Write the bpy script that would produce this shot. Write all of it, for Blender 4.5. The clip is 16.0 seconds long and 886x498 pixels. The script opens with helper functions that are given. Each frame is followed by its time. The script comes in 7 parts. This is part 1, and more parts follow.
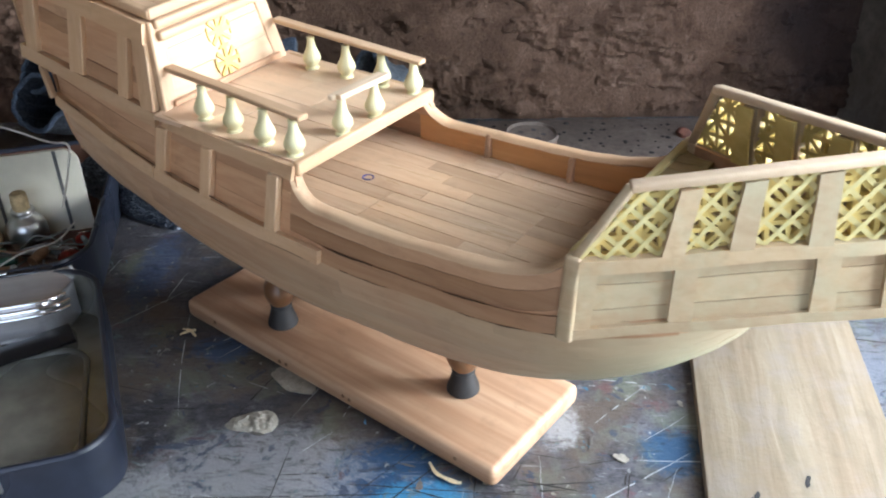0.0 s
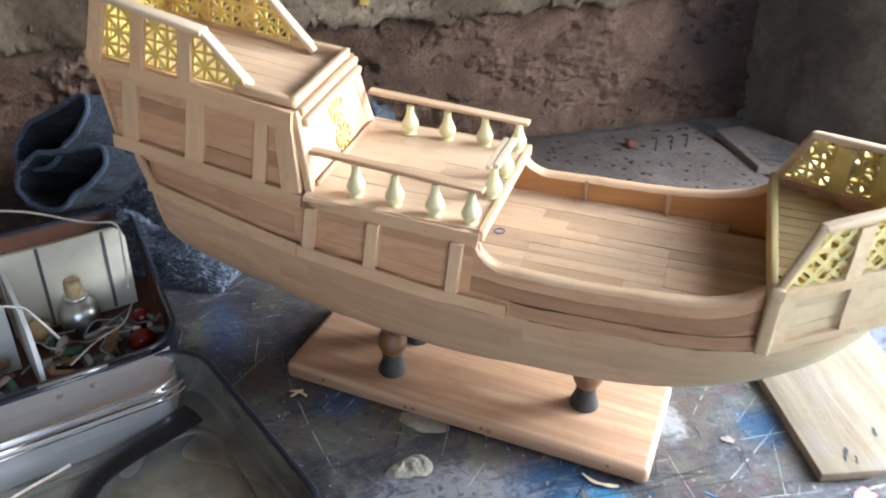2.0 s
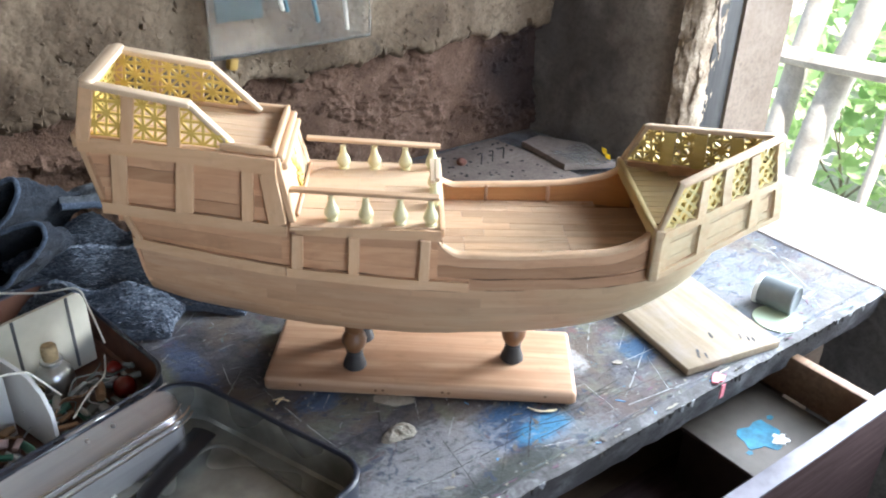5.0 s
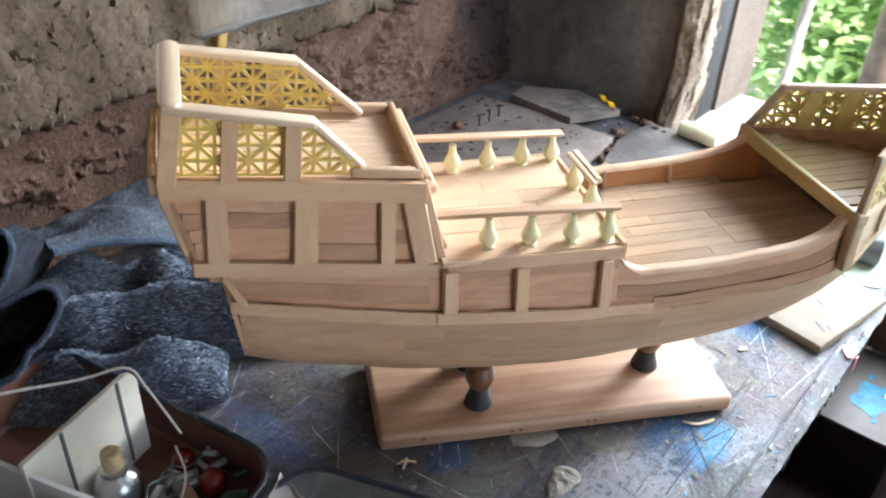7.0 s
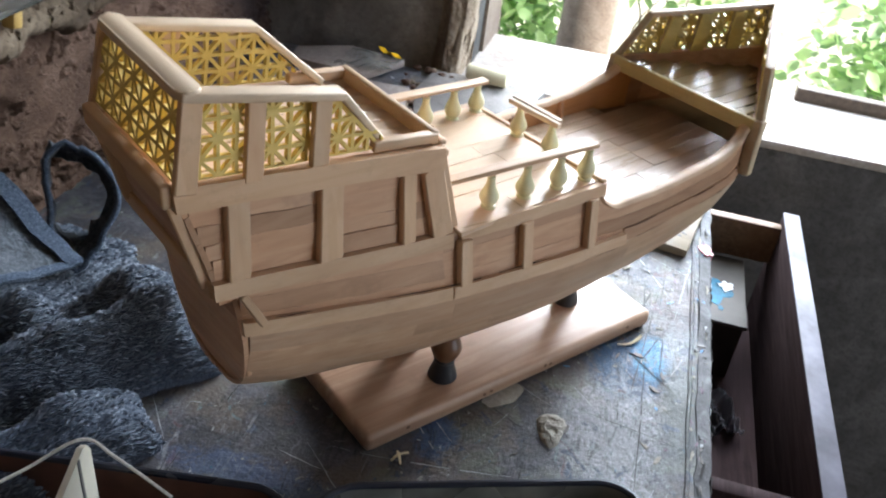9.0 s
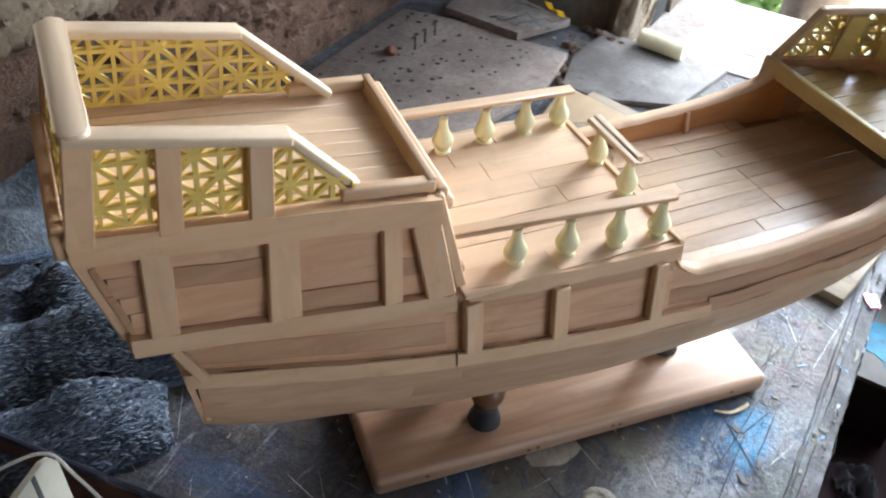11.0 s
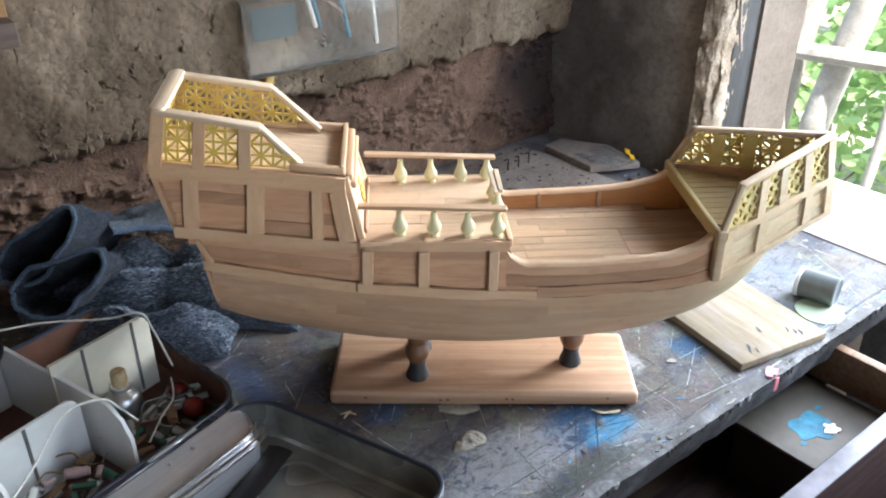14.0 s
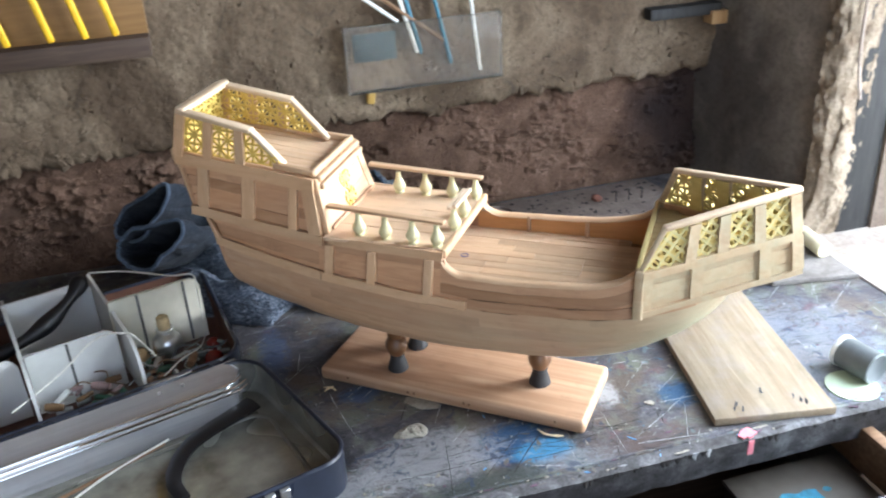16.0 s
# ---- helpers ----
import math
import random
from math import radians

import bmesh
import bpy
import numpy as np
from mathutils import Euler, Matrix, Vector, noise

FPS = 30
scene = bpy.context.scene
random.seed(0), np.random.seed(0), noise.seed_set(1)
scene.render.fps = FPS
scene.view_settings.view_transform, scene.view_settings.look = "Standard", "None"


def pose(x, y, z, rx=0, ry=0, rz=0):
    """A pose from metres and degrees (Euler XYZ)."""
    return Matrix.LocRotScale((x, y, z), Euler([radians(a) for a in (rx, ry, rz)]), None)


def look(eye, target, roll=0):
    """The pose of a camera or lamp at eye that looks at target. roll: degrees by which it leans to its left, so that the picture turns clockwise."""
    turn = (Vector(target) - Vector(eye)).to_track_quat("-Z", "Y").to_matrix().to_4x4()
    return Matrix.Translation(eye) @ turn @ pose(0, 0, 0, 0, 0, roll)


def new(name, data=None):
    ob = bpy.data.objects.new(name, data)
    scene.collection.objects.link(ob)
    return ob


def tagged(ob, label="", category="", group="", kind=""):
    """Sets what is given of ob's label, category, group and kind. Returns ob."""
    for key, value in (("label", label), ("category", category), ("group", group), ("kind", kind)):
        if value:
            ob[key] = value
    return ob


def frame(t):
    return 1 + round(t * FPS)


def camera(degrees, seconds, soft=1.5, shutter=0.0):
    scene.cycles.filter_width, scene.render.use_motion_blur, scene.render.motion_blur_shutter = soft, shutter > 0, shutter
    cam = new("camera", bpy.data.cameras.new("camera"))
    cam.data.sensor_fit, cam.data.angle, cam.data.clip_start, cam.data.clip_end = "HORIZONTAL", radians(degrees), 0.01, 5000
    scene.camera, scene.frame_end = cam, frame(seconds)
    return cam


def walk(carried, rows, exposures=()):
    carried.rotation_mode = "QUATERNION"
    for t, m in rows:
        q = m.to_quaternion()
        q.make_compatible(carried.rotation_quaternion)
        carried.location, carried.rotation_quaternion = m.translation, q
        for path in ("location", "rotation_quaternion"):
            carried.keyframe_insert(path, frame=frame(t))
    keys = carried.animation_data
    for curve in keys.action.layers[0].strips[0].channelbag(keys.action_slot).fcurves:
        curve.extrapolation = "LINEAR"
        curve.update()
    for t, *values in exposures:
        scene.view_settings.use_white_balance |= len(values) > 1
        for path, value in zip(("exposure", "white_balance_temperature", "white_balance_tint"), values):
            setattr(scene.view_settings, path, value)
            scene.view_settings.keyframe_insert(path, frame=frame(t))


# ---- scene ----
cam = camera(54.6, 16.0, soft=2.0, shutter=0.5)
PATH = [
    (0, (0.3552, -0.3134, 0.4133), (0.0947, 0.0205, 0.1474), -0.16),
    (0.5, (0.3041, -0.3394, 0.4262), (0.0734, 0.0118, 0.1552), 0.99),
    (1, (0.2559, -0.3766, 0.4448), (0.0525, -0.0097, 0.1726), 2.25),
    (1.5, (0.2055, -0.4097, 0.4616), (0.0285, -0.0302, 0.1883), 2.97),
    (2, (0.1628, -0.4619, 0.4776), (0.0119, -0.0681, 0.2091), 1.86),
    (2.5, (0.1679, -0.5327, 0.5090), (0.0358, -0.1262, 0.2496), 0.84),
    (3, (0.2238, -0.6094, 0.5366), (0.0708, -0.2025, 0.2896), -0.29),
    (3.5, (0.2487, -0.6624, 0.5399), (0.0943, -0.2498, 0.3034), -0.37),
    (3.7, (0.2372, -0.6723, 0.5394), (0.1008, -0.2530, 0.3037), 0.20),
    (5.8, (-0.0608, -0.5742, 0.5178), (-0.0402, -0.1463, 0.2600), 2.80),
    (6, (-0.0703, -0.5376, 0.5144), (-0.0458, -0.1150, 0.2483), 3.45),
    (6.5, (-0.1112, -0.4931, 0.5018), (-0.0716, -0.0757, 0.2295), 3.67),
    (7, (-0.2087, -0.4698, 0.5111), (-0.1195, -0.0637, 0.2333), 2.42),
    (7.5, (-0.2847, -0.4630, 0.5138), (-0.1320, -0.0715, 0.2428), 3.77),
    (8, (-0.3414, -0.4353, 0.5063), (-0.1310, -0.0730, 0.2334), 6.74),
    (8.5, (-0.3722, -0.3898, 0.4907), (-0.1322, -0.0485, 0.2151), 6.97),
    (9, (-0.3977, -0.3432, 0.4724), (-0.1286, -0.0292, 0.1914), 7.50),
    (9.2, (-0.3995, -0.3306, 0.4659), (-0.1248, -0.0246, 0.1816), 7.53),
    (11.3, (-0.2074, -0.3001, 0.4970), (-0.0910, 0.0552, 0.1651), 3.02),
    (11.5, (-0.1935, -0.3142, 0.5024), (-0.0903, 0.0457, 0.1710), 2.78),
    (12, (-0.1665, -0.3554, 0.5062), (-0.0944, 0.0201, 0.1839), 2.50),
    (12.5, (-0.0991, -0.4002, 0.5102), (-0.0783, -0.0035, 0.2066), 1.03),
    (13, (-0.0560, -0.4773, 0.5245), (-0.0537, -0.0630, 0.2447), 0.28),
    (13.5, (-0.0530, -0.6007, 0.5364), (-0.0467, -0.1691, 0.2840), 0.38),
    (14, (-0.0362, -0.6580, 0.5400), (-0.0384, -0.2208, 0.2976), -0.06),
    (14.5, (0.0194, -0.6770, 0.5436), (-0.0091, -0.2408, 0.3009), -1.21),
    (15, (0.1317, -0.6857, 0.5570), (0.0627, -0.2542, 0.3140), -1.73),
    (15.5, (0.2480, -0.6827, 0.5588), (0.1161, -0.2596, 0.3273), -2.78),
    (16, (0.3126, -0.6637, 0.5524), (0.1268, -0.2572, 0.3283), -3.47),
]
walk(cam, [(t, look(eye, target, roll)) for t, eye, target, roll in PATH], [(0.0, 1.24), (1.0, 1.49), (3.0, 1.68), (7.0, 1.83), (8.0, 1.62), (9.0, 1.45), (11.5, 1.44), (12.0, 1.44), (14.0, 1.55), (15.0, 1.38), (15.5, 1.27), (16.0, 1.55)])

# ---------------------------------------------------------------- light
world = bpy.data.worlds.new("world")
scene.world = world
world.use_nodes = True
wn = world.node_tree.nodes
sky = wn.new("ShaderNodeTexSky")
sky.sky_type, sky.sun_disc = "NISHITA", False
sky.sun_elevation, sky.sun_rotation = radians(58), radians(150)
wn["Background"].inputs["Strength"].default_value = 0.12
world.node_tree.links.new(sky.outputs["Color"], wn["Background"].inputs["Color"])

D = 0.1                       # all lengths below are in decimetres
TURN = 38.83                  # the bench and the walls stand at this angle to the ship
ENV = pose(0, 0, 0, 0, 0, TURN)


def env(u, v, z):
    """A place on the bench: u along its front edge, v towards the mud wall, z up."""
    return ENV @ Vector((u * D, v * D, z * D))


sun = new("sun", bpy.data.lights.new("sun", "SUN"))
sun.data.energy, sun.data.angle, sun.data.color = 5.0, radians(0.5), (1.0, 0.95, 0.86)
sun.matrix_world = look(env(4, -12, 20), env(8.5, -1, 0))


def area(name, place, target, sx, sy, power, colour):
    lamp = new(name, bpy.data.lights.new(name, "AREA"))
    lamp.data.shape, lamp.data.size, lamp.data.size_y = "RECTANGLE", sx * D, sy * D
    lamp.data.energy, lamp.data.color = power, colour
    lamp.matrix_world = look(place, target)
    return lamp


area("window_light", env(7.0, -2.9, 4.4), env(0, -1.4, 1.2), 5.2, 7.4, 7.4, (0.715, 0.84, 1.0))
area("sky_gap_light", env(16, -1.6, 6.6), env(0, 0.2, 0.8), 3.2, 9.0, 23.0, (0.835, 0.895, 1.0))
# added fill for the near sides; its source is out of view
area("room_fill_light", env(-3, -16.5, 4), env(-1, 2, 1), 10, 16, 2.7, (0.68, 0.785, 1.0))

# ---------------------------------------------------------------- materials


class Mat:
    """A node material with a few short-cuts."""

    def __init__(self, name, rough=0.6, metal=0.0, spec=0.5):
        self.mat = bpy.data.materials.new(name)
        self.mat.use_nodes = True
        self.nodes, self.links = self.mat.node_tree.nodes, self.mat.node_tree.links
        self.bsdf = self.nodes["Principled BSDF"]
        self.bsdf.inputs["Roughness"].default_value = rough
        self.bsdf.inputs["Metallic"].default_value = metal
        self.bsdf.inputs["Specular IOR Level"].default_value = spec
        self.coord = self.nodes.new("ShaderNodeTexCoord").outputs["Object"]

    def mapped(self, scale, shift=None):
        m = self.nodes.new("ShaderNodeMapping")
        m.inputs["Scale"].default_value = scale if hasattr(scale, "__len__") else (scale,) * 3
        self.links.new(self.coord, m.inputs["Vector"])
        if shift is not None:
            info = self.nodes.new("ShaderNodeObjectInfo")
            mul = self.nodes.new("ShaderNodeVectorMath")
            mul.operation = "SCALE"
            mul.inputs[0].default_value = (3.1 * shift, 7.7 * shift, 5.3 * shift)
            self.links.new(info.outputs["Random"], mul.inputs["Scale"])
            self.links.new(mul.outputs[0], m.inputs["Location"])
        return m.outputs["Vector"]

    def noise(self, vec, scale, detail=4, rough=0.55, distort=0.0):
        n = self.nodes.new("ShaderNodeTexNoise")
        n.inputs["Scale"].default_value, n.inputs["Detail"].default_value = scale, detail
        n.inputs["Roughness"].default_value, n.inputs["Distortion"].default_value = rough, distort
        self.links.new(vec, n.inputs["Vector"])
        return n.outputs["Fac"]

    def wave(self, vec, scale, distort, detail=2, axis="Y"):
        n = self.nodes.new("ShaderNodeTexWave")
        n.bands_direction = axis
        n.inputs["Scale"].default_value, n.inputs["Distortion"].default_value = scale, distort
        n.inputs["Detail"].default_value = detail
        self.links.new(vec, n.inputs["Vector"])
        return n.outputs["Fac"]

    def voronoi(self, vec, scale, feature="F1"):
        n = self.nodes.new("ShaderNodeTexVoronoi")
        n.feature = feature
        n.inputs["Scale"].default_value = scale
        self.links.new(vec, n.inputs["Vector"])
        return n.outputs["Distance"]

    def ramp(self, fac, stops):
        r = self.nodes.new("ShaderNodeValToRGB")
        e = r.color_ramp.elements
        while len(e) < len(stops):
            e.new(0.5)
        for el, (p, c) in zip(e, stops):
            el.position = p
            el.color = (*c, 1) if hasattr(c, "__len__") else (c, c, c, 1)
        self.links.new(fac, r.inputs["Fac"])
        return r.outputs["Color"]

    def mix(self, fac, a, b, mode="MIX"):
        m = self.nodes.new("ShaderNodeMix")
        m.data_type, m.blend_type = "RGBA", mode
        for i, v in ((0, fac), (6, a), (7, b)):
            if isinstance(v, bpy.types.NodeSocket):
                self.links.new(v, m.inputs[i])
            else:
                m.inputs[i].default_value = v if i == 0 else (*v, 1)
        return m.outputs[2]

    def random(self):
        return self.nodes.new("ShaderNodeObjectInfo").outputs["Random"]

    def island(self):
        return self.nodes.new("ShaderNodeNewGeometry").outputs["Random Per Island"]

    def colour(self, c):
        if isinstance(c, bpy.types.NodeSocket):
            self.links.new(c, self.bsdf.inputs["Base Color"])
        else:
            self.bsdf.inputs["Base Color"].default_value = (*c, 1)
        return self

    def rough(self, r):
        self.links.new(r, self.bsdf.inputs["Roughness"])
        return self

    def bump(self, h, strength=0.3, dist=0.001):
        b = self.nodes.new("ShaderNodeBump")
        b.inputs["Strength"].default_value, b.inputs["Distance"].default_value = strength, dist
        self.links.new(h, b.inputs["Height"])
        self.links.new(b.outputs["Normal"], self.bsdf.inputs["Normal"])
        return self


def timber(name, dark, mid, light, axis=0, rough=0.55, ring=1.0, vary=0.35, stain=None, bands=0.0, wide=42.0, relief=0.25):
    """Sawn bare wood: fine grain along one axis, plank-to-plank variation, a few stains."""
    dark, mid, light = [(c[0], c[1] * 1.01, c[2] * 0.97) for c in (dark, mid, light)]
    m = Mat(name, rough)
    s = [14.0 if i == axis else 150.0 * ring for i in range(3)]
    v = m.mapped(s, shift=6.0)
    grain = m.noise(v, 1.0, 5, 0.6, 0.6)
    col = m.ramp(grain, [(0.2, dark), (0.5, mid), (0.8, light)])
    broad = m.noise(m.mapped([6 if i == axis else 22 for i in range(3)], shift=4.0), 1.0, 3, 0.5)
    col = m.mix(m.ramp(broad, [(0.35, 0.0), (0.7, 0.55)]), col, mid)
    if bands:
        heart = m.noise(m.mapped([2.2 * wide / 42 if i == axis else wide for i in range(3)], shift=5.0), 1.0, 4, 0.6, 0.5)
        col = m.mix(m.ramp(heart, [(0.42, 0.0), (0.50, bands), (0.56, bands * 0.3), (0.64, bands)]), col, (dark[0] * 0.95, dark[1] * 0.85, dark[2] * 0.78))
    tone = m.ramp(m.random(), [(0.0, (1 - vary, 1 - vary * 1.15, 1 - vary * 1.3)), (0.55, (1, 1, 1)), (1.0, (1.08, 1.03, 0.98))])
    col = m.mix(1.0, col, tone, "MULTIPLY")
    pink = m.noise(m.mapped([9 if i == axis else 30 for i in range(3)], shift=9.0), 1.0, 4, 0.6)
    col = m.mix(m.ramp(pink, [(0.50, 0.0), (0.68, 0.30)]), col, (mid[0] * 0.98, mid[1] * 0.83, mid[2] * 0.74))
    grime = m.noise(m.mapped(48, shift=2.0), 1.0, 6, 0.72)
    col = m.mix(m.ramp(grime, [(0.55, 0.0), (0.74, 0.30)]), col, tuple(x * 0.55 for x in dark))
    if stain:
        blot = m.noise(m.mapped(34), 1.0, 4, 0.6)
        col = m.mix(m.ramp(blot, [(0.48, 0.0), (0.68, 0.5)]), col, stain)
    m.colour(col)
    m.rough(m.ramp(grain, [(0.2, rough + 0.12), (0.8, rough - 0.08)]))
    m.bump(m.mix(0.5, grain, grime) if relief > 0.4 else grain, relief, 0.0004 if relief < 0.4 else 0.0012)
    return m.mat


SHIP = [timber(f"ship_wood_{'xyz'[a]}", (0.39, 0.208, 0.122), (0.53, 0.312, 0.194), (0.63, 0.405, 0.265), a, vary=0.36) for a in range(3)]
TRIM = [timber(f"trim_wood_{'xyz'[a]}", (0.47, 0.292, 0.176), (0.565, 0.372, 0.238), (0.64, 0.452, 0.308), a, vary=0.12) for a in range(3)]
DECK = timber("deck_wood", (0.42, 0.262, 0.162), (0.57, 0.39, 0.26), (0.67, 0.505, 0.37), 0, 0.30, vary=0.26)
QDECK = timber("pale_deck_wood", (0.6, 0.402, 0.26), (0.7, 0.489, 0.34), (0.76, 0.577, 0.43), 0, 0.34, vary=0.08)
FOREDECK = timber("varnished_fore_deck_wood", (0.20, 0.13, 0.06), (0.29, 0.20, 0.10), (0.36, 0.26, 0.14), 0, 0.20, vary=0.12)
INNER = timber("inner_bulwark_wood", (0.42, 0.19, 0.07), (0.52, 0.25, 0.10), (0.58, 0.31, 0.14), 0, 0.45, vary=0.1)
BOWHULL = timber("sanded_hull_wood", (0.375, 0.266, 0.165), (0.465, 0.347, 0.230), (0.53, 0.417, 0.295), 0, 0.5, vary=0.12, stain=(0.47, 0.45, 0.31))
BOARD = timber("pine_board", (0.36, 0.205, 0.125), (0.53, 0.335, 0.220), (0.61, 0.415, 0.295), 0, 0.45, ring=0.32, vary=0.05, bands=0.75, wide=24.0)
PLANK = timber("raw_plank", (0.164, 0.125, 0.084), (0.258, 0.202, 0.142), (0.335, 0.272, 0.202), 1, 0.75, ring=0.8, vary=0.05, stain=(0.24, 0.205, 0.180), bands=0.5, wide=30.0, relief=0.9)
LATTICE = timber("lattice_wood", (0.53, 0.365, 0.08), (0.67, 0.49, 0.135), (0.76, 0.59, 0.22), 0, 0.5, vary=0.08)
PALELAT = timber("pale_lattice_wood", (0.52, 0.385, 0.12), (0.65, 0.51, 0.185), (0.74, 0.62, 0.28), 0, 0.5, vary=0.08)
TRELLIS = timber("pale_strip_wood", (0.46, 0.385, 0.17), (0.57, 0.49, 0.24), (0.65, 0.575, 0.33), 0, 0.5, vary=0.08)
RAIL = [timber(f"worn_rail_wood_{'xyz'[a]}", (0.54, 0.385, 0.262), (0.63, 0.475, 0.345), (0.70, 0.565, 0.44), a, vary=0.05) for a in range(3)]
FOREBEAM = timber("olive_beam_wood", (0.36, 0.27, 0.11), (0.47, 0.365, 0.17), (0.55, 0.45, 0.24), 1, 0.4)
BALUSTER = timber("turned_wood", (0.60, 0.555, 0.33), (0.69, 0.645, 0.41), (0.75, 0.71, 0.50), 2, 0.4, vary=0.06)
BALL = timber("brown_turned_wood", (0.115, 0.050, 0.024), (0.18, 0.086, 0.042), (0.24, 0.125, 0.062), 2, 0.35, vary=0.2)
DARKWOOD = timber("dark_wood", (0.035, 0.022, 0.015), (0.07, 0.045, 0.03), (0.12, 0.08, 0.05), 0, 0.65, vary=0.3)
BLACKPOST = timber("blackened_wood", (0.010, 0.010, 0.0115), (0.019, 0.019, 0.021), (0.033, 0.032, 0.034), 2, 0.7, vary=0.2)
BROWNWOOD = timber("brown_wood", (0.10, 0.05, 0.03), (0.20, 0.11, 0.06), (0.28, 0.17, 0.10), 0, 0.6, vary=0.2)


def plain(name, c, rough=0.5, metal=0.0, grain=120.0, amount=0.25, bump=0.1):
    m = Mat(name, rough, metal)
    n = m.noise(m.mapped(1.0, shift=3.0), grain, 4)
    big = m.noise(m.mapped(1.0, shift=3.0), grain / 9, 3)
    lo, hi = [tuple(min(1.0, x * k) for x in c) for k in (1 - amount, 1 + amount)]
    col = m.mix(m.ramp(big, [(0.35, 0.0), (0.7, 0.7)]), m.ramp(n, [(0.3, lo), (0.7, hi)]), c)
    m.colour(col)
    m.rough(m.ramp(big, [(0.3, max(0.02, rough - 0.1)), (0.7, min(1, rough + 0.1))]))
    m.bump(n, bump, 0.0004)
    return m.mat


BLACKPAINT = plain("black_turned_foot", (0.022, 0.021, 0.022), 0.6)
NAVYTIN = plain("dark_blue_painted_tin", (0.019, 0.023, 0.036), 0.3, 0.0, 60, 0.4, 0.05)
BARETIN = plain("worn_bare_tin", (0.58, 0.58, 0.585), 0.26, 0.7, 40, 0.3, 0.05)
OLDTIN = plain("stained_tin_lining", (0.27, 0.268, 0.235), 0.26, 0.45, 24, 0.6, 0.05)


def streaked_tin():
    """Bare rolled tin, smeared along its length."""
    m = Mat("streaked_bare_tin", 0.24, 0.7)
    streak = m.noise(m.mapped((9, 160, 160)), 1.0, 5, 0.6, 0.4)
    blot = m.noise(m.mapped(1.0), 32, 4, 0.6)
    col = m.ramp(streak, [(0.3, (0.54, 0.535, 0.545)), (0.55, (0.61, 0.605, 0.615)), (0.75, (0.68, 0.675, 0.68))])
    col = m.mix(m.ramp(blot, [(0.52, 0.0), (0.70, 0.35)]), col, (0.46, 0.40, 0.40))
    m.colour(col)
    m.rough(m.ramp(blot, [(0.35, 0.14), (0.65, 0.27)]))
    m.bump(streak, 0.08, 0.0003)
    return m.mat


STREAKTIN = streaked_tin()
RUST = plain("brown_stained_lining", (0.10, 0.042, 0.025), 0.55, 0.0, 60, 0.4)
STEEL = plain("galvanised_steel", (0.42, 0.43, 0.44), 0.35, 0.9, 80, 0.15)
WHITECARD = plain("off_white_card", (0.64, 0.64, 0.62), 0.6, 0, 60, 0.06, 0.05)
CREAM = plain("cream_plastic", (0.66, 0.63, 0.52), 0.45, 0, 60, 0.06)
GREYLINE = plain("grey_tape", (0.10, 0.10, 0.10), 0.6)
ALUMINIUM = plain("satin_aluminium", (0.55, 0.55, 0.54), 0.3, 1.0, 90, 0.1)
CORK = plain("cork", (0.48, 0.36, 0.2), 0.8, 0, 260, 0.3)
DUSTYPINK = plain("dusty_pink_plastic", (0.27, 0.18, 0.17), 0.5)
REDGLASS = plain("dark_red_plastic", (0.16, 0.012, 0.008), 0.15)
GREENBIT = plain("green_plastic", (0.03, 0.10, 0.065), 0.4)
CLEARBIT = plain("milky_plastic", (0.15, 0.17, 0.165), 0.2)
CORD = plain("white_cord", (0.66, 0.64, 0.58), 0.8, 0, 500, 0.2)
SOOTBLACK = plain("matt_black_dirt", (0.020, 0.018, 0.017), 0.95)
BLACKRUBBER = plain("black_rubber", (0.007, 0.007, 0.009), 0.4)
SHAVING = plain("pale_wood_shaving", (0.75, 0.62, 0.40), 0.6)
YELLOW = plain("yellow_plastic", (0.80, 0.48, 0.015), 0.4)
PINK = plain("pink_paint", (0.72, 0.22, 0.26), 0.5)
INK = plain("blue_ink", (0.03, 0.05, 0.22), 0.5)
YELLOWPLUG = plain("ochre_plug_wood", (0.36, 0.22, 0.05), 0.6)
ORANGE = plain("ochre_paint", (0.17, 0.095, 0.04), 0.6)
PENBLUE = plain("blue_brush_handle", (0.03, 0.15, 0.23), 0.35)
PENWHITE = plain("white_brush_handle", (0.66, 0.66, 0.64), 0.4)
SOAP = plain("cream_roll", (0.68, 0.62, 0.42), 0.6, 0, 60, 0.08)


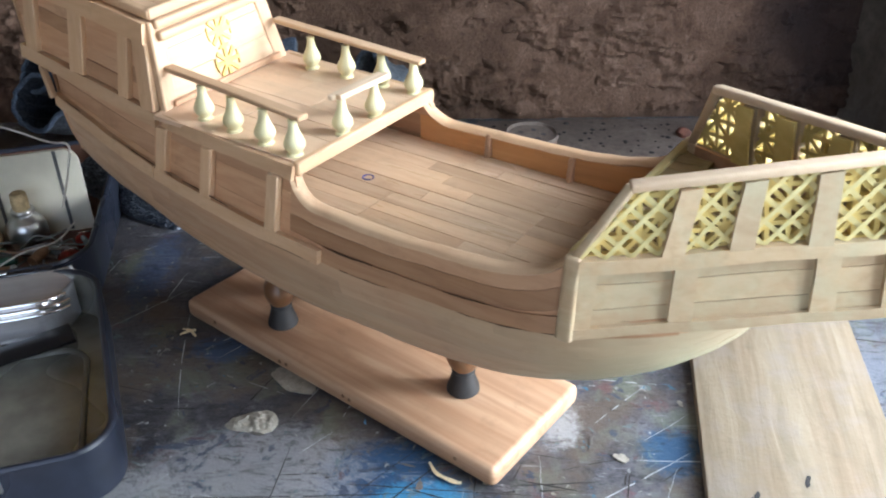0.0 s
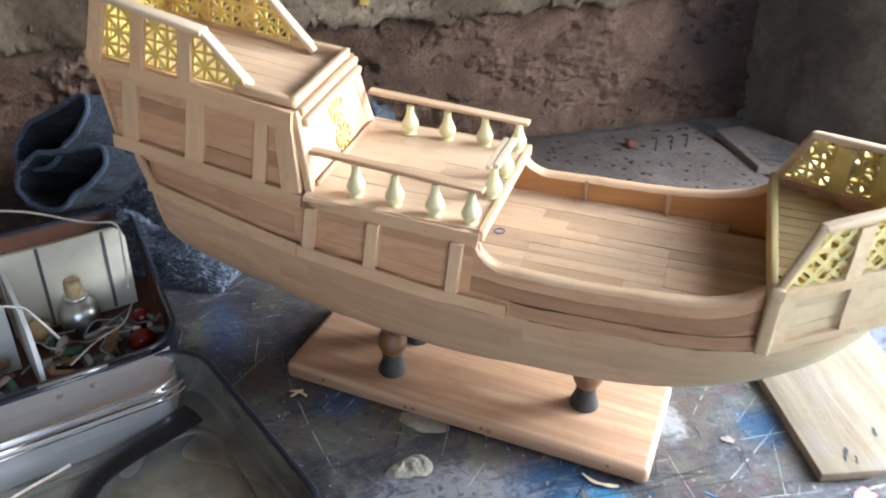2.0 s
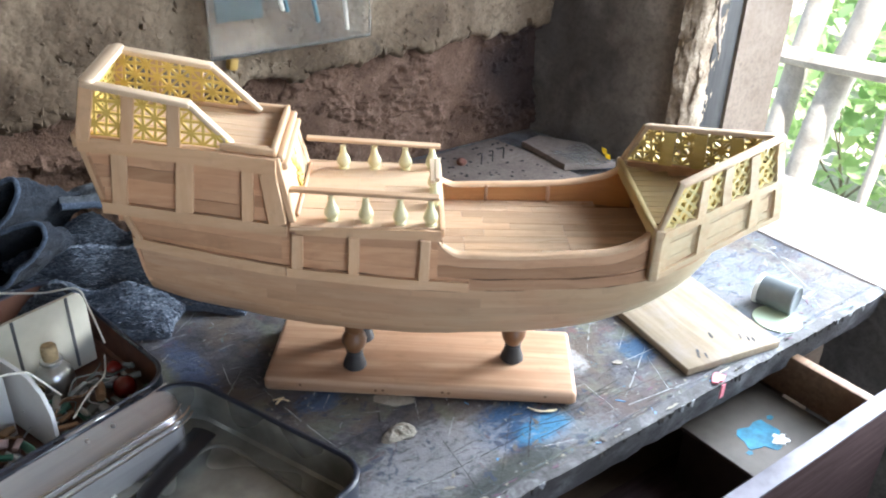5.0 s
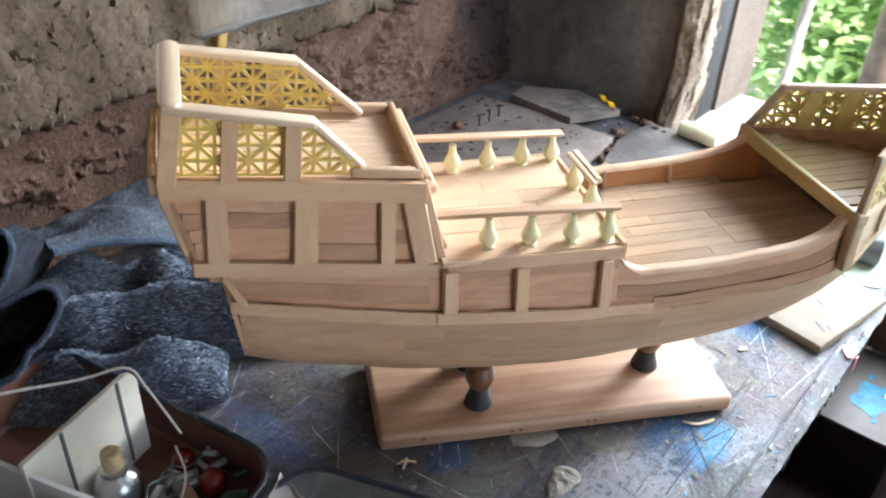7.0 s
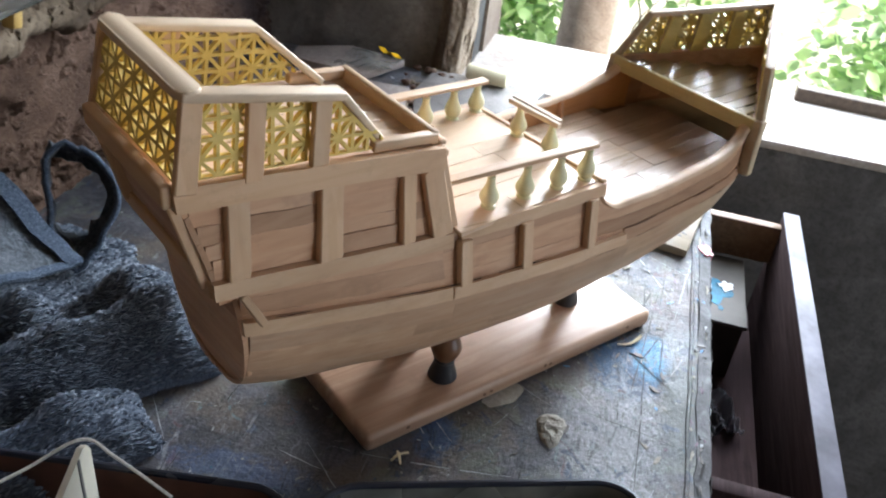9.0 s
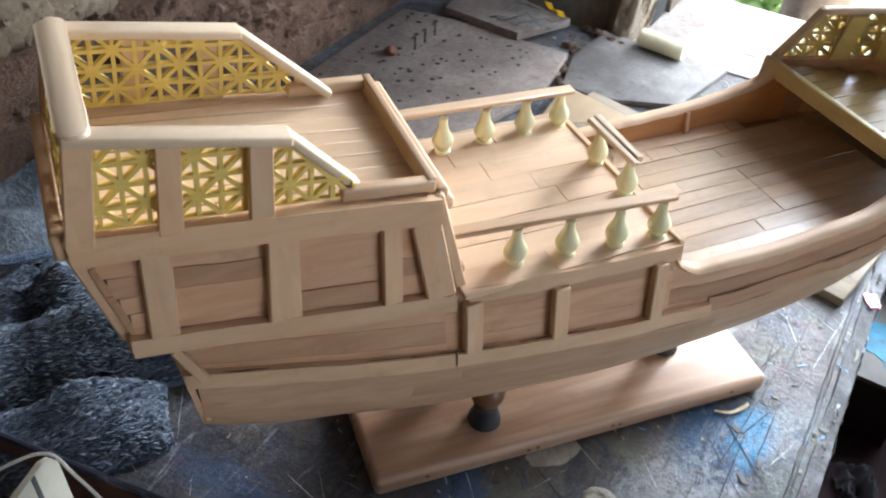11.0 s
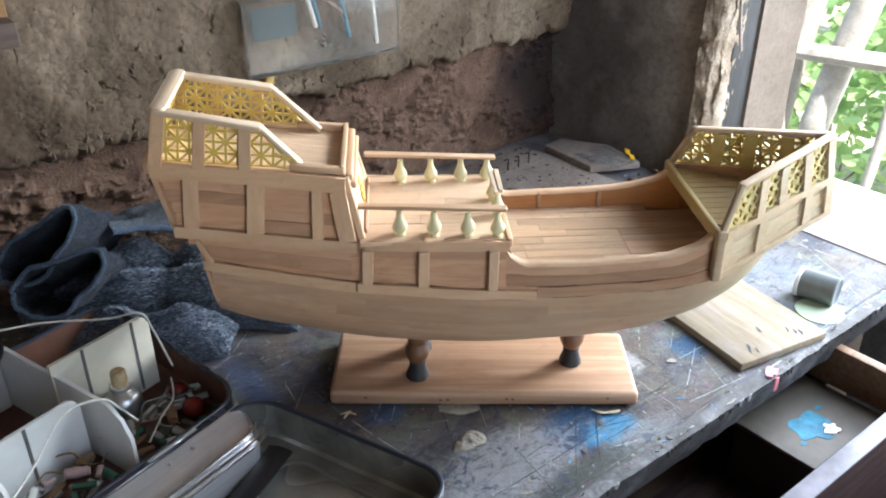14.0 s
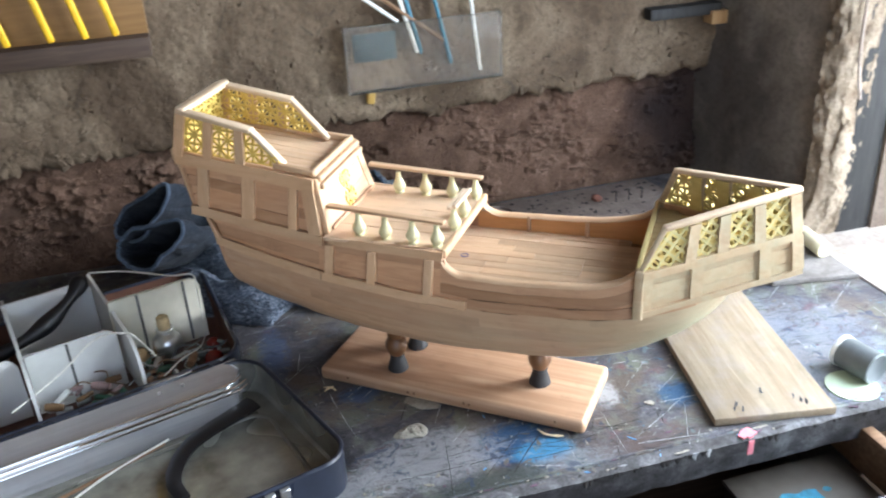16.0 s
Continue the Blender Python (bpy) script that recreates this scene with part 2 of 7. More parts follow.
def table_paint():
    m = Mat("worn_grey_blue_bench_paint", 0.5, 0.0, 0.3)
    v = m.mapped(1.0)
    big = m.noise(v, 11, 6, 0.65, 0.8)
    mid = m.noise(v, 60, 6, 0.7, 0.4)
    fine = m.noise(v, 320, 4, 0.7)
    col = m.ramp(big, [(0.32, (0.024, 0.023, 0.027)), (0.50, (0.062, 0.059, 0.067)), (0.68, (0.140, 0.137, 0.151))])
    col = m.mix(m.ramp(mid, [(0.52, 0.0), (0.74, 0.6)]), col, (0.19, 0.19, 0.215))
    col = m.mix(m.ramp(fine, [(0.36, 0.5), (0.50, 0.0)]), col, (0.022, 0.023, 0.028))
    brown = m.noise(v, 16, 5, 0.6, 0.3)
    col = m.mix(m.ramp(brown, [(0.48, 0.0), (0.62, 0.75)]), col, (0.12, 0.093, 0.070))
    green = m.noise(m.mapped((1.2, 0.9, 3)), 21, 5, 0.6, 0.5)
    col = m.mix(m.ramp(green, [(0.52, 0.0), (0.66, 0.6)]), col, (0.15, 0.165, 0.125))
    red = m.noise(m.mapped((0.9, 1.3, 5)), 30, 4, 0.6, 0.5)
    col = m.mix(m.ramp(red, [(0.63, 0.0), (0.72, 0.5)]), col, (0.16, 0.055, 0.06))
    # paint spilt and worn in known places, and at u 3.9 window sheen put into the colour: u, v, half lengths, colour,
    # strength
    for k, (u, w, a, b, c, amount) in enumerate(((0.50, -0.80, 0.62, 0.42, (0.012, 0.060, 0.140), 0.9), (0.72, -1.0, 0.42, 0.24, (0.04, 0.20, 0.36), 0.9), (2.38, -0.62, 0.30, 0.30, (0.014, 0.07, 0.15), 0.8),
                                               (-0.8, 0.52, 0.32, 0.22, (0.03, 0.10, 0.24), 0.6), (-0.35, -0.75, 0.95, 0.60, (0.30, 0.30, 0.315), 0.7), (-1.3, -0.95, 0.7, 0.4, (0.30, 0.30, 0.31), 0.7),
                                               (-1.62, 1.6, 0.25, 0.9, (0.05, 0.08, 0.16), 0.7), (0.95, -1.22, 0.7, 0.2, (0.22, 0.24, 0.27), 0.6), (1.65, -0.35, 0.22, 0.3, (0.36, 0.37, 0.38), 0.7), (3.9, -0.3, 1.6, 1.6, (0.20, 0.225, 0.27), 0.5), (0.1, -1.25, 0.8, 0.22, (0.05, 0.06, 0.055), 0.8), (1.7, -1.2, 0.9, 0.2, (0.085, 0.06, 0.055), 0.7))):
        place = m.nodes.new("ShaderNodeMapping")
        place.inputs["Location"].default_value = (-u / a, -w / b, 0)
        place.inputs["Scale"].default_value = (1 / (a * D), 1 / (b * D), 0.0)
        m.links.new(m.coord, place.inputs["Vector"])
        ball = m.nodes.new("ShaderNodeTexGradient")
        ball.gradient_type = "SPHERICAL"
        m.links.new(place.outputs["Vector"], ball.inputs["Vector"])
        rag = m.noise(m.mapped((1, 1, 2 + k)), 85, 8, 0.8, 0.8)
        add = m.nodes.new("ShaderNodeMath")
        add.operation = "MULTIPLY"
        m.links.new(ball.outputs["Fac"], add.inputs[0])
        m.links.new(m.ramp(rag, [(0.34, 0.12), (0.60, 1.0)]), add.inputs[1])
        col = m.mix(m.ramp(add.outputs[0], [(0.10, 0.0), (0.34, amount)]), col, c)
    # smears of whitish paint, dragged along the bench
    for k, (angle, size) in enumerate(((58, 1.0), (35, 1.4), (5, 0.8))):
        r = m.nodes.new("ShaderNodeMapping")
        r.inputs["Rotation"].default_value = (0, 0, radians(-angle))
        r.inputs["Scale"].default_value = (11 * size, 42 * size, 5 + k)
        m.links.new(m.coord, r.inputs["Vector"])
        drag = m.noise(r.outputs["Vector"], 1.0, 8, 0.78, 0.5)
        col = m.mix(m.ramp(drag, [(0.60, 0.0), (0.66, 0.4), (0.76, 0.7)]), col, (0.27, 0.28, 0.31) if k else (0.36, 0.365, 0.39))
        deep = m.noise(r.outputs["Vector"], 1.7, 6, 0.7, 0.8)
        col = m.mix(m.ramp(deep, [(0.33, 0.7), (0.42, 0.0)]), col, (0.022, 0.023, 0.028))
    # fine scuffs in several directions
    for angle, sc in ((62, 1.0), (38, 1.3), (88, 0.9), (-8, 1.2)):
        r = m.nodes.new("ShaderNodeMapping")
        r.inputs["Rotation"].default_value = (0, 0, radians(-angle))
        r.inputs["Scale"].default_value = (9 * sc, 330 * sc, 6)
        m.links.new(m.coord, r.inputs["Vector"])
        line = m.noise(r.outputs["Vector"], 1.0, 3, 0.5, 0.35)
        part_of = m.noise(m.mapped(1.0), 26 + 9 * sc, 3)
        keep = m.mix(1.0, m.ramp(line, [(0.64, 0.0), (0.72, 1.0)]), m.ramp(part_of, [(0.52, 0.0), (0.64, 0.4)]), "MULTIPLY")
        col = m.mix(keep, col, (0.30, 0.31, 0.335))
    for k, (size, lo, hi, amount, c) in enumerate(((38, 0.60, 0.63, 0.75, (0.035, 0.05, 0.085)), (52, 0.63, 0.65, 0.7, (0.11, 0.15, 0.16)), (44, 0.64, 0.66, 0.6, (0.10, 0.05, 0.055)), (70, 0.655, 0.67, 0.8, (0.32, 0.31, 0.28)), (64, 0.66, 0.675, 0.8, (0.04, 0.13, 0.20)))):
        flake = m.noise(m.mapped((1.0, 1.25, 3 + k)), size, 7, 0.66, 0.9)
        col = m.mix(m.ramp(flake, [(lo, 0.0), (hi, amount)]), col, c)
    chips = m.noise(v, 95, 4, 0.6, 0.5)
    col = m.mix(m.ramp(chips, [(0.68, 0.0), (0.72, 0.7)]), col, (0.50, 0.51, 0.50))
    m.colour(col)
    m.rough(m.ramp(mid, [(0.3, 0.42), (0.7, 0.72)]))
    m.bump(m.mix(0.35, mid, fine), 0.8, 0.0024)
    return m.mat


def earth(name, stops, scale=30, strength=0.8, rough=0.95, dist=0.004, fleck=0.6, stain=0.8):
    m = Mat(name, rough, 0, 0.2)
    v = m.mapped(1.0)
    a = m.noise(v, scale, 8, 0.7, 0.4)
    b = m.noise(v, scale / 5, 5, 0.6, 0.5)
    c = m.noise(m.mapped((1, 1, 2.4)), scale * 5, 3, 0.6)
    f = m.noise(v, scale * 9, 4, 0.7)
    col = m.ramp(a, stops)
    dark = tuple(x * 0.55 for x in stops[0][1])
    col = m.mix(m.ramp(b, [(0.3, stain), (0.6, 0.0)]), col, dark)
    col = m.mix(m.ramp(f, [(0.36, 0.4), (0.55, 0.0)]), col, dark)
    pit = m.voronoi(m.mapped((1, 1, 1.5)), scale * 1.4)
    col = m.mix(m.ramp(pit, [(0.05, 0.5), (0.16, 0.0)]), col, dark)
    col = m.mix(m.ramp(c, [(0.72, 0.0), (0.76, fleck)]), col, tuple(min(1, x * 1.5) for x in stops[-1][1]))
    m.colour(col)
    m.bump(m.mix(0.35, a, f), strength, dist)
    return m.mat


BENCH = table_paint()
EDGE = earth("grimy_bench_edge", [(0.3, (0.035, 0.032, 0.032)), (0.5, (0.10, 0.096, 0.10)), (0.7, (0.24, 0.24, 0.25))], 40, 0.8, 0.6, 0.002)
MUD = earth("dark_mud", [(0.3, (0.074, 0.040, 0.026)), (0.5, (0.140, 0.083, 0.058)), (0.7, (0.222, 0.141, 0.103))], 30, 1.0, 0.95, 0.008, 0.8)


def plaster():
    """Old lime plaster: beige and grey-green skins, brown stains, hairline cracks and pits."""
    m = Mat("old_lime_plaster", 0.95, 0, 0.2)
    v = m.mapped(1.0)
    skin = m.noise(v, 7, 6, 0.6, 0.6)
    col = m.ramp(skin, [(0.30, (0.052, 0.034, 0.022)), (0.46, (0.101, 0.071, 0.048)), (0.60, (0.160, 0.118, 0.082)), (0.75, (0.245, 0.187, 0.133))])
    brown = m.noise(m.mapped((1, 1, 0.6)), 13, 7, 0.65, 0.5)
    col = m.mix(m.ramp(brown, [(0.52, 0.0), (0.66, 0.75)]), col, (0.065, 0.044, 0.029))
    grit = m.noise(v, 150, 5, 0.75)
    col = m.mix(m.ramp(grit, [(0.36, 0.5), (0.52, 0.0)]), col, (0.05, 0.037, 0.026))
    crack = m.voronoi(m.mapped((1, 1, 0.7)), 9, "DISTANCE_TO_EDGE")
    wave = m.noise(v, 30, 4, 0.6)
    line = m.mix(1.0, m.ramp(crack, [(0.0, 1.0), (0.02, 0.0)]), m.ramp(wave, [(0.5, 0.0), (0.6, 0.7)]), "MULTIPLY")
    col = m.mix(line, col, (0.05, 0.038, 0.028))
    m.colour(col)
    m.bump(m.mix(0.4, m.noise(v, 34, 7, 0.65, 0.4), grit), 0.55, 0.003)
    return m.mat


PLASTER = plaster()


def blotched(mat, spots, colour):
    """Mixes ragged-edged patches of one colour into a material: centre in decimetres, radius and strength of each."""
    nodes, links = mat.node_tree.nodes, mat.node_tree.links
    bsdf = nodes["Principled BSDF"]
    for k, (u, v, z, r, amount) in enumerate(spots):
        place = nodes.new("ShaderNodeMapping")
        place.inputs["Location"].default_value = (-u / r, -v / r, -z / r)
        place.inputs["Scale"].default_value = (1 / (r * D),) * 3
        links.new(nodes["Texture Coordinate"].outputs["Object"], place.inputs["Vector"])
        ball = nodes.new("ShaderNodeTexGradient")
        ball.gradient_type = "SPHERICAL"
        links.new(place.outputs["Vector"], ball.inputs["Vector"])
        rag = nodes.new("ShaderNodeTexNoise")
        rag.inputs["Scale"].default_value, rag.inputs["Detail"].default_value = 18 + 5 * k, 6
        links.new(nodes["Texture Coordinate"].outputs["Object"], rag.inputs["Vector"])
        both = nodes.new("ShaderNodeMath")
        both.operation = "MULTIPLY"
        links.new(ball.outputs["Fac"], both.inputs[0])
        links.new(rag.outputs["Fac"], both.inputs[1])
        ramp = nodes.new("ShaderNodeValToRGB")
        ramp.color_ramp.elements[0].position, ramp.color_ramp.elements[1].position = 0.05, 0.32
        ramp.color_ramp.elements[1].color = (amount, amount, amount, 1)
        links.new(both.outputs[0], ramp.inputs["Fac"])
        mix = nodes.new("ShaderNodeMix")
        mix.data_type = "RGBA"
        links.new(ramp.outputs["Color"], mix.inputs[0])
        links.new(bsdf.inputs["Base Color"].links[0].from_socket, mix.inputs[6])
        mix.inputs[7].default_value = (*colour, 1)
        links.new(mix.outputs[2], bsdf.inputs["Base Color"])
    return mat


SOOT = earth("sooty_plaster", [(0.3, (0.115, 0.10, 0.086)), (0.5, (0.19, 0.168, 0.145)), (0.7, (0.28, 0.25, 0.215))], 14, 0.5, fleck=0.2, stain=0.6)
PIERPLASTER = blotched(earth("blotched_pier_plaster", [(0.3, (0.17, 0.147, 0.128)), (0.5, (0.26, 0.228, 0.20)), (0.7, (0.35, 0.31, 0.272))], 14, 0.5, fleck=0.2, stain=0.6), [(5.75, 4.4, 1.6, 2.0, 0.7), (5.9, 3.6, 0.3, 1.2, 0.3)], (0.030, 0.025, 0.025))
DARKWALL = earth("darker_wall_plaster", [(0.3, (0.075, 0.07, 0.066)), (0.5, (0.125, 0.118, 0.112)), (0.7, (0.18, 0.17, 0.162))], 14, 0.5, fleck=0.2, stain=0.6)
PALEPLASTER = earth("worn_pale_plaster", [(0.3, (0.145, 0.098, 0.066)), (0.45, (0.275, 0.214, 0.156)), (0.62, (0.385, 0.315, 0.240))], 26, 0.9, 0.95, 0.006)
SLATE = earth("grey_slab", [(0.3, (0.135, 0.103, 0.087)), (0.5, (0.195, 0.154, 0.134)), (0.7, (0.255, 0.210, 0.185))], 20, 0.5, 0.8, 0.001, 0.4, 0.4)
CONCRETE = earth("pale_concrete", [(0.3, (0.13, 0.115, 0.105)), (0.5, (0.20, 0.183, 0.17)), (0.7, (0.27, 0.25, 0.235))], 30, 0.5, 0.5, 0.001)
LINING = earth("taupe_lining", [(0.3, (0.130, 0.098, 0.076)), (0.5, (0.165, 0.128, 0.102)), (0.7, (0.198, 0.157, 0.127))], 20, 0.15, 0.7, 0.001, 0.2, 0.15)
SILLWHITE = earth("pale_worn_sill", [(0.3, (0.36, 0.30, 0.255)), (0.5, (0.47, 0.42, 0.375)), (0.7, (0.55, 0.515, 0.475))], 16, 0.4, 0.75, 0.001, 0.2, 0.25)
FLOORMAT = earth("packed_earth", [(0.3, (0.05, 0.04, 0.03)), (0.5, (0.08, 0.065, 0.05)), (0.7, (0.12, 0.10, 0.08))], 12)
LAWN = earth("sunlit_ground", [(0.3, (0.38, 0.38, 0.30)), (0.5, (0.50, 0.49, 0.42)), (0.7, (0.58, 0.56, 0.50))], 3)
BARK = earth("bark", [(0.3, (0.24, 0.185, 0.15)), (0.5, (0.36, 0.29, 0.245)), (0.7, (0.46, 0.39, 0.34))], 30)
CARDBOARD = plain("brownish_card", (0.085, 0.070, 0.056), 0.62, 0, 50, 0.25)
CEILING = plain("dusty_board_ceiling", (0.30, 0.25, 0.20), 0.8)


def cloth(name, dark, mid, light, scale):
    m = Mat(name, 0.95, 0, 0.15)
    v = m.mapped(1.0)
    loop = m.noise(v, scale, 3, 0.7, 0.6)
    big = m.noise(v, 25, 3)
    col = m.ramp(loop, [(0.3, dark), (0.5, mid), (0.68, light)])
    col = m.mix(m.ramp(big, [(0.35, 0.45), (0.6, 0.0)]), col, dark)
    m.colour(col)
    m.bump(loop, 0.9, 0.002)
    m.bsdf.inputs["Sheen Weight"].default_value = 0.03
    return m.mat


TOWEL = cloth("grey_towelling", (0.09, 0.105, 0.13), (0.135, 0.155, 0.19), (0.20, 0.225, 0.265), 420)
DENIM = cloth("faded_denim", (0.008, 0.010, 0.014), (0.016, 0.020, 0.028), (0.044, 0.053, 0.070), 420)
FADED = cloth("pale_denim", (0.038, 0.044, 0.052), (0.070, 0.080, 0.094), (0.125, 0.140, 0.160), 260)
DENIMHEM = cloth("denim_seam", (0.028, 0.040, 0.062), (0.06, 0.082, 0.12), (0.13, 0.165, 0.22), 600)


def leaf_material():
    m = Mat("leaf", 0.4)
    tone = m.ramp(m.island(), [(0.0, (0.15, 0.25, 0.14)), (0.5, (0.30, 0.42, 0.24)), (1.0, (0.45, 0.54, 0.36))])
    m.colour(tone)
    thin = m.nodes.new("ShaderNodeBsdfTranslucent")
    m.links.new(m.mix(1.0, tone, (2.0, 2.0, 1.6), "MULTIPLY"), thin.inputs["Color"])
    mix = m.nodes.new("ShaderNodeMixShader")
    mix.inputs[0].default_value = 0.5
    m.links.new(m.bsdf.outputs[0], mix.inputs[1])
    m.links.new(thin.outputs[0], mix.inputs[2])
    m.links.new(mix.outputs[0], m.nodes["Material Output"].inputs["Surface"])
    return m.mat


def glow_haze_material():
    # outdoor glare put into an emissive colour; the sheet glows by itself
    m = Mat("self_lit_haze", 1.0)
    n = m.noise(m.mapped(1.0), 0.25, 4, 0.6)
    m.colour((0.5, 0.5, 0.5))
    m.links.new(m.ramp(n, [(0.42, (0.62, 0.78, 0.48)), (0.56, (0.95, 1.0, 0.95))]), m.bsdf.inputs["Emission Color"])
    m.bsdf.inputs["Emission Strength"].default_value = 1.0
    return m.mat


GLOWHAZE = glow_haze_material()
LEAF = leaf_material()


def clear_plastic(name, colour=(0.9, 0.92, 0.92), rough=0.12):
    m = Mat(name, rough)
    m.bsdf.inputs["Base Color"].default_value = (*colour, 1)
    m.bsdf.inputs["Transmission Weight"].default_value = 0.96
    m.bsdf.inputs["IOR"].default_value = 1.15
    return m.mat


CLEAR = clear_plastic("scuffed_clear_plastic", (0.90, 0.87, 0.83), 0.08)

# ---------------------------------------------------------------- building tools


wobble = [0.0]                # unevenness of hand-made parts, in decimetres


def twist(x, y, z):
    """The stern of the model is a little higher on its far side."""
    t = min(1.0, max(0.0, (-0.1 - x) / 0.9)) * min(1.0, max(0.0, (z - 1.5) / 0.5))
    return 0.058 * t * (y + 0.5)



def part(name, bm, mat, parent=None, label="", m=None):
    """One bmesh, in decimetres, as one mesh object under a thing."""
    if wobble[0]:
        for v in bm.verts:
            v.co.z += twist(*v.co)
            v.co += wobble[0] * (noise.noise_vector(v.co * 2.1) + 0.5 * noise.noise_vector(v.co * 7.0))
    bmesh.ops.scale(bm, vec=(D, D, D), verts=bm.verts)
    bmesh.ops.recalc_face_normals(bm, faces=bm.faces)
    me = bpy.data.meshes.new(name)
    bm.to_mesh(me)
    bm.free()
    return mesh_part(name, me, mat, parent, label, m)


def mesh_part(name, me, mat, parent=None, label="", m=None):
    if not me.materials:
        me.materials.append(mat)
        me.polygons.foreach_set("use_smooth", [True] * len(me.polygons))
        me.set_sharp_from_angle(angle=radians(38))
    ob = new(name, me)
    if parent:
        ob.parent = parent
    if m is not None:
        ob.matrix_basis = m
    return tagged(ob, label)


def thing(name, label, category, m=None, group="", kind=""):
    """An Empty that carries its parts."""
    ob = new(name)
    ob.empty_display_size = 0.02
    if m is not None:
        ob.matrix_basis = m
    return tagged(ob, label, category, group, kind)


def spot(u, v, z=0.0, turn=0.0):
    """A pose on the bench."""
    return ENV @ pose(u * D, v * D, z * D, 0, 0, turn)


def merge(bm, other):
    me = bpy.data.meshes.new("tmp")
    other.to_mesh(me)
    other.free()
    bm.from_mesh(me)
    bpy.data.meshes.remove(me)
    return bm


def block(bm, m, sx, sy, sz, bev=0.01, seg=2):
    b = bmesh.new()
    bmesh.ops.create_cube(b, size=1.0)
    bmesh.ops.scale(b, vec=(sx, sy, sz), verts=b.verts)
    if bev > 0:
        bmesh.ops.bevel(b, geom=list(b.edges), offset=min(bev, 0.45 * min(sx, sy, sz)), segments=seg, affect="EDGES", profile=0.5)
    bmesh.ops.transform(b, matrix=m, verts=b.verts)
    return merge(bm, b)


def at(x, y, z, rx=0, ry=0, rz=0):
    return pose(x, y, z, rx, ry, rz)


def beam(bm, p, q, w, h, up=(0, 0, 1), bev=0.008, more=0.0):
    """A bar of width w and height h (along up) from p to q."""
    p, q, up = Vector(p), Vector(q), Vector(up)
    x = (q - p).normalized()
    y = up.cross(x).normalized()
    z = x.cross(y)
    m = Matrix((x, y, z)).transposed().to_4x4()
    m.translation = (p + q) / 2
    return block(bm, m, (q - p).length + more, w, h, bev, 1 if bev < 0.012 else 3)


def lathe(bm, profile, seg=20, m=None):
    rings = []
    for r, z in profile:
        if r < 1e-5:
            rings.append([bm.verts.new((0, 0, z))])
        else:
            rings.append([bm.verts.new((r * math.cos(2 * math.pi * i / seg), r * math.sin(2 * math.pi * i / seg), z)) for i in range(seg)])
    for a, b in zip(rings, rings[1:]):
        for i in range(seg):
            j = (i + 1) % seg
            if len(a) == 1 and len(b) == 1:
                continue
            if len(a) == 1:
                bm.faces.new((a[0], b[i], b[j]))
            elif len(b) == 1:
                bm.faces.new((a[i], a[j], b[0]))
            else:
                bm.faces.new((a[i], a[j], b[j], b[i]))
    for ring, flip in ((rings[0], True), (rings[-1], False)):
        if len(ring) > 1:
            bm.faces.new(ring[::-1] if flip else ring)
    if m is not None:
        vs = [v for ring in rings for v in ring]
        bmesh.ops.transform(bm, matrix=m, verts=vs)
    return bm


def tube(bm, points, r, seg=8, taper=None):
    pts = [Vector(p) for p in points]
    rings = []
    last = None
    for i, p in enumerate(pts):
        d = (pts[min(i + 1, len(pts) - 1)] - pts[max(i - 1, 0)]).normalized()
        n = d.orthogonal().normalized() if last is None else (last - last.dot(d) * d).normalized()
        last = n
        b = d.cross(n)
        rad = r * (taper[i] if taper else 1)
        rings.append([bm.verts.new(p + rad * (math.cos(2 * math.pi * k / seg) * n + math.sin(2 * math.pi * k / seg) * b)) for k in range(seg)])
    for a, b in zip(rings, rings[1:]):
        for k in range(seg):
            bm.faces.new((a[k], a[(k + 1) % seg], b[(k + 1) % seg], b[k]))
    bm.faces.new(rings[0][::-1])
    bm.faces.new(rings[-1])
    return bm


def curve_points(points, n=8):
    """A smooth line through the points."""
    pts = [Vector(p) for p in points]
    out = []
    for i in range(len(pts) - 1):
        a, b = pts[max(i - 1, 0)], pts[i]
        c, d = pts[i + 1], pts[min(i + 2, len(pts) - 1)]
        for k in range(n):
            t = k / n
            out.append(0.5 * ((2 * b) + (c - a) * t + (2 * a - 5 * b + 4 * c - d) * t * t + (3 * b - a - 3 * c + d) * t ** 3))
    return out + [pts[-1]]


def slab(bm, outline, z0, z1, bev=0.0):
    """An upright prism over a plan outline."""
    b = bmesh.new()
    low = [b.verts.new((x, y, z0)) for x, y in outline]
    top = [b.verts.new((x, y, z1)) for x, y in outline]
    b.faces.new(low[::-1])
    b.faces.new(top)
    n = len(outline)
    for i in range(n):
        b.faces.new((low[i], low[(i + 1) % n], top[(i + 1) % n], top[i]))
    if bev:
        rim = [e for e in b.edges if abs(e.verts[0].co.z - e.verts[1].co.z) < 1e-6]
        bmesh.ops.bevel(b, geom=rim, offset=bev, segments=2, affect="EDGES", profile=0.5)
    return merge(bm, b)


def rounded(w, h, r, n=6, cx=0.0, cy=0.0):
    """The outline of a rounded rectangle."""
    out = []
    for sx, sy, a0 in ((1, 1, 0), (-1, 1, 90), (-1, -1, 180), (1, -1, 270)):
        for k in range(n + 1):
            a = radians(a0 + 90 * k / n)
            out.append((cx + sx * (w / 2 - r) + r * math.cos(a), cy + sy * (h / 2 - r) + r * math.sin(a)))
    return out


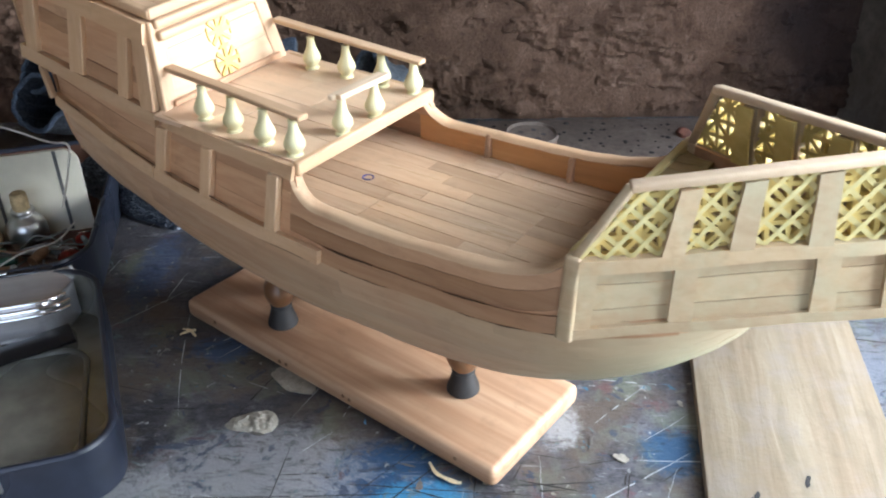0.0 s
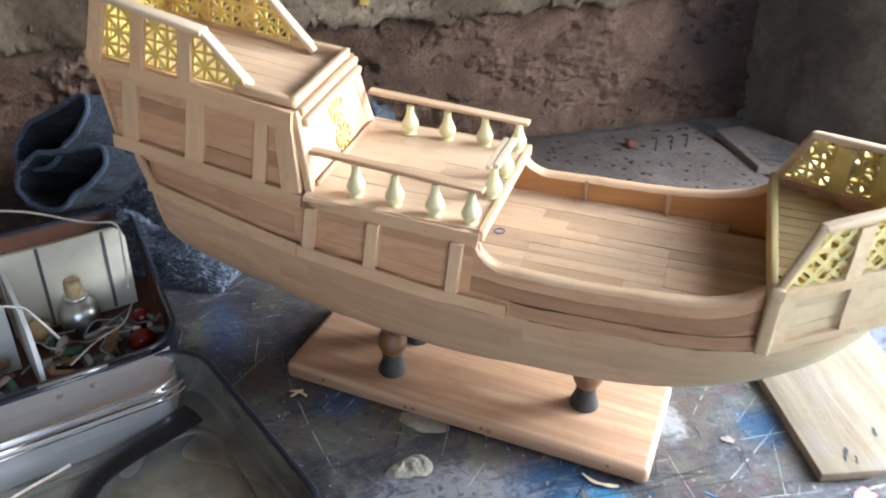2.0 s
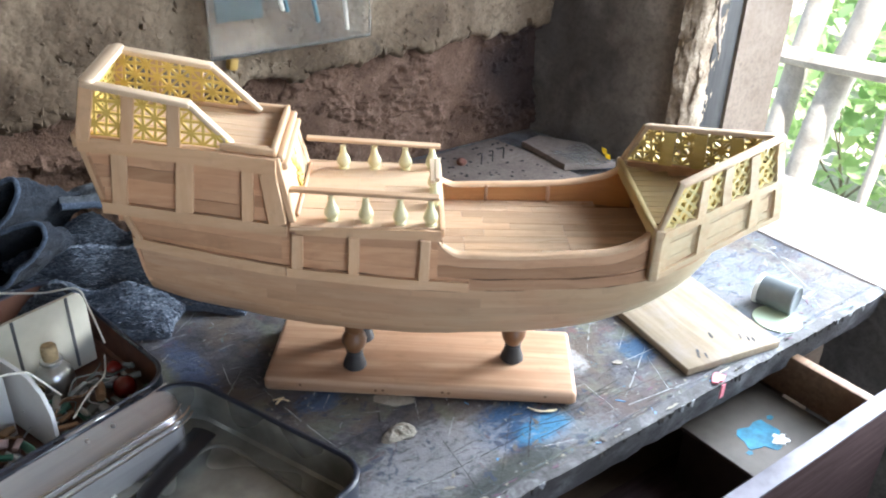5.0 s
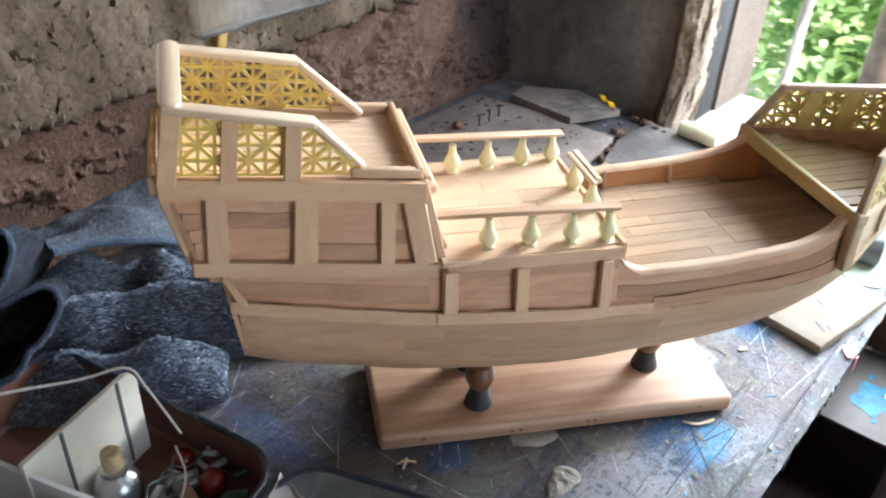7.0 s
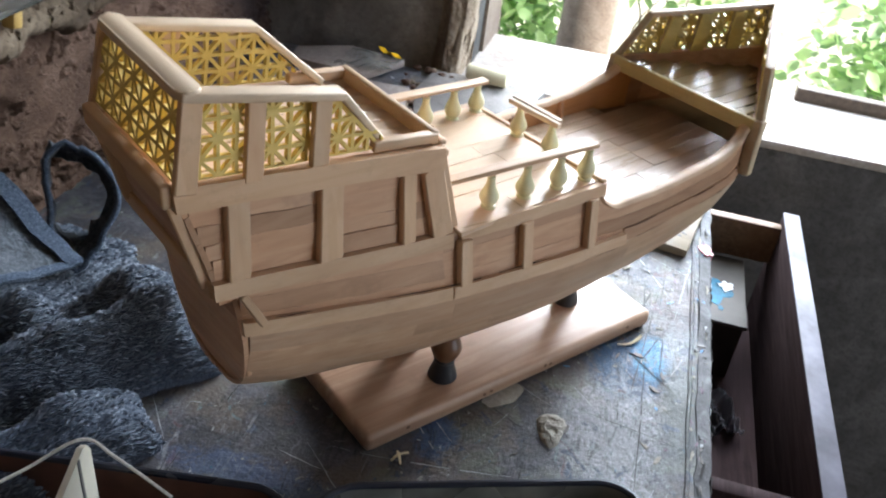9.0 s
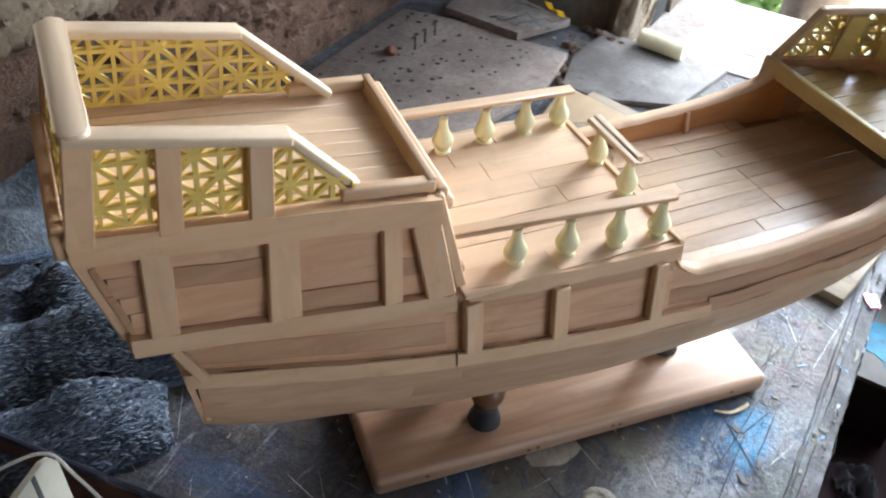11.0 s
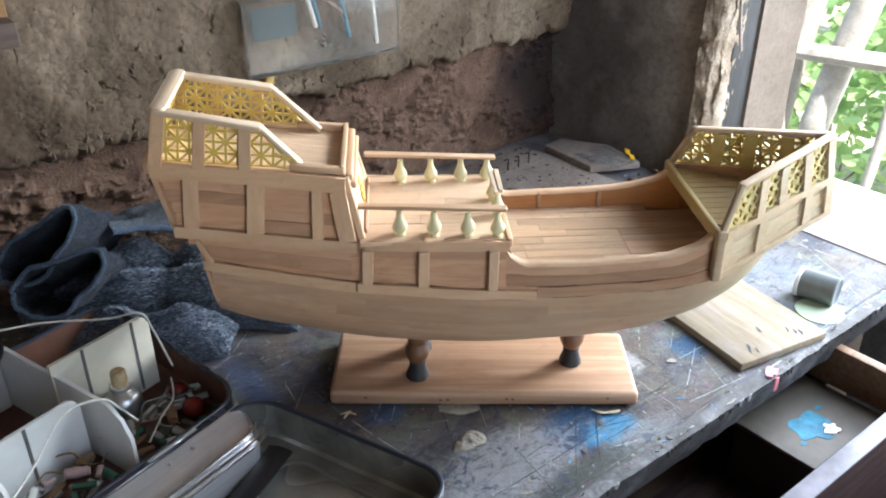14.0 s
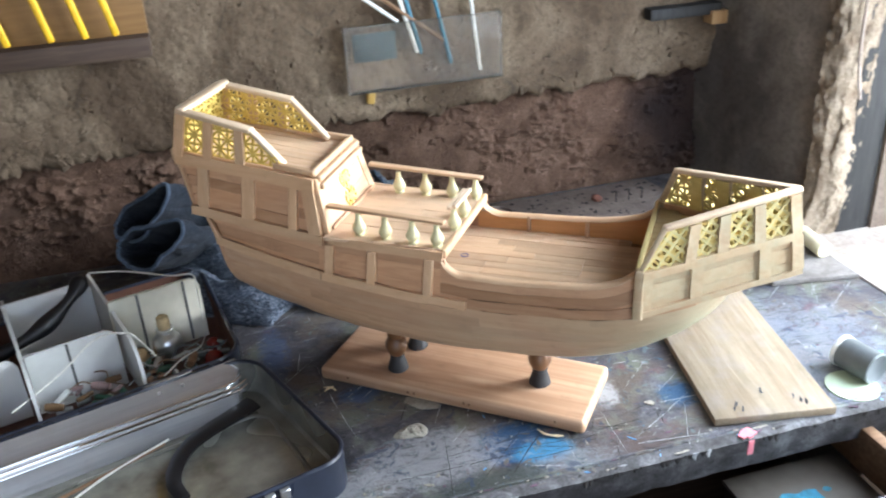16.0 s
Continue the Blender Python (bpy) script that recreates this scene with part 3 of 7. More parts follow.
def grid(bm, fn, nu, nv, thick=0.0):
    """A sheet of fn(i / nu, j / nv), with a thickness if one is given."""
    b = bmesh.new()
    vs = [[b.verts.new(fn(i / nu, j / nv)) for j in range(nv + 1)] for i in range(nu + 1)]
    for i in range(nu):
        for j in range(nv):
            b.faces.new((vs[i][j], vs[i + 1][j], vs[i + 1][j + 1], vs[i][j + 1]))
    if thick:
        bmesh.ops.recalc_face_normals(b, faces=b.faces)
        bmesh.ops.solidify(b, geom=list(b.faces), thickness=thick)
    return merge(bm, b)


def shell(bm, fn, inner, nu, nv):
    """A closed plank between the sheet fn and its inner face."""
    out = [[Vector(fn(i / nu, j / nv)) for j in range(nv + 1)] for i in range(nu + 1)]
    a = [[bm.verts.new(p) for p in row] for row in out]
    b = [[bm.verts.new(inner(p)) for p in row] for row in out]
    for i in range(nu):
        for j in range(nv):
            bm.faces.new((a[i][j], a[i + 1][j], a[i + 1][j + 1], a[i][j + 1]))
            bm.faces.new((b[i][j], b[i][j + 1], b[i + 1][j + 1], b[i + 1][j]))
    rim = [(i, 0) for i in range(nu)] + [(nu, j) for j in range(nv)] + [(i, nv) for i in range(nu, 0, -1)] + [(0, j) for j in range(nv, 0, -1)]
    for (i, j), (k, l) in zip(rim, rim[1:] + rim[:1]):
        bm.faces.new((a[i][j], b[i][j], b[k][l], a[k][l]))
    return bm


def smooth(x, xs, ys):
    """A smooth curve through table values, with no overshoot."""
    if x <= xs[0]:
        return ys[0]
    if x >= xs[-1]:
        return ys[-1]
    i = max(k for k in range(len(xs) - 1) if xs[k] <= x)
    h = [xs[k + 1] - xs[k] for k in range(len(xs) - 1)]
    d = [(ys[k + 1] - ys[k]) / h[k] for k in range(len(xs) - 1)]

    def slope(k):
        if k == 0 or k == len(xs) - 1:
            return d[0] if k == 0 else d[-1]
        return 0.0 if d[k - 1] * d[k] <= 0 else 2 * d[k - 1] * d[k] / (d[k - 1] + d[k])

    t = (x - xs[i]) / h[i]
    return (2 * t ** 3 - 3 * t * t + 1) * ys[i] + (t ** 3 - 2 * t * t + t) * h[i] * slope(i) + (3 * t * t - 2 * t ** 3) * ys[i + 1] + (t ** 3 - t * t) * h[i] * slope(i + 1)


def fr(x, y, z, octaves=4, h=0.9):
    return noise.fractal(Vector((x, y, z)), h, 2.1, octaves)


# ---------------------------------------------------------------- the room


def structure(name, bm, mat, label, category):
    ob = part(name, bm, mat, None, label, ENV)
    return tagged(ob, category=category, kind="structure")


def step_line(u):
    """Height at which the plaster has fallen off the mud wall."""
    return 1.74 + 0.018 * (u + 2.4) + 0.13 * fr(u * 1.3, 4.0, 0, 3) + 0.08 * fr(u * 3.4, 1.0, 0, 4, 0.8) + 0.03 * fr(u * 11, 6.0, 0, 4, 0.7)


def mud_wall():
    bm = bmesh.new()

    def f(a, b):
        u, z = -6.5 + 13.0 * a, -0.6 + 6.6 * b
        r = 0.15 * fr(u * 0.8, 0, z * 1.5, 4) + 0.10 * fr(u * 2.2 + z * 0.9 + 9, 3, z * 4.2 - u * 0.5, 4, 0.8) + 0.055 * fr(u * 6, 5, z * 11, 5, 0.7) + 0.075 * abs(fr(u * 4.5 + z * 2, 8, z * 6 - u * 1.5, 4, 0.7)) - 0.03
        return (u, 4.86 - 0.10 * (b < 0.05) + r * (0.4 if z < 0.1 else 1.0), z)

    grid(bm, f, 420, 210)
    grid(bm, lambda a, b: (-14 + 20.5 * a, 5.35, -8 + 22 * b), 4, 4, 0.5)
    # two patches darken the mud towards the window corner
    structure("wall_north", bm, blotched(MUD.copy(), [(5.55, 4.7, 1.0, 1.5, 0.85), (4.9, 4.75, 1.35, 0.7, 0.5)], (0.020, 0.014, 0.015)), "rough dark brown mud wall with its plaster fallen off", "wall")
    bm = bmesh.new()

    def g(a, b):
        u = -6.5 + 12.3 * a
        z0 = step_line(u)
        z = z0 + (6.0 - z0) * b ** 1.6
        r = 0.06 * fr(u * 0.9, 7, z * 0.9, 3) + 0.018 * fr(u * 2.2, 2, z * 2.2, 3, 1.1) + 0.010 * fr(u * 9, 2, z * 9, 5, 0.6)
        r += 0.10 * max(0.0, fr(u * 7.5 + 0.6 * z, 4, z * 3.6, 4, 0.7) - 0.42) + 0.05 * max(0.0, fr(u * 16, 9, z * 12, 3, 0.7) - 0.40)
        curl = 0.08 * max(0, 1 - b * 22) ** 2
        return (u, 4.66 + r + curl, z)

    grid(bm, g, 620, 200, 0.09)
    structure("plaster_layer", bm, PLASTER, "crumbling pale lime plaster ending in a ragged edge", "plaster")


mud_wall()


def pier_wall():
    bm = bmesh.new()

    def f(a, b):
        z = -1 + 9 * b
        u, v = 5.66 + 0.52 * a, 4.9 - 2.85 * a
        r = 0.05 * fr(v * 1.5, 2, z * 1.5, 4) + 0.015 * fr(v * 6, 2, z * 6, 3)
        return (u + r, v, z)

    grid(bm, f, 40, 90)
    structure("wall_pier", bm, PIERPLASTER, "plaster with dark patches beside the window", "wall")
    bm = bmesh.new()

    def g(a, b):
        z = -0.3 + 7.7 * b
        flare = 0.22 * max(0.0, 1 - z / 0.9) ** 2 if z > 0 else 0.22
        line = [(6.46, 2.50), (6.12, 2.40), (5.86, 2.22), (5.92, 2.02), (6.10, 1.94), (6.33, 1.92), (6.46, 1.93)]
        f = a * (len(line) - 1)
        k = min(int(f), len(line) - 2)
        u, v = [p + (q - p) * (f - k) for p, q in zip(line[k], line[k + 1])]
        dig = 0.05 * fr(a * 3, 1, z * 1.3, 3) + 0.025 * fr(a * 9, 3, z * 5, 5, 0.6) + 0.10 * max(0.0, fr(a * 6, 8, z * 2.2, 4, 0.8) - 0.12)
        return (u + dig - flare, v + 0.4 * dig - 0.012 * z, z)

    grid(bm, g, 70, 330)
    structure("window_reveal", bm, PALEPLASTER, "broken pale plaster corner of the window opening", "plaster")


pier_wall()


def window_wall():
    bm = bmesh.new()
    block(bm, at(6.15, -8.0, -4.05), 0.7, 20.4, 7.9, 0.03)
    structure("wall_east", bm, DARKWALL, "dark wall under the window", "wall")
    bm = bmesh.new()
    block(bm, at(6.4, -12.0, 5.9), 0.7, 12.6, 12.0, 0.03)
    block(bm, at(6.4, -1.0, 11.6), 0.7, 10.0, 4.6, 0.03)
    block(bm, at(6.75, 3.9, 5.9), 0.7, 3.4, 16.0, 0.03)
    structure("wall_east_upper", bm, SOOT, "dark wall round the window opening", "wall")
    bm = bmesh.new()
    block(bm, at(6.72, -3.6, -0.04), 1.95, 11.6, 0.12, 0.02)
    sill = structure("window_sill", bm, SILLWHITE, "broad pale worn window sill in daylight", "sill")
    for k, (u0, v0, u1, v1, w) in enumerate(((5.80, -2.35, 7.65, -2.20, 0.016), (5.80, -5.1, 7.65, -4.9, 0.014), (6.30, 0.9, 6.36, -6.0, 0.008))):
        pts = [(u0 + (u1 - u0) * i / 14 + 0.02 * fr(i * 0.7, k, 0, 3), v0 + (v1 - v0) * i / 14 + 0.02 * fr(i * 0.7, k, 5, 3)) for i in range(15)]
        bm = bmesh.new()
        for (a, b), (c, d) in zip(pts, pts[1:]):
            beam(bm, (a, b, 0.021), (c, d, 0.021), w, 0.004, (0, 0, 1), 0, 0.004)
        part("sill_crack", bm, SOOTBLACK, sill)
    w = thing("window_frame", "weathered wooden window frame with a taupe lining board", "window frame", ENV, kind="structure")
    bm = bmesh.new()
    beam(bm, (6.54, 2.02, -0.1), (6.49, 1.97, 7), 0.2, 0.52, (1, 0, 0), 0.02)
    part("frame_post", bm, BLACKPOST, w, "blackened wooden window post")
    bm = bmesh.new()
    grid(bm, lambda a, b: (6.805 + (1.10 + 0.05 * fr(b * 9, 3, 0, 4, 0.5) * (a > 0.8)) * a, 1.95 - 0.02 * a, -0.1 + 8 * b), 14, 80, 0.08)
    part("lining_board", bm, LINING, w, "flat taupe lining board with a ragged outer edge")
    bm = bmesh.new()
    beam(bm, (7.45, -2.7, 0.12), (7.3, -6.2, 0.12), 0.2, 0.2, (0, 0, 1), 0.02)
    part("bottom_rail", bm, DARKWOOD, w, "dark bottom rail on the sill")


window_wall()


def other_walls():
    bm = bmesh.new()
    block(bm, at(-13.8, -6.5, 3), 0.6, 24, 22, 0.05)
    structure("wall_west", bm, PLASTER, "plain plastered wall", "wall")
    # unseen wall, left open behind the fill lamp
    bm = bmesh.new()
    for u0, u1 in ((-14, -8.5), (2.5, 7)):
        block(bm, at((u0 + u1) / 2, -18, 3), u1 - u0, 0.6, 22, 0.05)
    block(bm, at(-3, -18, 13.2), 11, 0.6, 1.6, 0.05)
    structure("wall_south", bm, PLASTER, "unseen plastered wall with an assumed opening behind the fill lamp", "wall")
    bm = bmesh.new()
    block(bm, at(-3.6, -6.6, 14.2), 21.5, 24.5, 0.5, 0.02)
    structure("ceiling", bm, CEILING, "dusty boarded ceiling", "ceiling")
    bm = bmesh.new()
    block(bm, at(-3.6, -6.6, -8.2), 21.5, 24.5, 0.4, 0.02)
    structure("floor", bm, FLOORMAT, "packed dark earth floor", "floor")
    bm = bmesh.new()
    grid(bm, lambda a, b: (-500 + 1100 * a, -500 + 1000 * b, -9.0), 8, 8)
    structure("ground", bm, LAWN, "sunlit ground outside the window", "ground")
    # added sheet whose own glow stands for the overexposed distance
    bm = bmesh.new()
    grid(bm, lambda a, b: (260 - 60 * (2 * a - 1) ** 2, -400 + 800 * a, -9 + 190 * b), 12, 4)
    structure("backdrop", bm, GLOWHAZE, "self-lit sheet behind the garden that stands for glaring distance", "backdrop")


other_walls()

# ---------------------------------------------------------------- the model ship
YAW = 3.9
wobble[0] = 0.011
ship = thing("model_ship", "unfinished bare wooden model of an old sailing ship on a stand", "model ship", pose(0, 0.5 * D, 0, 0, 0, YAW))

HX = [-2.52, -2.2, -1.8, -1.2, -0.6, 0.0, 0.6, 1.2, 1.6, 1.9, 2.2, 2.45, 2.62, 2.74]
HW = [0.44, 0.50, 0.57, 0.66, 0.735, 0.775, 0.79, 0.785, 0.765, 0.72, 0.62, 0.46, 0.28, 0.03]


def half(x):
    """Half breadth at the wale."""
    return smooth(x, HX, HW)


def wale_z(x):
    return smooth(x, [-2.6, -1.2, -0.6, 0.35, 1.2, 1.9, 2.74], [1.64, 1.485, 1.455, 1.42, 1.43, 1.50, 1.64])


def keel_z(x):
    return smooth(x, [-2.52, -2.2, -1.6, -1.0, 0.0, 0.8, 1.4, 1.8, 2.1, 2.4, 2.6, 2.74], [1.05, 0.94, 0.78, 0.68, 0.62, 0.645, 0.73, 0.845, 0.99, 1.205, 1.40, 1.62])


def sheer_z(x):
    return smooth(x, [0.2, 0.3, 0.6, 1.1, 1.5, 1.75, 1.92, 2.1], [1.735, 1.715, 1.715, 1.735, 1.77, 1.83, 1.93, 1.95])


def top_y(x, z):
    """Half breadth above the wale: the sides lean in."""
    lean = smooth(x, [-2.6, -1.2, 0.0, 1.2, 1.9, 2.74], [0.10, 0.21, 0.20, 0.10, 0.05, 0.0])
    return max(0.01, half(x) - lean * max(0.0, z - wale_z(x)))


def below(x, a):
    """The side below the wale: a runs from 0 at the wale to 1 at the keel."""
    t = a * math.pi / 2
    w, zw, zk = half(x), wale_z(x), keel_z(x)
    full = smooth(x, [-2.52, -1.5, 0.0, 1.5, 2.4, 2.74], [0.55, 0.72, 0.78, 0.80, 0.9, 1.0])
    return w * max(0.0, math.cos(t)) ** full, zw - (zw - zk) * math.sin(t) ** 1.15


def stern_x(z):
    """The raked stern: x at a height, for the lower hull."""
    return smooth(z, [1.0, 1.2, 1.75, 2.0], [-2.40, -2.43, -2.50, -2.55])


def hull_fn(sgn, x0, x1, a0, a1):
    def f(i, j):
        a = a0 + (a1 - a0) * j
        x = x0 + (x1 - x0) * i
        y, z = below(x, a)
        return (x, sgn * y, z)
    return f


HULLWOOD = blotched(timber("hull_wood", (0.39, 0.240, 0.152), (0.49, 0.318, 0.213), (0.565, 0.392, 0.275), 0, 0.5, vary=0.11, bands=0.28),
                   [(2.45, -0.4, 1.2, 1.4, 0.55), (2.45, 0.4, 1.2, 1.4, 0.55), (0.4, -0.6, 0.85, 0.9, 0.2), (0.4, 0.6, 0.85, 0.9, 0.2), (1.3, -0.75, 1.40, 0.45, 0.25)], (0.50, 0.435, 0.29))
HULLWOOD = blotched(HULLWOOD, [(2.3, -0.15, 1.0, 0.75, 0.7), (1.7, -0.3, 0.85, 0.5, 0.4)], (0.45, 0.475, 0.32))

hull = part("hull", grid(bmesh.new(), lambda i, j: (lambda x, s: (x, s[0], s[1]))(
    -2.45 + 5.17 * i, (lambda q: (q[0] * 0.975 * (1 if j < 0.5 else -1), q[1] + 0.012))(below(-2.45 + 5.17 * i, 1 - abs(2 * j - 1)))), 60, 28), HULLWOOD, ship, "planked and sanded hull")
rnd = random.Random(4)
for sgn in (-1, 1):
    edges = [0.0, 0.10, 0.20, 0.30, 0.40, 0.50, 0.60, 0.72, 0.86, 1.0]
    for k in range(9):
        cuts = sorted({-2.46, 2.71} | {round(-2.46 + 5.17 * (f + rnd.uniform(-0.06, 0.06)), 3) for f in ((0.3, 0.62) if k % 2 else (0.22, 0.5, 0.78))})
        for x0, x1 in zip(cuts, cuts[1:]):
            bm = bmesh.new()
            shell(bm, hull_fn(sgn, x0 + 0.0006, x1 - 0.0006, edges[k] + 0.0003, edges[k + 1] - 0.0003), lambda p: (p[0], p[1] * 0.965, p[2] + 0.028), 24, 4)
            part("strake", bm, HULLWOOD, hull)


def side_plank(sgn, x0, x1, zlo, zhi, out=0.0, thick=0.04, mat=None, name="plank", parent=None, n=14, label=""):
    """A plank on the ship's side between two height lines."""
    bm = bmesh.new()

    def f(i, j):
        x = x0 + (x1 - x0) * i
        z = zlo(x) + (zhi(x) - zlo(x)) * j
        return (x, sgn * (top_y(x, z) + out), z)

    grid(bm, f, n, 3, thick)
    return part(name, bm, mat or SHIP[0], parent or hull, label)


def quarter_z(x):
    """Top of the side beside the quarterdeck, with the hollow curve down to the waist."""
    if x < 0.10:
        return 1.93
    if x < 0.32:
        t = (x - 0.10) / 0.22
        return 1.93 - 0.06 * (t > 0) - 0.155 * math.sin(min(1, t * 1.02) * math.pi / 2) ** 0.55
    return sheer_z(x)


for sgn in (-1, 1):
    # planks above the wale, under the quarterdeck and along the waist
    for k in range(3):
        side_plank(sgn, -1.22, 0.10, lambda x, k=k: wale_z(x) + (1.925 - wale_z(x)) * (k / 3) + 0.001, lambda x, k=k: wale_z(x) + (1.925 - wale_z(x)) * ((k + 1) / 3) - 0.001)
        side_plank(sgn, 0.10, 2.6, lambda x, k=k: wale_z(x) + (sheer_z(x) - wale_z(x)) * (k / 3) + 0.001, lambda x, k=k: quarter_z(x) - 0.002 if k == 2 else wale_z(x) + (sheer_z(x) - wale_z(x)) * ((k + 1) / 3) - 0.002, n=40)
        side_plank(sgn, -2.5, -1.22, lambda x, k=k: wale_z(x) + (1.86 - 0.07 * (x + 1.22) - wale_z(x)) * (k / 3) + 0.001, lambda x, k=k: wale_z(x) + (1.86 - 0.07 * (x + 1.22) - wale_z(x)) * ((k + 1) / 3) - 0.001)
    # inner face of the bulwark
    bm = bmesh.new()
    grid(bm, lambda i, j: (lambda x: (x, sgn * (top_y(x, 1.6) - 0.05), 1.52 + (quarter_z(x) - 0.012 - 1.52) * j))(0.04 + 2.0 * i), 40, 3, 0.02)
    part("inner_planking", bm, INNER, ship, "reddish inner face of the bulwark")
    # cap on the bulwark
    bm = bmesh.new()
    grid(bm, lambda i, j: (lambda x: (x, sgn * (top_y(x, quarter_z(x)) + 0.022 - 0.105 * j), quarter_z(x) + 0.022 - 0.03 * (2 * j - 1) ** 4))(0.105 + 1.80 * i), 60, 8, 0.03)
    part("bulwark_cap", bm, TRIM[0], ship, "pale rounded cap along the bulwark")
    # wale
    side_plank(sgn, -2.51, -1.19, lambda x: wale_z(x) - 0.005, lambda x: wale_z(x) + 0.085, 0.045, 0.045, TRIM[0], "wale", ship, 12)
    side_plank(sgn, -1.18, 0.36, lambda x: wale_z(x) - 0.005, lambda x: wale_z(x) + 0.08, 0.045, 0.045, TRIM[0], "wale", ship, 14)
    side_plank(sgn, 0.37, 2.4, lambda x: wale_z(x), lambda x: wale_z(x) + 0.10, 0.012, 0.03, SHIP[0], "wale", ship, 24)
    # rail band under the balusters
    side_plank(sgn, -1.10, 0.12, lambda x: 1.845, lambda x: 1.93, 0.03, 0.05, TRIM[0], "rail_band", ship, 10)
    # frame timbers between wale and rail band
    for x, w in ((-1.09, 0.10), (-0.61, 0.09), (-0.02, 0.09)):
        bm = bmesh.new()
        zb, zt = wale_z(x) + 0.075, 1.85
        beam(bm, (x, sgn * (top_y(x, zb) + 0.03), zb), (x + 0.01, sgn * (top_y(x, zt) + 0.03), zt), w, 0.055, (0, -sgn, 0.2), 0.008)
        part("side_timber", bm, TRIM[2], ship)
    # short knees on the inner side
    for x in (0.60, 1.22):
        bm = bmesh.new()
        y = sgn * (top_y(x, 1.6) - 0.085)
        beam(bm, (x, y - sgn * 0.012, 1.56), (x, y + sgn * 0.015, 1.72), 0.035, 0.065, (0, -sgn, 0), 0.008)
        part("inner_knee", bm, SHIP[2], ship)

# gaps where planks have not closed: short dark slivers along the seams
rnd = random.Random(19)
GAP = plain("dark_seam", (0.055, 0.03, 0.018), 0.9)
for sgn in (-1, 1):
    for k in range(22):
        x0 = rnd.uniform(0.35, 1.85) if k < 12 else rnd.uniform(-2.4, 0.0)
        length = rnd.uniform(0.08, 0.45)
        row = rnd.choice([0.102, 0.104, 0.0])
        wide = rnd.uniform(0.0015, 0.004)

        def sliver(i, j, x0=x0, length=length, row=row, wide=wide, sgn=sgn, k=k):
            x = x0 + length * i
            z = wale_z(x) + row + 0.006 * fr(x * 6, k, 0, 2) + wide * (2 * j - 1) * (1 - (2 * i - 1) ** 2)
            return (x, sgn * (top_y(x, z) + (0.050 if x < 0.36 else 0.017) - (0.0 if row else 0.004)), z)

        part("seam_gap", grid(bmesh.new(), sliver, 6, 1, 0.004), GAP, hull)

# waist deck, plank by plank
deck = part("main_deck", slab(bmesh.new(), [(x, y) for x, y in [(-1.0, -0.6), (0.3, -0.68), (1.4, -0.68), (2.0, -0.62), (2.3, -0.4), (2.3, 0.4), (2.0, 0.62), (1.4, 0.68), (0.3, 0.68), (-1.0, 0.6)]], 1.50, 1.535), BROWNWOOD, ship, "planked main deck")
rnd = random.Random(7)
w = 0.125
for k in range(11):
    y = -0.6875 + k * w
    lim = [x for x in [0.0 + 0.02 * i for i in range(115)] if top_y(x, 1.6) - 0.06 > max(abs(y), abs(y + w))]
    if not lim:
        continue
    x0, x1 = -1.1, min(lim[-1], 2.28)
    cuts = [x0] + sorted(rnd.sample([0.35, 0.55, 0.8, 1.05, 1.3, 1.55], 2)) + [x1]
    for a, b in zip(cuts, cuts[1:]):
        bm = bmesh.new()
        block(bm, at((a + b) / 2, y + w / 2, 1.54 + rnd.uniform(-0.002, 0.002)), b - a - 0.002, w - 0.0018, 0.03, 0.002, 1)
        part("deck_plank", bm, DECK, deck)
bm = bmesh.new()
tube(bm, [(0.10 + 0.035 * math.cos(a), -0.01 + 0.035 * math.sin(a), 1.558) for a in [2 * math.pi * i / 20 for i in range(20)]], 0.005, 5)
part("pencil_ring", bm, INK, ship, "small blue inked ring on the deck")

bm = bmesh.new()
block(bm, at(-1.08, 0, 1.70), 0.03, 1.2, 0.36, 0.005)
part("inner_bulkhead", bm, INNER, ship)

# quarterdeck
qd = part("quarterdeck", slab(bmesh.new(), [(-1.15, -0.5), (0.10, -0.62), (0.10, 0.62), (-1.15, 0.5)], 1.86, 1.905), SHIP[0], ship, "planked quarterdeck")
for k in range(8):
    w = 0.162
    y = -0.648 + k * w
    a = -1.14
    cut = -0.55 + rnd.uniform(-0.25, 0.3)
    for xa, xb in ((a, cut), (cut, 0.11)):
        bm = bmesh.new()
        block(bm, at((xa + xb) / 2, y + w / 2, 1.915 + rnd.uniform(-0.002, 0.002)), xb - xa - 0.002, w - 0.0012, 0.03, 0.0014, 1)
        part("deck_plank", bm, QDECK, qd)
bm = bmesh.new()
beam(bm, (0.125, -0.69, 1.905), (0.125, 0.69, 1.905), 0.05, 0.085, (0, 0, 1), 0.01)
part("deck_beam", bm, TRIM[1], ship, "pale beam at the edge of the quarterdeck")

BAL = [(0.0, 0.0), (0.050, 0.0), (0.053, 0.006), (0.050, 0.014), (0.037, 0.022), (0.038, 0.030), (0.052, 0.044), (0.061, 0.060), (0.064, 0.076), (0.062, 0.092), (0.055, 0.110), (0.046, 0.128), (0.038, 0.146), (0.032, 0.164), (0.028, 0.184), (0.026, 0.205), (0.028, 0.225), (0.0, 0.225)]
turned = []


def baluster(x, y, z, parent, k=1.0):
    if not turned:
        ob = part("baluster", lathe(bmesh.new(), BAL, 22), BALUSTER, parent)
        turned.append(ob.data)
    else:
        ob = mesh_part("baluster", turned[0], BALUSTER, parent)
    ob.matrix_basis = pose(x * D, y * D, (z + twist(x, y, z)) * D) @ Matrix.Diagonal((1, 1, k, 1))
    return ob


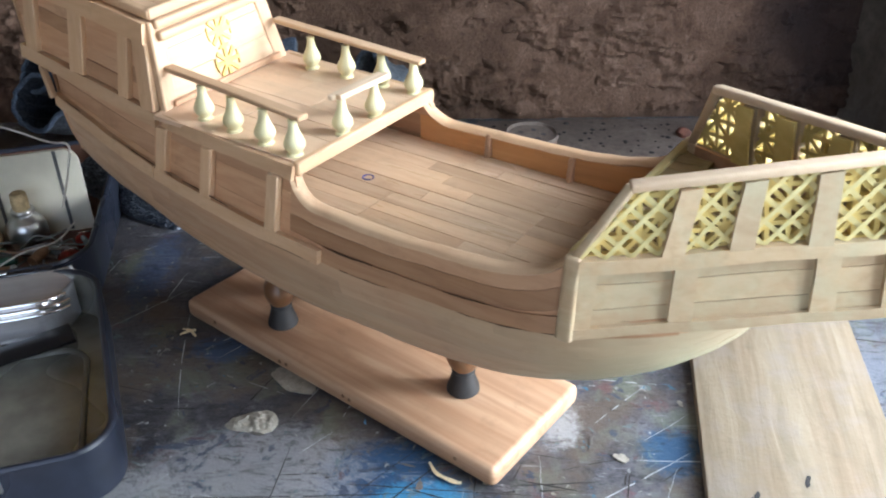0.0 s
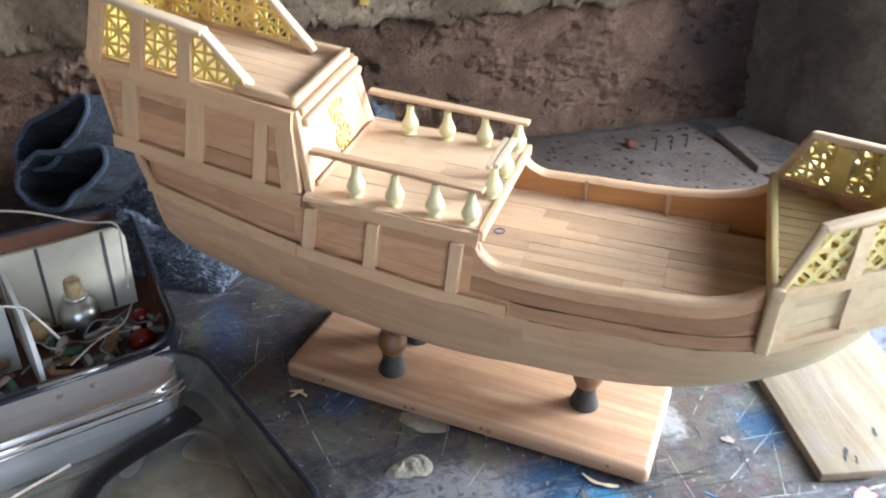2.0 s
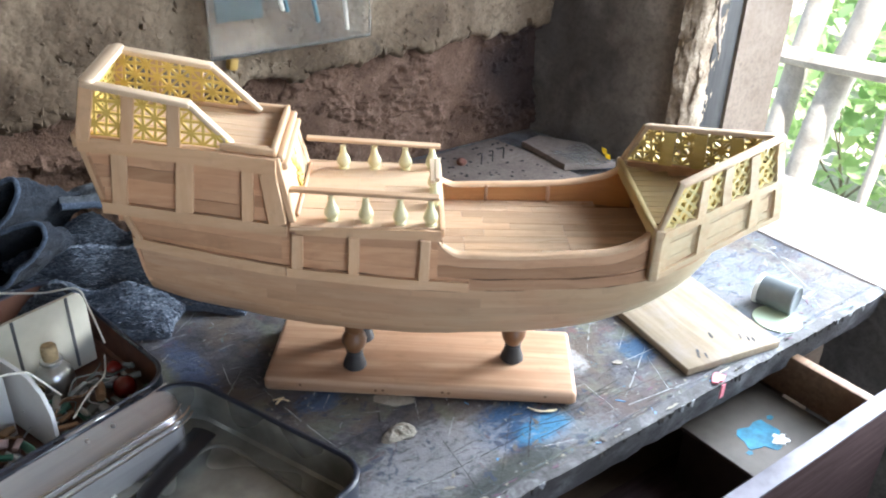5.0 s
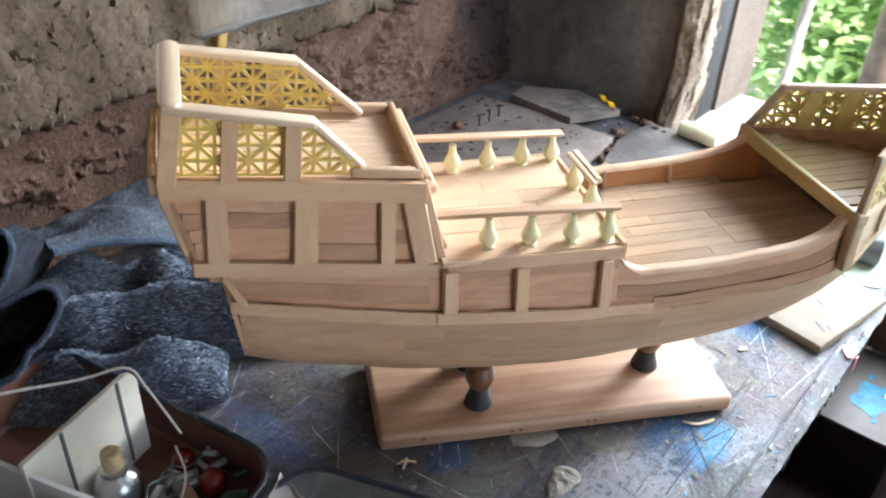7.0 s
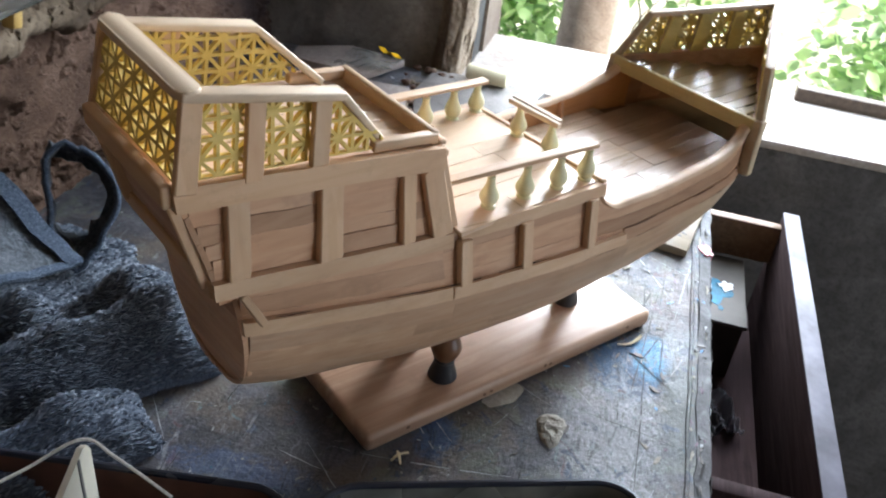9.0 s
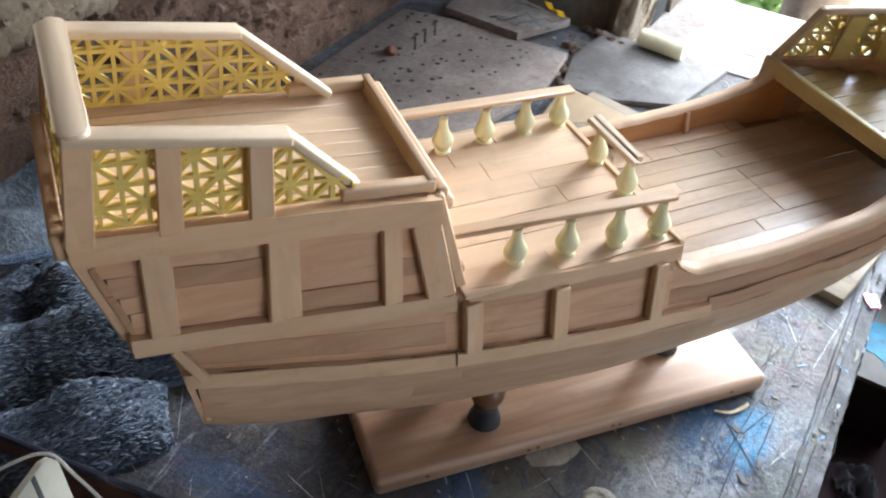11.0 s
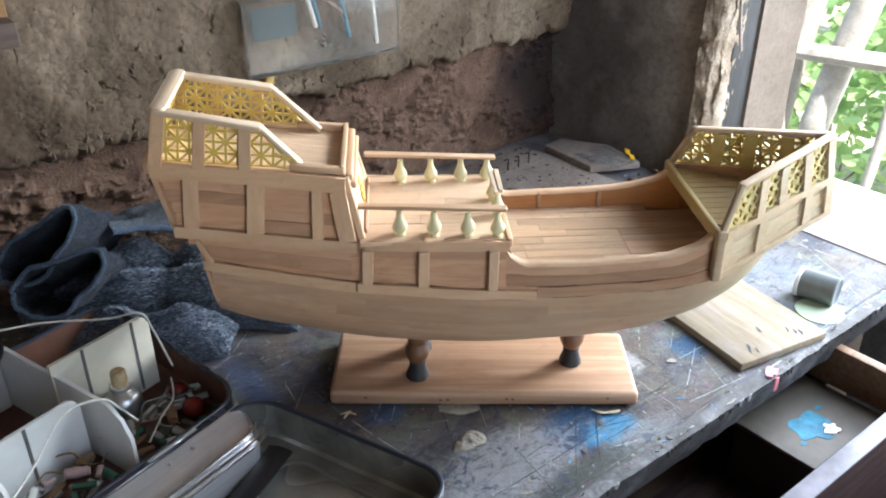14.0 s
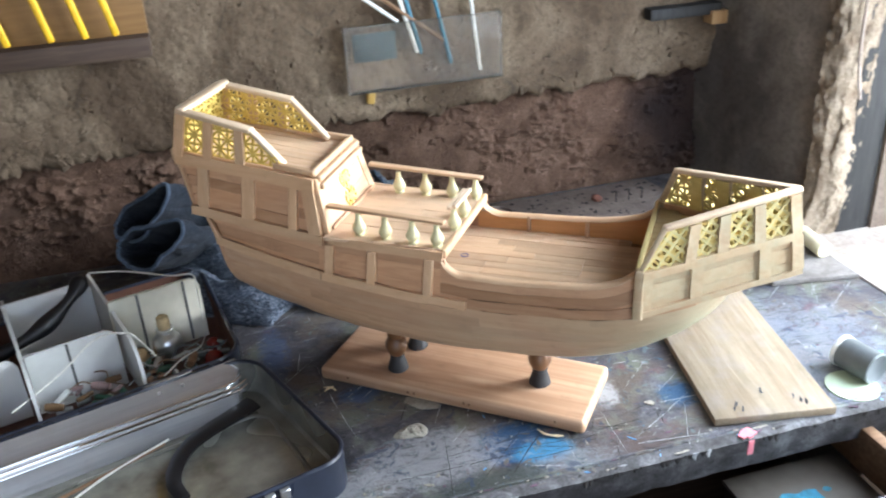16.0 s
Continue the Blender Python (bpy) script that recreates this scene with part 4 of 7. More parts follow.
for sgn, aft, fore, shift in ((-1, (-1.15, -0.455, 2.182), (0.105, -0.567, 2.172), -0.022), (1, (-1.11, 0.515, 2.198), (0.14, 0.575, 2.168), 0.005)):
    rail = part("balustrade_rail", beam(bmesh.new(), aft, fore, 0.078, 0.034, (0, 0, 1), 0.007), TRIM[0], ship, "flat pale handrail")
    for x, y in ((-0.78, 0.50), (-0.49, 0.53), (-0.20, 0.555), (0.055, 0.575)):
        baluster(x + shift, sgn * y, 1.932, rail)
rail = part("balustrade_rail", beam(bmesh.new(), (0.048, -0.27, 2.176), (0.050, 0.225, 2.176), 0.042, 0.036, (0, 0, 1), 0.006), RAIL[1], ship, "short handrail of two split strips")
part("split_strip", beam(bmesh.new(), (0.094, -0.245, 2.182), (0.100, 0.238, 2.178), 0.046, 0.038, (0, 0, 1), 0.006), RAIL[1], rail)
for y in (-0.19, 0.13):
    baluster(0.075, y, 1.932, rail)


def castle_y(x, z):
    """Half breadth of the stern castle."""
    lo = 0.565 - 0.066 * (-1.2 - x) / 1.5
    hi = 0.475 - 0.045 * (-1.2 - x) / 1.5
    t = (z - 1.92) / 0.5
    return lo + (hi - lo) * t


def band_lo(x):
    return 2.345 + (-1.26 - x) * 0.105


def band_hi(x):
    return band_lo(x) + 0.125


def low_lo(x):
    return 1.825 + (-1.19 - x) * 0.105


def low_hi(x):
    return low_lo(x) + 0.092


def rake(z):
    """x of the castle's raked stern."""
    return smooth(z, [1.95, 2.1, 2.65, 3.1], [-2.665, -2.70, -2.82, -2.80])


castle = part("stern_castle", merge(bmesh.new(), slab(bmesh.new(), [(-2.62, -0.42), (-1.22, -0.47), (-1.22, 0.47), (-2.62, 0.42)], 1.85, 2.30)), SHIP[0], ship, "planked stern castle")
for sgn in (-1, 1):
    def castle_plank(x0, x1, zlo, zhi, out, thick, mat, name, label="", n=10):
        bm = bmesh.new()

        def f(i, j):
            x = x0 + (x1 - x0) * i
            z = zlo(x) + (zhi(x) - zlo(x)) * j
            return (x, sgn * (castle_y(x, z) + out), z)

        grid(bm, f, n, 3, thick)
        return part(name, bm, mat, castle if name in ("castle_plank", "seam_gap") else ship, label)

    # short planks fitted between the timbers, unevenly sawn, with open seams
    rnd = random.Random(70 + sgn)
    for x0, x1 in ((-2.70, -2.53), (-2.53, -2.00), (-2.00, -1.50), (-1.50, -1.22)):
        cuts = [0.0] + [(k + rnd.uniform(-0.16, 0.16)) / 4 for k in (1, 2, 3)] + [1.0]
        for a, b in zip(cuts, cuts[1:]):
            tilt = rnd.uniform(-0.006, 0.006)
            gap = rnd.choice([0.0012, 0.003, 0.006])
            castle_plank(x0 if x0 > -2.6 else rake(low_hi(-2.7) + (band_lo(-2.7) - low_hi(-2.7)) * (a + b) / 2) + 0.03, x1 - 0.001,
                         lambda x: low_hi(x) + (band_lo(x) - low_hi(x)) * a - 0.001, lambda x: low_hi(x) + (band_lo(x) - low_hi(x)) * b - gap + tilt * (x - x0) / (x1 - x0) * (b < 1),
                         rnd.uniform(-0.006, 0.006), 0.03, SHIP[0], "castle_plank", n=6)
            if b < 1:
                castle_plank(x0, x1, lambda x: low_hi(x) + (band_lo(x) - low_hi(x)) * b - 0.010, lambda x: low_hi(x) + (band_lo(x) - low_hi(x)) * b + 0.004, -0.016, 0.012, GAP, "seam_gap", n=3)
    castle_plank(-2.84, -1.24, band_lo, band_hi, 0.06, 0.085, TRIM[0], "upper_moulding", "broad pale moulding round the poop")
    castle_plank(-2.70, -1.17, low_lo, low_hi, 0.045, 0.06, TRIM[0], "lower_moulding")
    for x, dx, w in ((-2.55, 0.03, 0.13), (-2.02, 0.04, 0.15), (-1.50, 0.02, 0.10), (-1.245, -0.07, 0.15)):
        bm = bmesh.new()
        zb, zt = low_hi(x) - 0.01, band_lo(x) + 0.01
        beam(bm, (x, sgn * (castle_y(x, zb) + 0.02), zb), (x + dx, sgn * (castle_y(x + dx, zt) + 0.02), zt), w, 0.05, (0, -sgn, 0.2), 0.008)
        part("castle_timber", bm, TRIM[2], ship)
    # raked corner strip beside the bulkhead
    bm = bmesh.new()
    beam(bm, (-1.12, sgn * 0.52, 1.90), (-1.245, sgn * 0.44, 2.46), 0.115, 0.06, (1, 0, 0.2), 0.010)
    part("corner_strip", bm, TRIM[2], ship, "pale raked corner strip")
    # stern quarter strip and the little brace under the lower moulding
    bm = bmesh.new()
    beam(bm, (-2.70, sgn * 0.44, 2.02), (-2.84, sgn * 0.40, 2.58), 0.03, 0.07, (1, 0, 0.2), 0.008)
    part("stern_strip", bm, TRIM[2], ship)
    bm = bmesh.new()
    beam(bm, (-2.53, sgn * 0.50, 1.94), (-2.42, sgn * 0.54, 1.72), 0.05, 0.045, (0, -sgn, 0), 0.008)
    part("stern_brace", bm, TRIM[2], ship)

# transom
stern = part("transom", block(bmesh.new(), at(-2.44, 0, 1.55), 0.03, 0.80, 0.60, 0.005), SHIP[1], ship, "flat planked stern")
for z0, z1 in zip([1.02, 1.16, 1.30, 1.44, 1.58, 1.72], [1.158, 1.298, 1.438, 1.578, 1.718, 1.86]):
    def tr(i, j, z0=z0, z1=z1):
        z = z0 + (z1 - z0) * j
        a = [t for t in [k / 60 for k in range(61)] if below(-2.47, t)[1] >= z]
        y = below(-2.47, a[-1])[0] if z < wale_z(-2.47) and a else top_y(-2.47, z)
        return (stern_x(z) - 0.03, y * (2 * i - 1), z)
    part("transom_plank", grid(bmesh.new(), tr, 8, 2, 0.03), SHIP[1], stern)
panel = part("stern_panel", block(bmesh.new(), at(-2.63, 0, 2.27), 0.03, 0.80, 0.56, 0.005), SHIP[1], ship, "planked stern panel")
for k in range(4):
    z0, z1 = 1.98 + 0.155 * k, 1.98 + 0.155 * (k + 1) - 0.003
    part("stern_plank", grid(bmesh.new(), lambda i, j: (lambda z: (rake(z) - 0.0, (castle_y(-2.7, z) - 0.0) * (2 * i - 1), z))(z0 + (z1 - z0) * j), 6, 2, 0.03), SHIP[1], panel)
bm = bmesh.new()
beam(bm, (-2.86, -0.44, 2.585), (-2.86, 0.44, 2.585), 0.06, 0.125, (0, 0, 1), 0.015)
part("stern_moulding", bm, TRIM[1], ship)
bm = bmesh.new()
beam(bm, (-2.69, -0.5, 2.02), (-2.69, 0.5, 2.02), 0.05, 0.09, (0, 0, 1), 0.01)
part("stern_moulding", bm, TRIM[1], ship)

# bulkhead of the castle with its two pierced rosettes
bulk = part("castle_bulkhead", block(bmesh.new(), at(-1.24, 0, 2.17), 0.04, 0.86, 0.46, 0.005), TRIM[1], ship, "pale raked bulkhead facing the quarterdeck")
for k in range(3):
    zz = [1.92, 2.10, 2.28, 2.43]
    part("bulkhead_plank", grid(bmesh.new(), lambda i, j: (lambda z: (-1.13 - (z - 1.92) * 0.24, (0.52 - (z - 1.92) * 0.15) * (2 * i - 1), z))(zz[k] + (zz[k + 1] - 0.003 - zz[k]) * j), 4, 2, 0.03), TRIM[1], bulk)
for z, dx in ((2.38, 0.05), (2.45, 0.02)):
    bm = bmesh.new()
    beam(bm, (-1.23 + dx, -0.47, z), (-1.23 + dx, 0.47, z), 0.06, 0.06, (0, 0, 1), 0.02)
    part("bulkhead_moulding", bm, TRIM[1], ship)
# poop deck and coaming
SLOPE = pose(-1.26, 0, 2.40) @ pose(0, 0, 0, 0, 6.0, 0) @ pose(1.26, 0, 0)
bm = slab(bmesh.new(), [(-2.80, -0.40), (-1.26, -0.44), (-1.26, 0.44), (-2.80, 0.40)], 0, 0.03)
bmesh.ops.transform(bm, matrix=SLOPE, verts=bm.verts)
pd = part("poop_deck", bm, SHIP[0], ship, "planked poop deck")
for k in range(8):
    w = 0.108
    bm = bmesh.new()
    block(bm, at(-2.03, -0.432 + w * (k + 0.5), 0.04 + 0.002 * (k % 2)), 1.52, w - 0.005, 0.025, 0.004, 1)
    bmesh.ops.transform(bm, matrix=SLOPE, verts=bm.verts)
    part("deck_plank", bm, QDECK, pd)
for sgn in (-1, 1):
    bm = bmesh.new()
    beam(bm, (-1.70, sgn * 0.425, 2.545), (-1.25, sgn * 0.44, 2.50), 0.06, 0.06, (0, 0, 1), 0.012)
    part("poop_coaming", bm, TRIM[0], ship)
bm = bmesh.new()
beam(bm, (-1.265, -0.46, 2.49), (-1.265, 0.46, 2.49), 0.05, 0.10, (0, 0, 1), 0.012)
part("poop_coaming", bm, TRIM[1], ship)


def lattice(poly, place, cell, spoke=0.008, thick=0.025):
    """Pierced panel inside a convex outline (anticlockwise), laid out by place(s, t): rows of rosettes, each with eight petal holes."""
    bm = bmesh.new()
    s0, s1 = min(p[0] for p in poly), max(p[0] for p in poly)
    t0, t1 = min(p[1] for p in poly), max(p[1] for p in poly)
    a0, ex, ey = Vector(place(0, 0)), Vector(place(1, 0)) - Vector(place(0, 0)), Vector(place(0, 1)) - Vector(place(0, 0))
    h = cell / 2
    rim = [(1, 0), (1, 1), (0, 1), (-1, 1), (-1, 0), (-1, -1), (0, -1), (1, -1)]
    for i in range(int((s1 - s0) / cell) + 2):
        for j in range(int((t1 - t0) / cell) + 2):
            c = Vector((s0 + (i + 0.5) * cell, t0 + (j + 0.5) * cell))
            mid = bm.verts.new((*c, 0))
            edge = [bm.verts.new((c.x + h * x, c.y + h * y, 0)) for x, y in rim]
            for k in range(8):
                p, q = edge[k], edge[(k + 1) % 8]
                tri = [mid.co.xy, p.co.xy, q.co.xy]
                sides = [(tri[n] - tri[n - 1]).length for n in range(3)]
                inner = (tri[0] * sides[2] + tri[1] * sides[0] + tri[2] * sides[1]) / sum(sides)
                area2 = abs((tri[1] - tri[0]).cross(tri[2] - tri[0]))
                keep = 1 - spoke / (area2 / sum(sides))
                hole = [bm.verts.new((*(inner + (v - inner) * keep), 0)) for v in tri]
                rim3 = [mid, p, q]
                for n in range(3):
                    bm.faces.new((rim3[n], rim3[(n + 1) % 3], hole[(n + 1) % 3], hole[n]))
    bmesh.ops.remove_doubles(bm, verts=bm.verts, dist=1e-5)
    for (ax, ay), (bx, by) in zip(poly, poly[1:] + poly[:1]):
        bmesh.ops.bisect_plane(bm, geom=list(bm.verts) + list(bm.edges) + list(bm.faces), plane_co=(ax, ay, 0), plane_no=(by - ay, -(bx - ax), 0), clear_outer=True)
    for v in bm.verts:
        v.co = a0 + ex * v.co.x + ey * v.co.y
    bmesh.ops.recalc_face_normals(bm, faces=bm.faces)
    bmesh.ops.solidify(bm, geom=list(bm.faces), thickness=thick)
    return bm


# two pierced rosettes on the bulkhead
for z in (2.06, 2.265):
    disc = [(0.108 * math.cos(2 * math.pi * n / 20), 0.108 * math.sin(2 * math.pi * n / 20)) for n in range(20)]
    bm = lattice(disc, lambda a, b: (0, a, b), 0.216, 0.0125, 0.05)
    bmesh.ops.transform(bm, matrix=pose(-1.085 - (z - 1.92) * 0.24, 0.03, z) @ pose(0, 0, 0, 0, -13.5, 0), verts=bm.verts)
    part("rosette", bm, LATTICE, bulk, "pierced yellow rosette")
bm = bmesh.new()
beam(bm, (-1.085, -0.50, 1.955), (-1.085, 0.50, 1.955), 0.03, 0.045, (0, 0, 1), 0.01)
part("bulkhead_skirting", bm, SHIP[1], ship)

# poop fence: two sides and the stern, with pierced panels between posts
def fence_base(x):
    return 2.64 - 0.10 * (x + 2.80)


def fence_end(sgn):
    """Foot and head of the fence: at the stern, at the bend of the rail and at its fore end."""
    lean = 0.055 if sgn < 0 else 0.02
    foot = [Vector((x, sgn * y, fence_base(x))) for x, y in ((-2.79, 0.43), (-1.92, 0.435), (-1.58, 0.435))]
    head = [Vector((-2.705, sgn * (0.43 - lean), 3.035)), Vector((-1.895, sgn * (0.445 - lean * 0.6), 2.893)), Vector((-1.605, -0.375, 2.533)) if sgn < 0 else Vector((-1.49, 0.385, 2.505))]
    return foot, head


for sgn in (-1, 1):
    foot, head = fence_end(sgn)
    ex = (foot[1] - foot[0]).normalized()
    ey = head[0] - foot[0] + head[1] - foot[1]
    ey = (ey - ey.project(ex)).normalized()
    flat = [((p - foot[0]).dot(ex), (p - foot[0]).dot(ey)) for p in (foot[0], foot[2], head[1], head[0])]
    part("lattice_panel", lattice(flat, lambda a, b: foot[0] + ex * a + ey * b, 0.192, 0.0098, 0.03), LATTICE, ship, "pierced yellow lattice panel")
    part("fence_rail", beam(bmesh.new(), head[0] + Vector((-0.05, 0, 0.01)), head[1], 0.10, 0.045, (0, 0, 1), 0.012), RAIL[0], ship, "pale rounded top rail")
    part("fence_rail", beam(bmesh.new(), head[1] + Vector((-0.015, 0, 0.004)), head[2], 0.075, 0.045, (0.7, 0, 0.7), 0.012), RAIL[0], ship, "sloping end of the top rail")
    for f, w in ((0.0, 0.11), (0.405, 0.10), (0.835, 0.105)):
        low, high = foot[0].lerp(foot[1], f), head[0].lerp(head[1], f)
        out = Vector((0, sgn * 0.03, 0))
        part("fence_post", beam(bmesh.new(), low + out - Vector((0, 0, 0.04)), high + out - Vector((0, 0, 0.012)), w, 0.04, (0, -sgn, 0), 0.006), TRIM[2], ship)
near, far = fence_end(-1), fence_end(1)
ex = far[0][0] - near[0][0]
ey = (near[1][0] + far[1][0] - near[0][0] - far[0][0]).normalized()
part("lattice_panel", lattice([(0.0, 0.0), (ex.length, 0.0), (ex.length - 0.02, 0.40), (0.055, 0.40)], lambda a, b: near[0][0] + ex.normalized() * a + ey * b, 0.192, 0.0098, 0.03), LATTICE, ship, "pierced yellow lattice panel")
middle = (near[1][0].y + far[1][0].y) / 2
slab(bm := bmesh.new(), rounded(0.125, far[1][0].y - near[1][0].y + 0.10, 0.05, 6, -2.705, middle), 3.025, 3.072, 0.012)
part("fence_rail", bm, RAIL[1], ship, "pale rounded top rail")

# forecastle: two sides that meet at the bow
def fc(sgn, s, t):
    """A place on the forecastle's side: s from its after end to the bow, t from its foot up (0 foot, 1 middle rail, 2 top rail)."""
    aft = [Vector((1.93, sgn * 0.765, 1.54)), Vector((1.945, sgn * 0.75, 1.985)), Vector((1.986 if sgn < 0 else 1.962, sgn * (0.667 if sgn < 0 else 0.645), 2.305 if sgn < 0 else 2.37))]
    bow = [Vector((3.235, 0.0, 1.755)), Vector((3.18, 0.0, 2.16)), Vector((3.12, 0.02, 2.515))]
    k = 0 if t < 1 else 1
    f = t - k
    a, b = aft[k].lerp(aft[k + 1], f), bow[k].lerp(bow[k + 1], f)
    return a.lerp(b, s)


for sgn in (-1, 1):
    out = Vector((0.5, sgn * 0.85, 0)).normalized()
    side = part("forecastle_side", grid(bmesh.new(), lambda i, j: fc(sgn, 0.005 + 0.985 * i, j), 12, 4, 0.03), SHIP[0], ship, "planked side of the forecastle")
    for k in range(3):
        bm = bmesh.new()
        grid(bm, lambda i, j: fc(sgn, 0.005 + 0.985 * i, (k + 0.015 + 0.97 * j) / 3) + out * 0.018, 8, 2, 0.02)
        part("forecastle_plank", bm, BOWHULL, side)
    for t0, t1, nm in ((0.0, 0.13, "foot_rail"), (0.84, 1.02, "middle_rail")):
        bm = bmesh.new()
        grid(bm, lambda i, j: fc(sgn, i, t0 + (t1 - t0) * j) + out * 0.05, 10, 2, 0.055)
        part(nm, bm, BOWHULL, ship)
    for s in (0.03, 0.345, 0.77, 0.975):
        bm = bmesh.new()
        ws = 0.042
        grid(bm, lambda i, j: fc(sgn, s - ws * 0.9 + 2 * ws * 0.9 * i, 0.12 + 0.75 * j) + out * 0.045, 2, 3, 0.045)
        part("forecastle_timber", bm, BOWHULL, ship)
    # open upper part with pierced panels
    A, B, C = fc(sgn, 0, 1.0), fc(sgn, 1, 1.0), fc(sgn, 0.10, 2.0)
    Bt = fc(sgn, 1, 2.0)
    ex = (B - A)
    ey = (Bt - B)
    eyu = (ey - ey.project(ex))
    exn, eyn = ex.normalized(), eyu.normalized()

    def to2(p):
        d = p - A
        return (d.dot(exn), d.dot(eyn))
    poly = [to2(A), to2(B), to2(Bt), to2(C)]
    lat = lattice(poly, lambda s, t: A + exn * s + eyn * t, 0.188, 0.0115, 0.04)
    part("lattice_panel", lat, PALELAT, ship, "pierced pale yellow lattice panel")
    pitch, wide = 0.118, 0.008
    span = max(p[0] for p in poly)
    for way in (-1, 1):
        for k in range(-4, int(span / pitch) + 5):
            strip = bmesh.new()
            foot0, rise = Vector((k * pitch, 0.0)), Vector((way, 1.0)).normalized()
            edge = Vector((rise.y, -rise.x)) * wide
            strip.faces.new([strip.verts.new((*(foot0 + rise * a + edge * b), 0)) for a, b in ((-0.1, -1), (0.8, -1), (0.8, 1), (-0.1, 1))])
            for (ax, ay), (bx, by) in zip(poly, poly[1:] + poly[:1]):
                bmesh.ops.bisect_plane(strip, geom=list(strip.verts) + list(strip.edges) + list(strip.faces), plane_co=(ax, ay, 0), plane_no=(by - ay, -(bx - ax), 0), clear_outer=True)
            if not strip.faces:
                continue
            for v in strip.verts:
                v.co = A + exn * v.co.x + eyn * v.co.y + out * (0.024 + 0.004 * way)
            bmesh.ops.solidify(strip, geom=list(strip.faces), thickness=0.010)
            part("lattice_strip", strip, TRELLIS, ship)
    for s in (0.29, 0.50, 0.735, 0.975):
        bm = bmesh.new()
        grid(bm, lambda i, j: fc(sgn, s - 0.037 + 0.074 * i, 1.0 + 0.97 * j) + out * 0.052, 2, 3, 0.055)
        part("fence_post", bm, BOWHULL, ship)
        bm = bmesh.new()
        grid(bm, lambda i, j: fc(sgn, s - 0.042 + 0.084 * i, 1.0 + 0.97 * j) - out * 0.034, 2, 3, 0.012)
        part("panel_stile", bm, PALELAT, ship, "olive strip behind the post")
    bm = bmesh.new()
    beam(bm, C + Vector((0, 0, 0.015)), Bt + Vector((0.02, 0, 0.015)), 0.075, 0.045, (0, 0, 1), 0.014, 0.03)
    part("fence_rail", bm, RAIL[0], ship, "pale rounded top rail")
    bm = bmesh.new()
    beam(bm, A + Vector((-0.01, 0, -0.01)), C + Vector((0, 0, 0.02)), 0.06, 0.05, (1, 0, 0), 0.012)
    part("fence_rail", bm, BOWHULL, ship, "sloping end of the top rail")
    bm = bmesh.new()
    beam(bm, Vector((1.93, sgn * 0.77, 1.52)), Vector((1.93, sgn * 0.74, 2.0)), 0.10, 0.09, (1, 0, 0), 0.02)
    part("after_post", bm, BOWHULL, ship, "smeared after post of the forecastle")
fd = part("forecastle_deck", slab(bmesh.new(), [(1.92, -0.70), (3.08, -0.02), (3.08, 0.02), (1.92, 0.70)], 1.93, 1.955), FOREDECK, ship, "planked forecastle deck")
for k in range(13):
    w = 0.108
    y = -0.70 + w * k
    yy = max(abs(y), abs(y + w))
    x1 = 1.92 + 1.2 * (1 - yy / 0.72)
    if x1 > 2.0:
        bm = bmesh.new()
        block(bm, at((1.92 + x1) / 2, y + w / 2, 1.965), x1 - 1.92, w - 0.002, 0.022, 0.003, 1)
        part("deck_plank", bm, FOREDECK, fd)
bm = bmesh.new()
beam(bm, (1.905, -0.73, 1.94), (1.905, 0.73, 1.94), 0.05, 0.12, (0, 0, 1), 0.012)
part("deck_beam", bm, FOREBEAM, ship, "olive beam at the edge of the forecastle deck")

# ---------------------------------------------------------------- the stand
wobble[0] = 0.0
stand = thing("display_stand", "smooth pine stand board with three turned feet carrying the model", "stand")
bm = bmesh.new()
block(bm, at(0.0, 0.52, 0.083), 3.0, 1.04, 0.165, 0.05, 3)
part("stand_board", bm, BOARD, stand, "rounded pine board with nail holes")
for x, y in ((-0.65, 0.265), (-0.63, 0.735), (0.89, 0.50)):
    bm = lathe(bmesh.new(), [(0, 0), (0.105, 0), (0.115, 0.012), (0.108, 0.05), (0.088, 0.11), (0.075, 0.165), (0.082, 0.18), (0.075, 0.195), (0, 0.195)], 24, pose(x, y, 0.165))
    p = part("turned_foot", bm, BLACKPAINT, stand, "black bell-shaped foot")
    bm = lathe(bmesh.new(), [(0, 0.19), (0.07, 0.19), (0.095, 0.225), (0.118, 0.285), (0.12, 0.32), (0.105, 0.375), (0.075, 0.41), (0.09, 0.43), (0.09, 0.54), (0, 0.54)], 24, pose(x, y, 0.165))
    part("turned_knob", bm, BALL, p, "brown turned knob")
rnd = random.Random(11)
for x, z in ((-1.146, 0.10), (-0.42, 0.075), (-0.35, 0.08), (0.22, 0.09), (0.28, 0.085), (1.20, 0.10)):
    bm = lathe(bmesh.new(), [(0, 0), (0.016, 0), (0.014, 0.004), (0, 0.004)], 10, pose(x, -0.002, z, 90, 0, 0))
    part("nail_head", bm, BROWNWOOD, stand)

# ---------------------------------------------------------------- the bench
bench = thing("workbench", "old wooden workbench with scratched grey-blue paint", "workbench", ENV)
bm = bmesh.new()


def top_edge(u):
    return -1.49 + 0.012 * fr(u * 1.5, 0, 0, 3) + 0.008 * fr(u * 6, 2, 0, 3)


def bench_top(a, b):
    u = -9.0 + 14.75 * a
    v = top_edge(u) * (1 - b) + 5.0 * b
    dip = 0.025 * max(0, 1 - b * 60) ** 2
    return (u, v, 0.004 * fr(u * 2, v * 2, 0, 3) - 0.004 - dip)


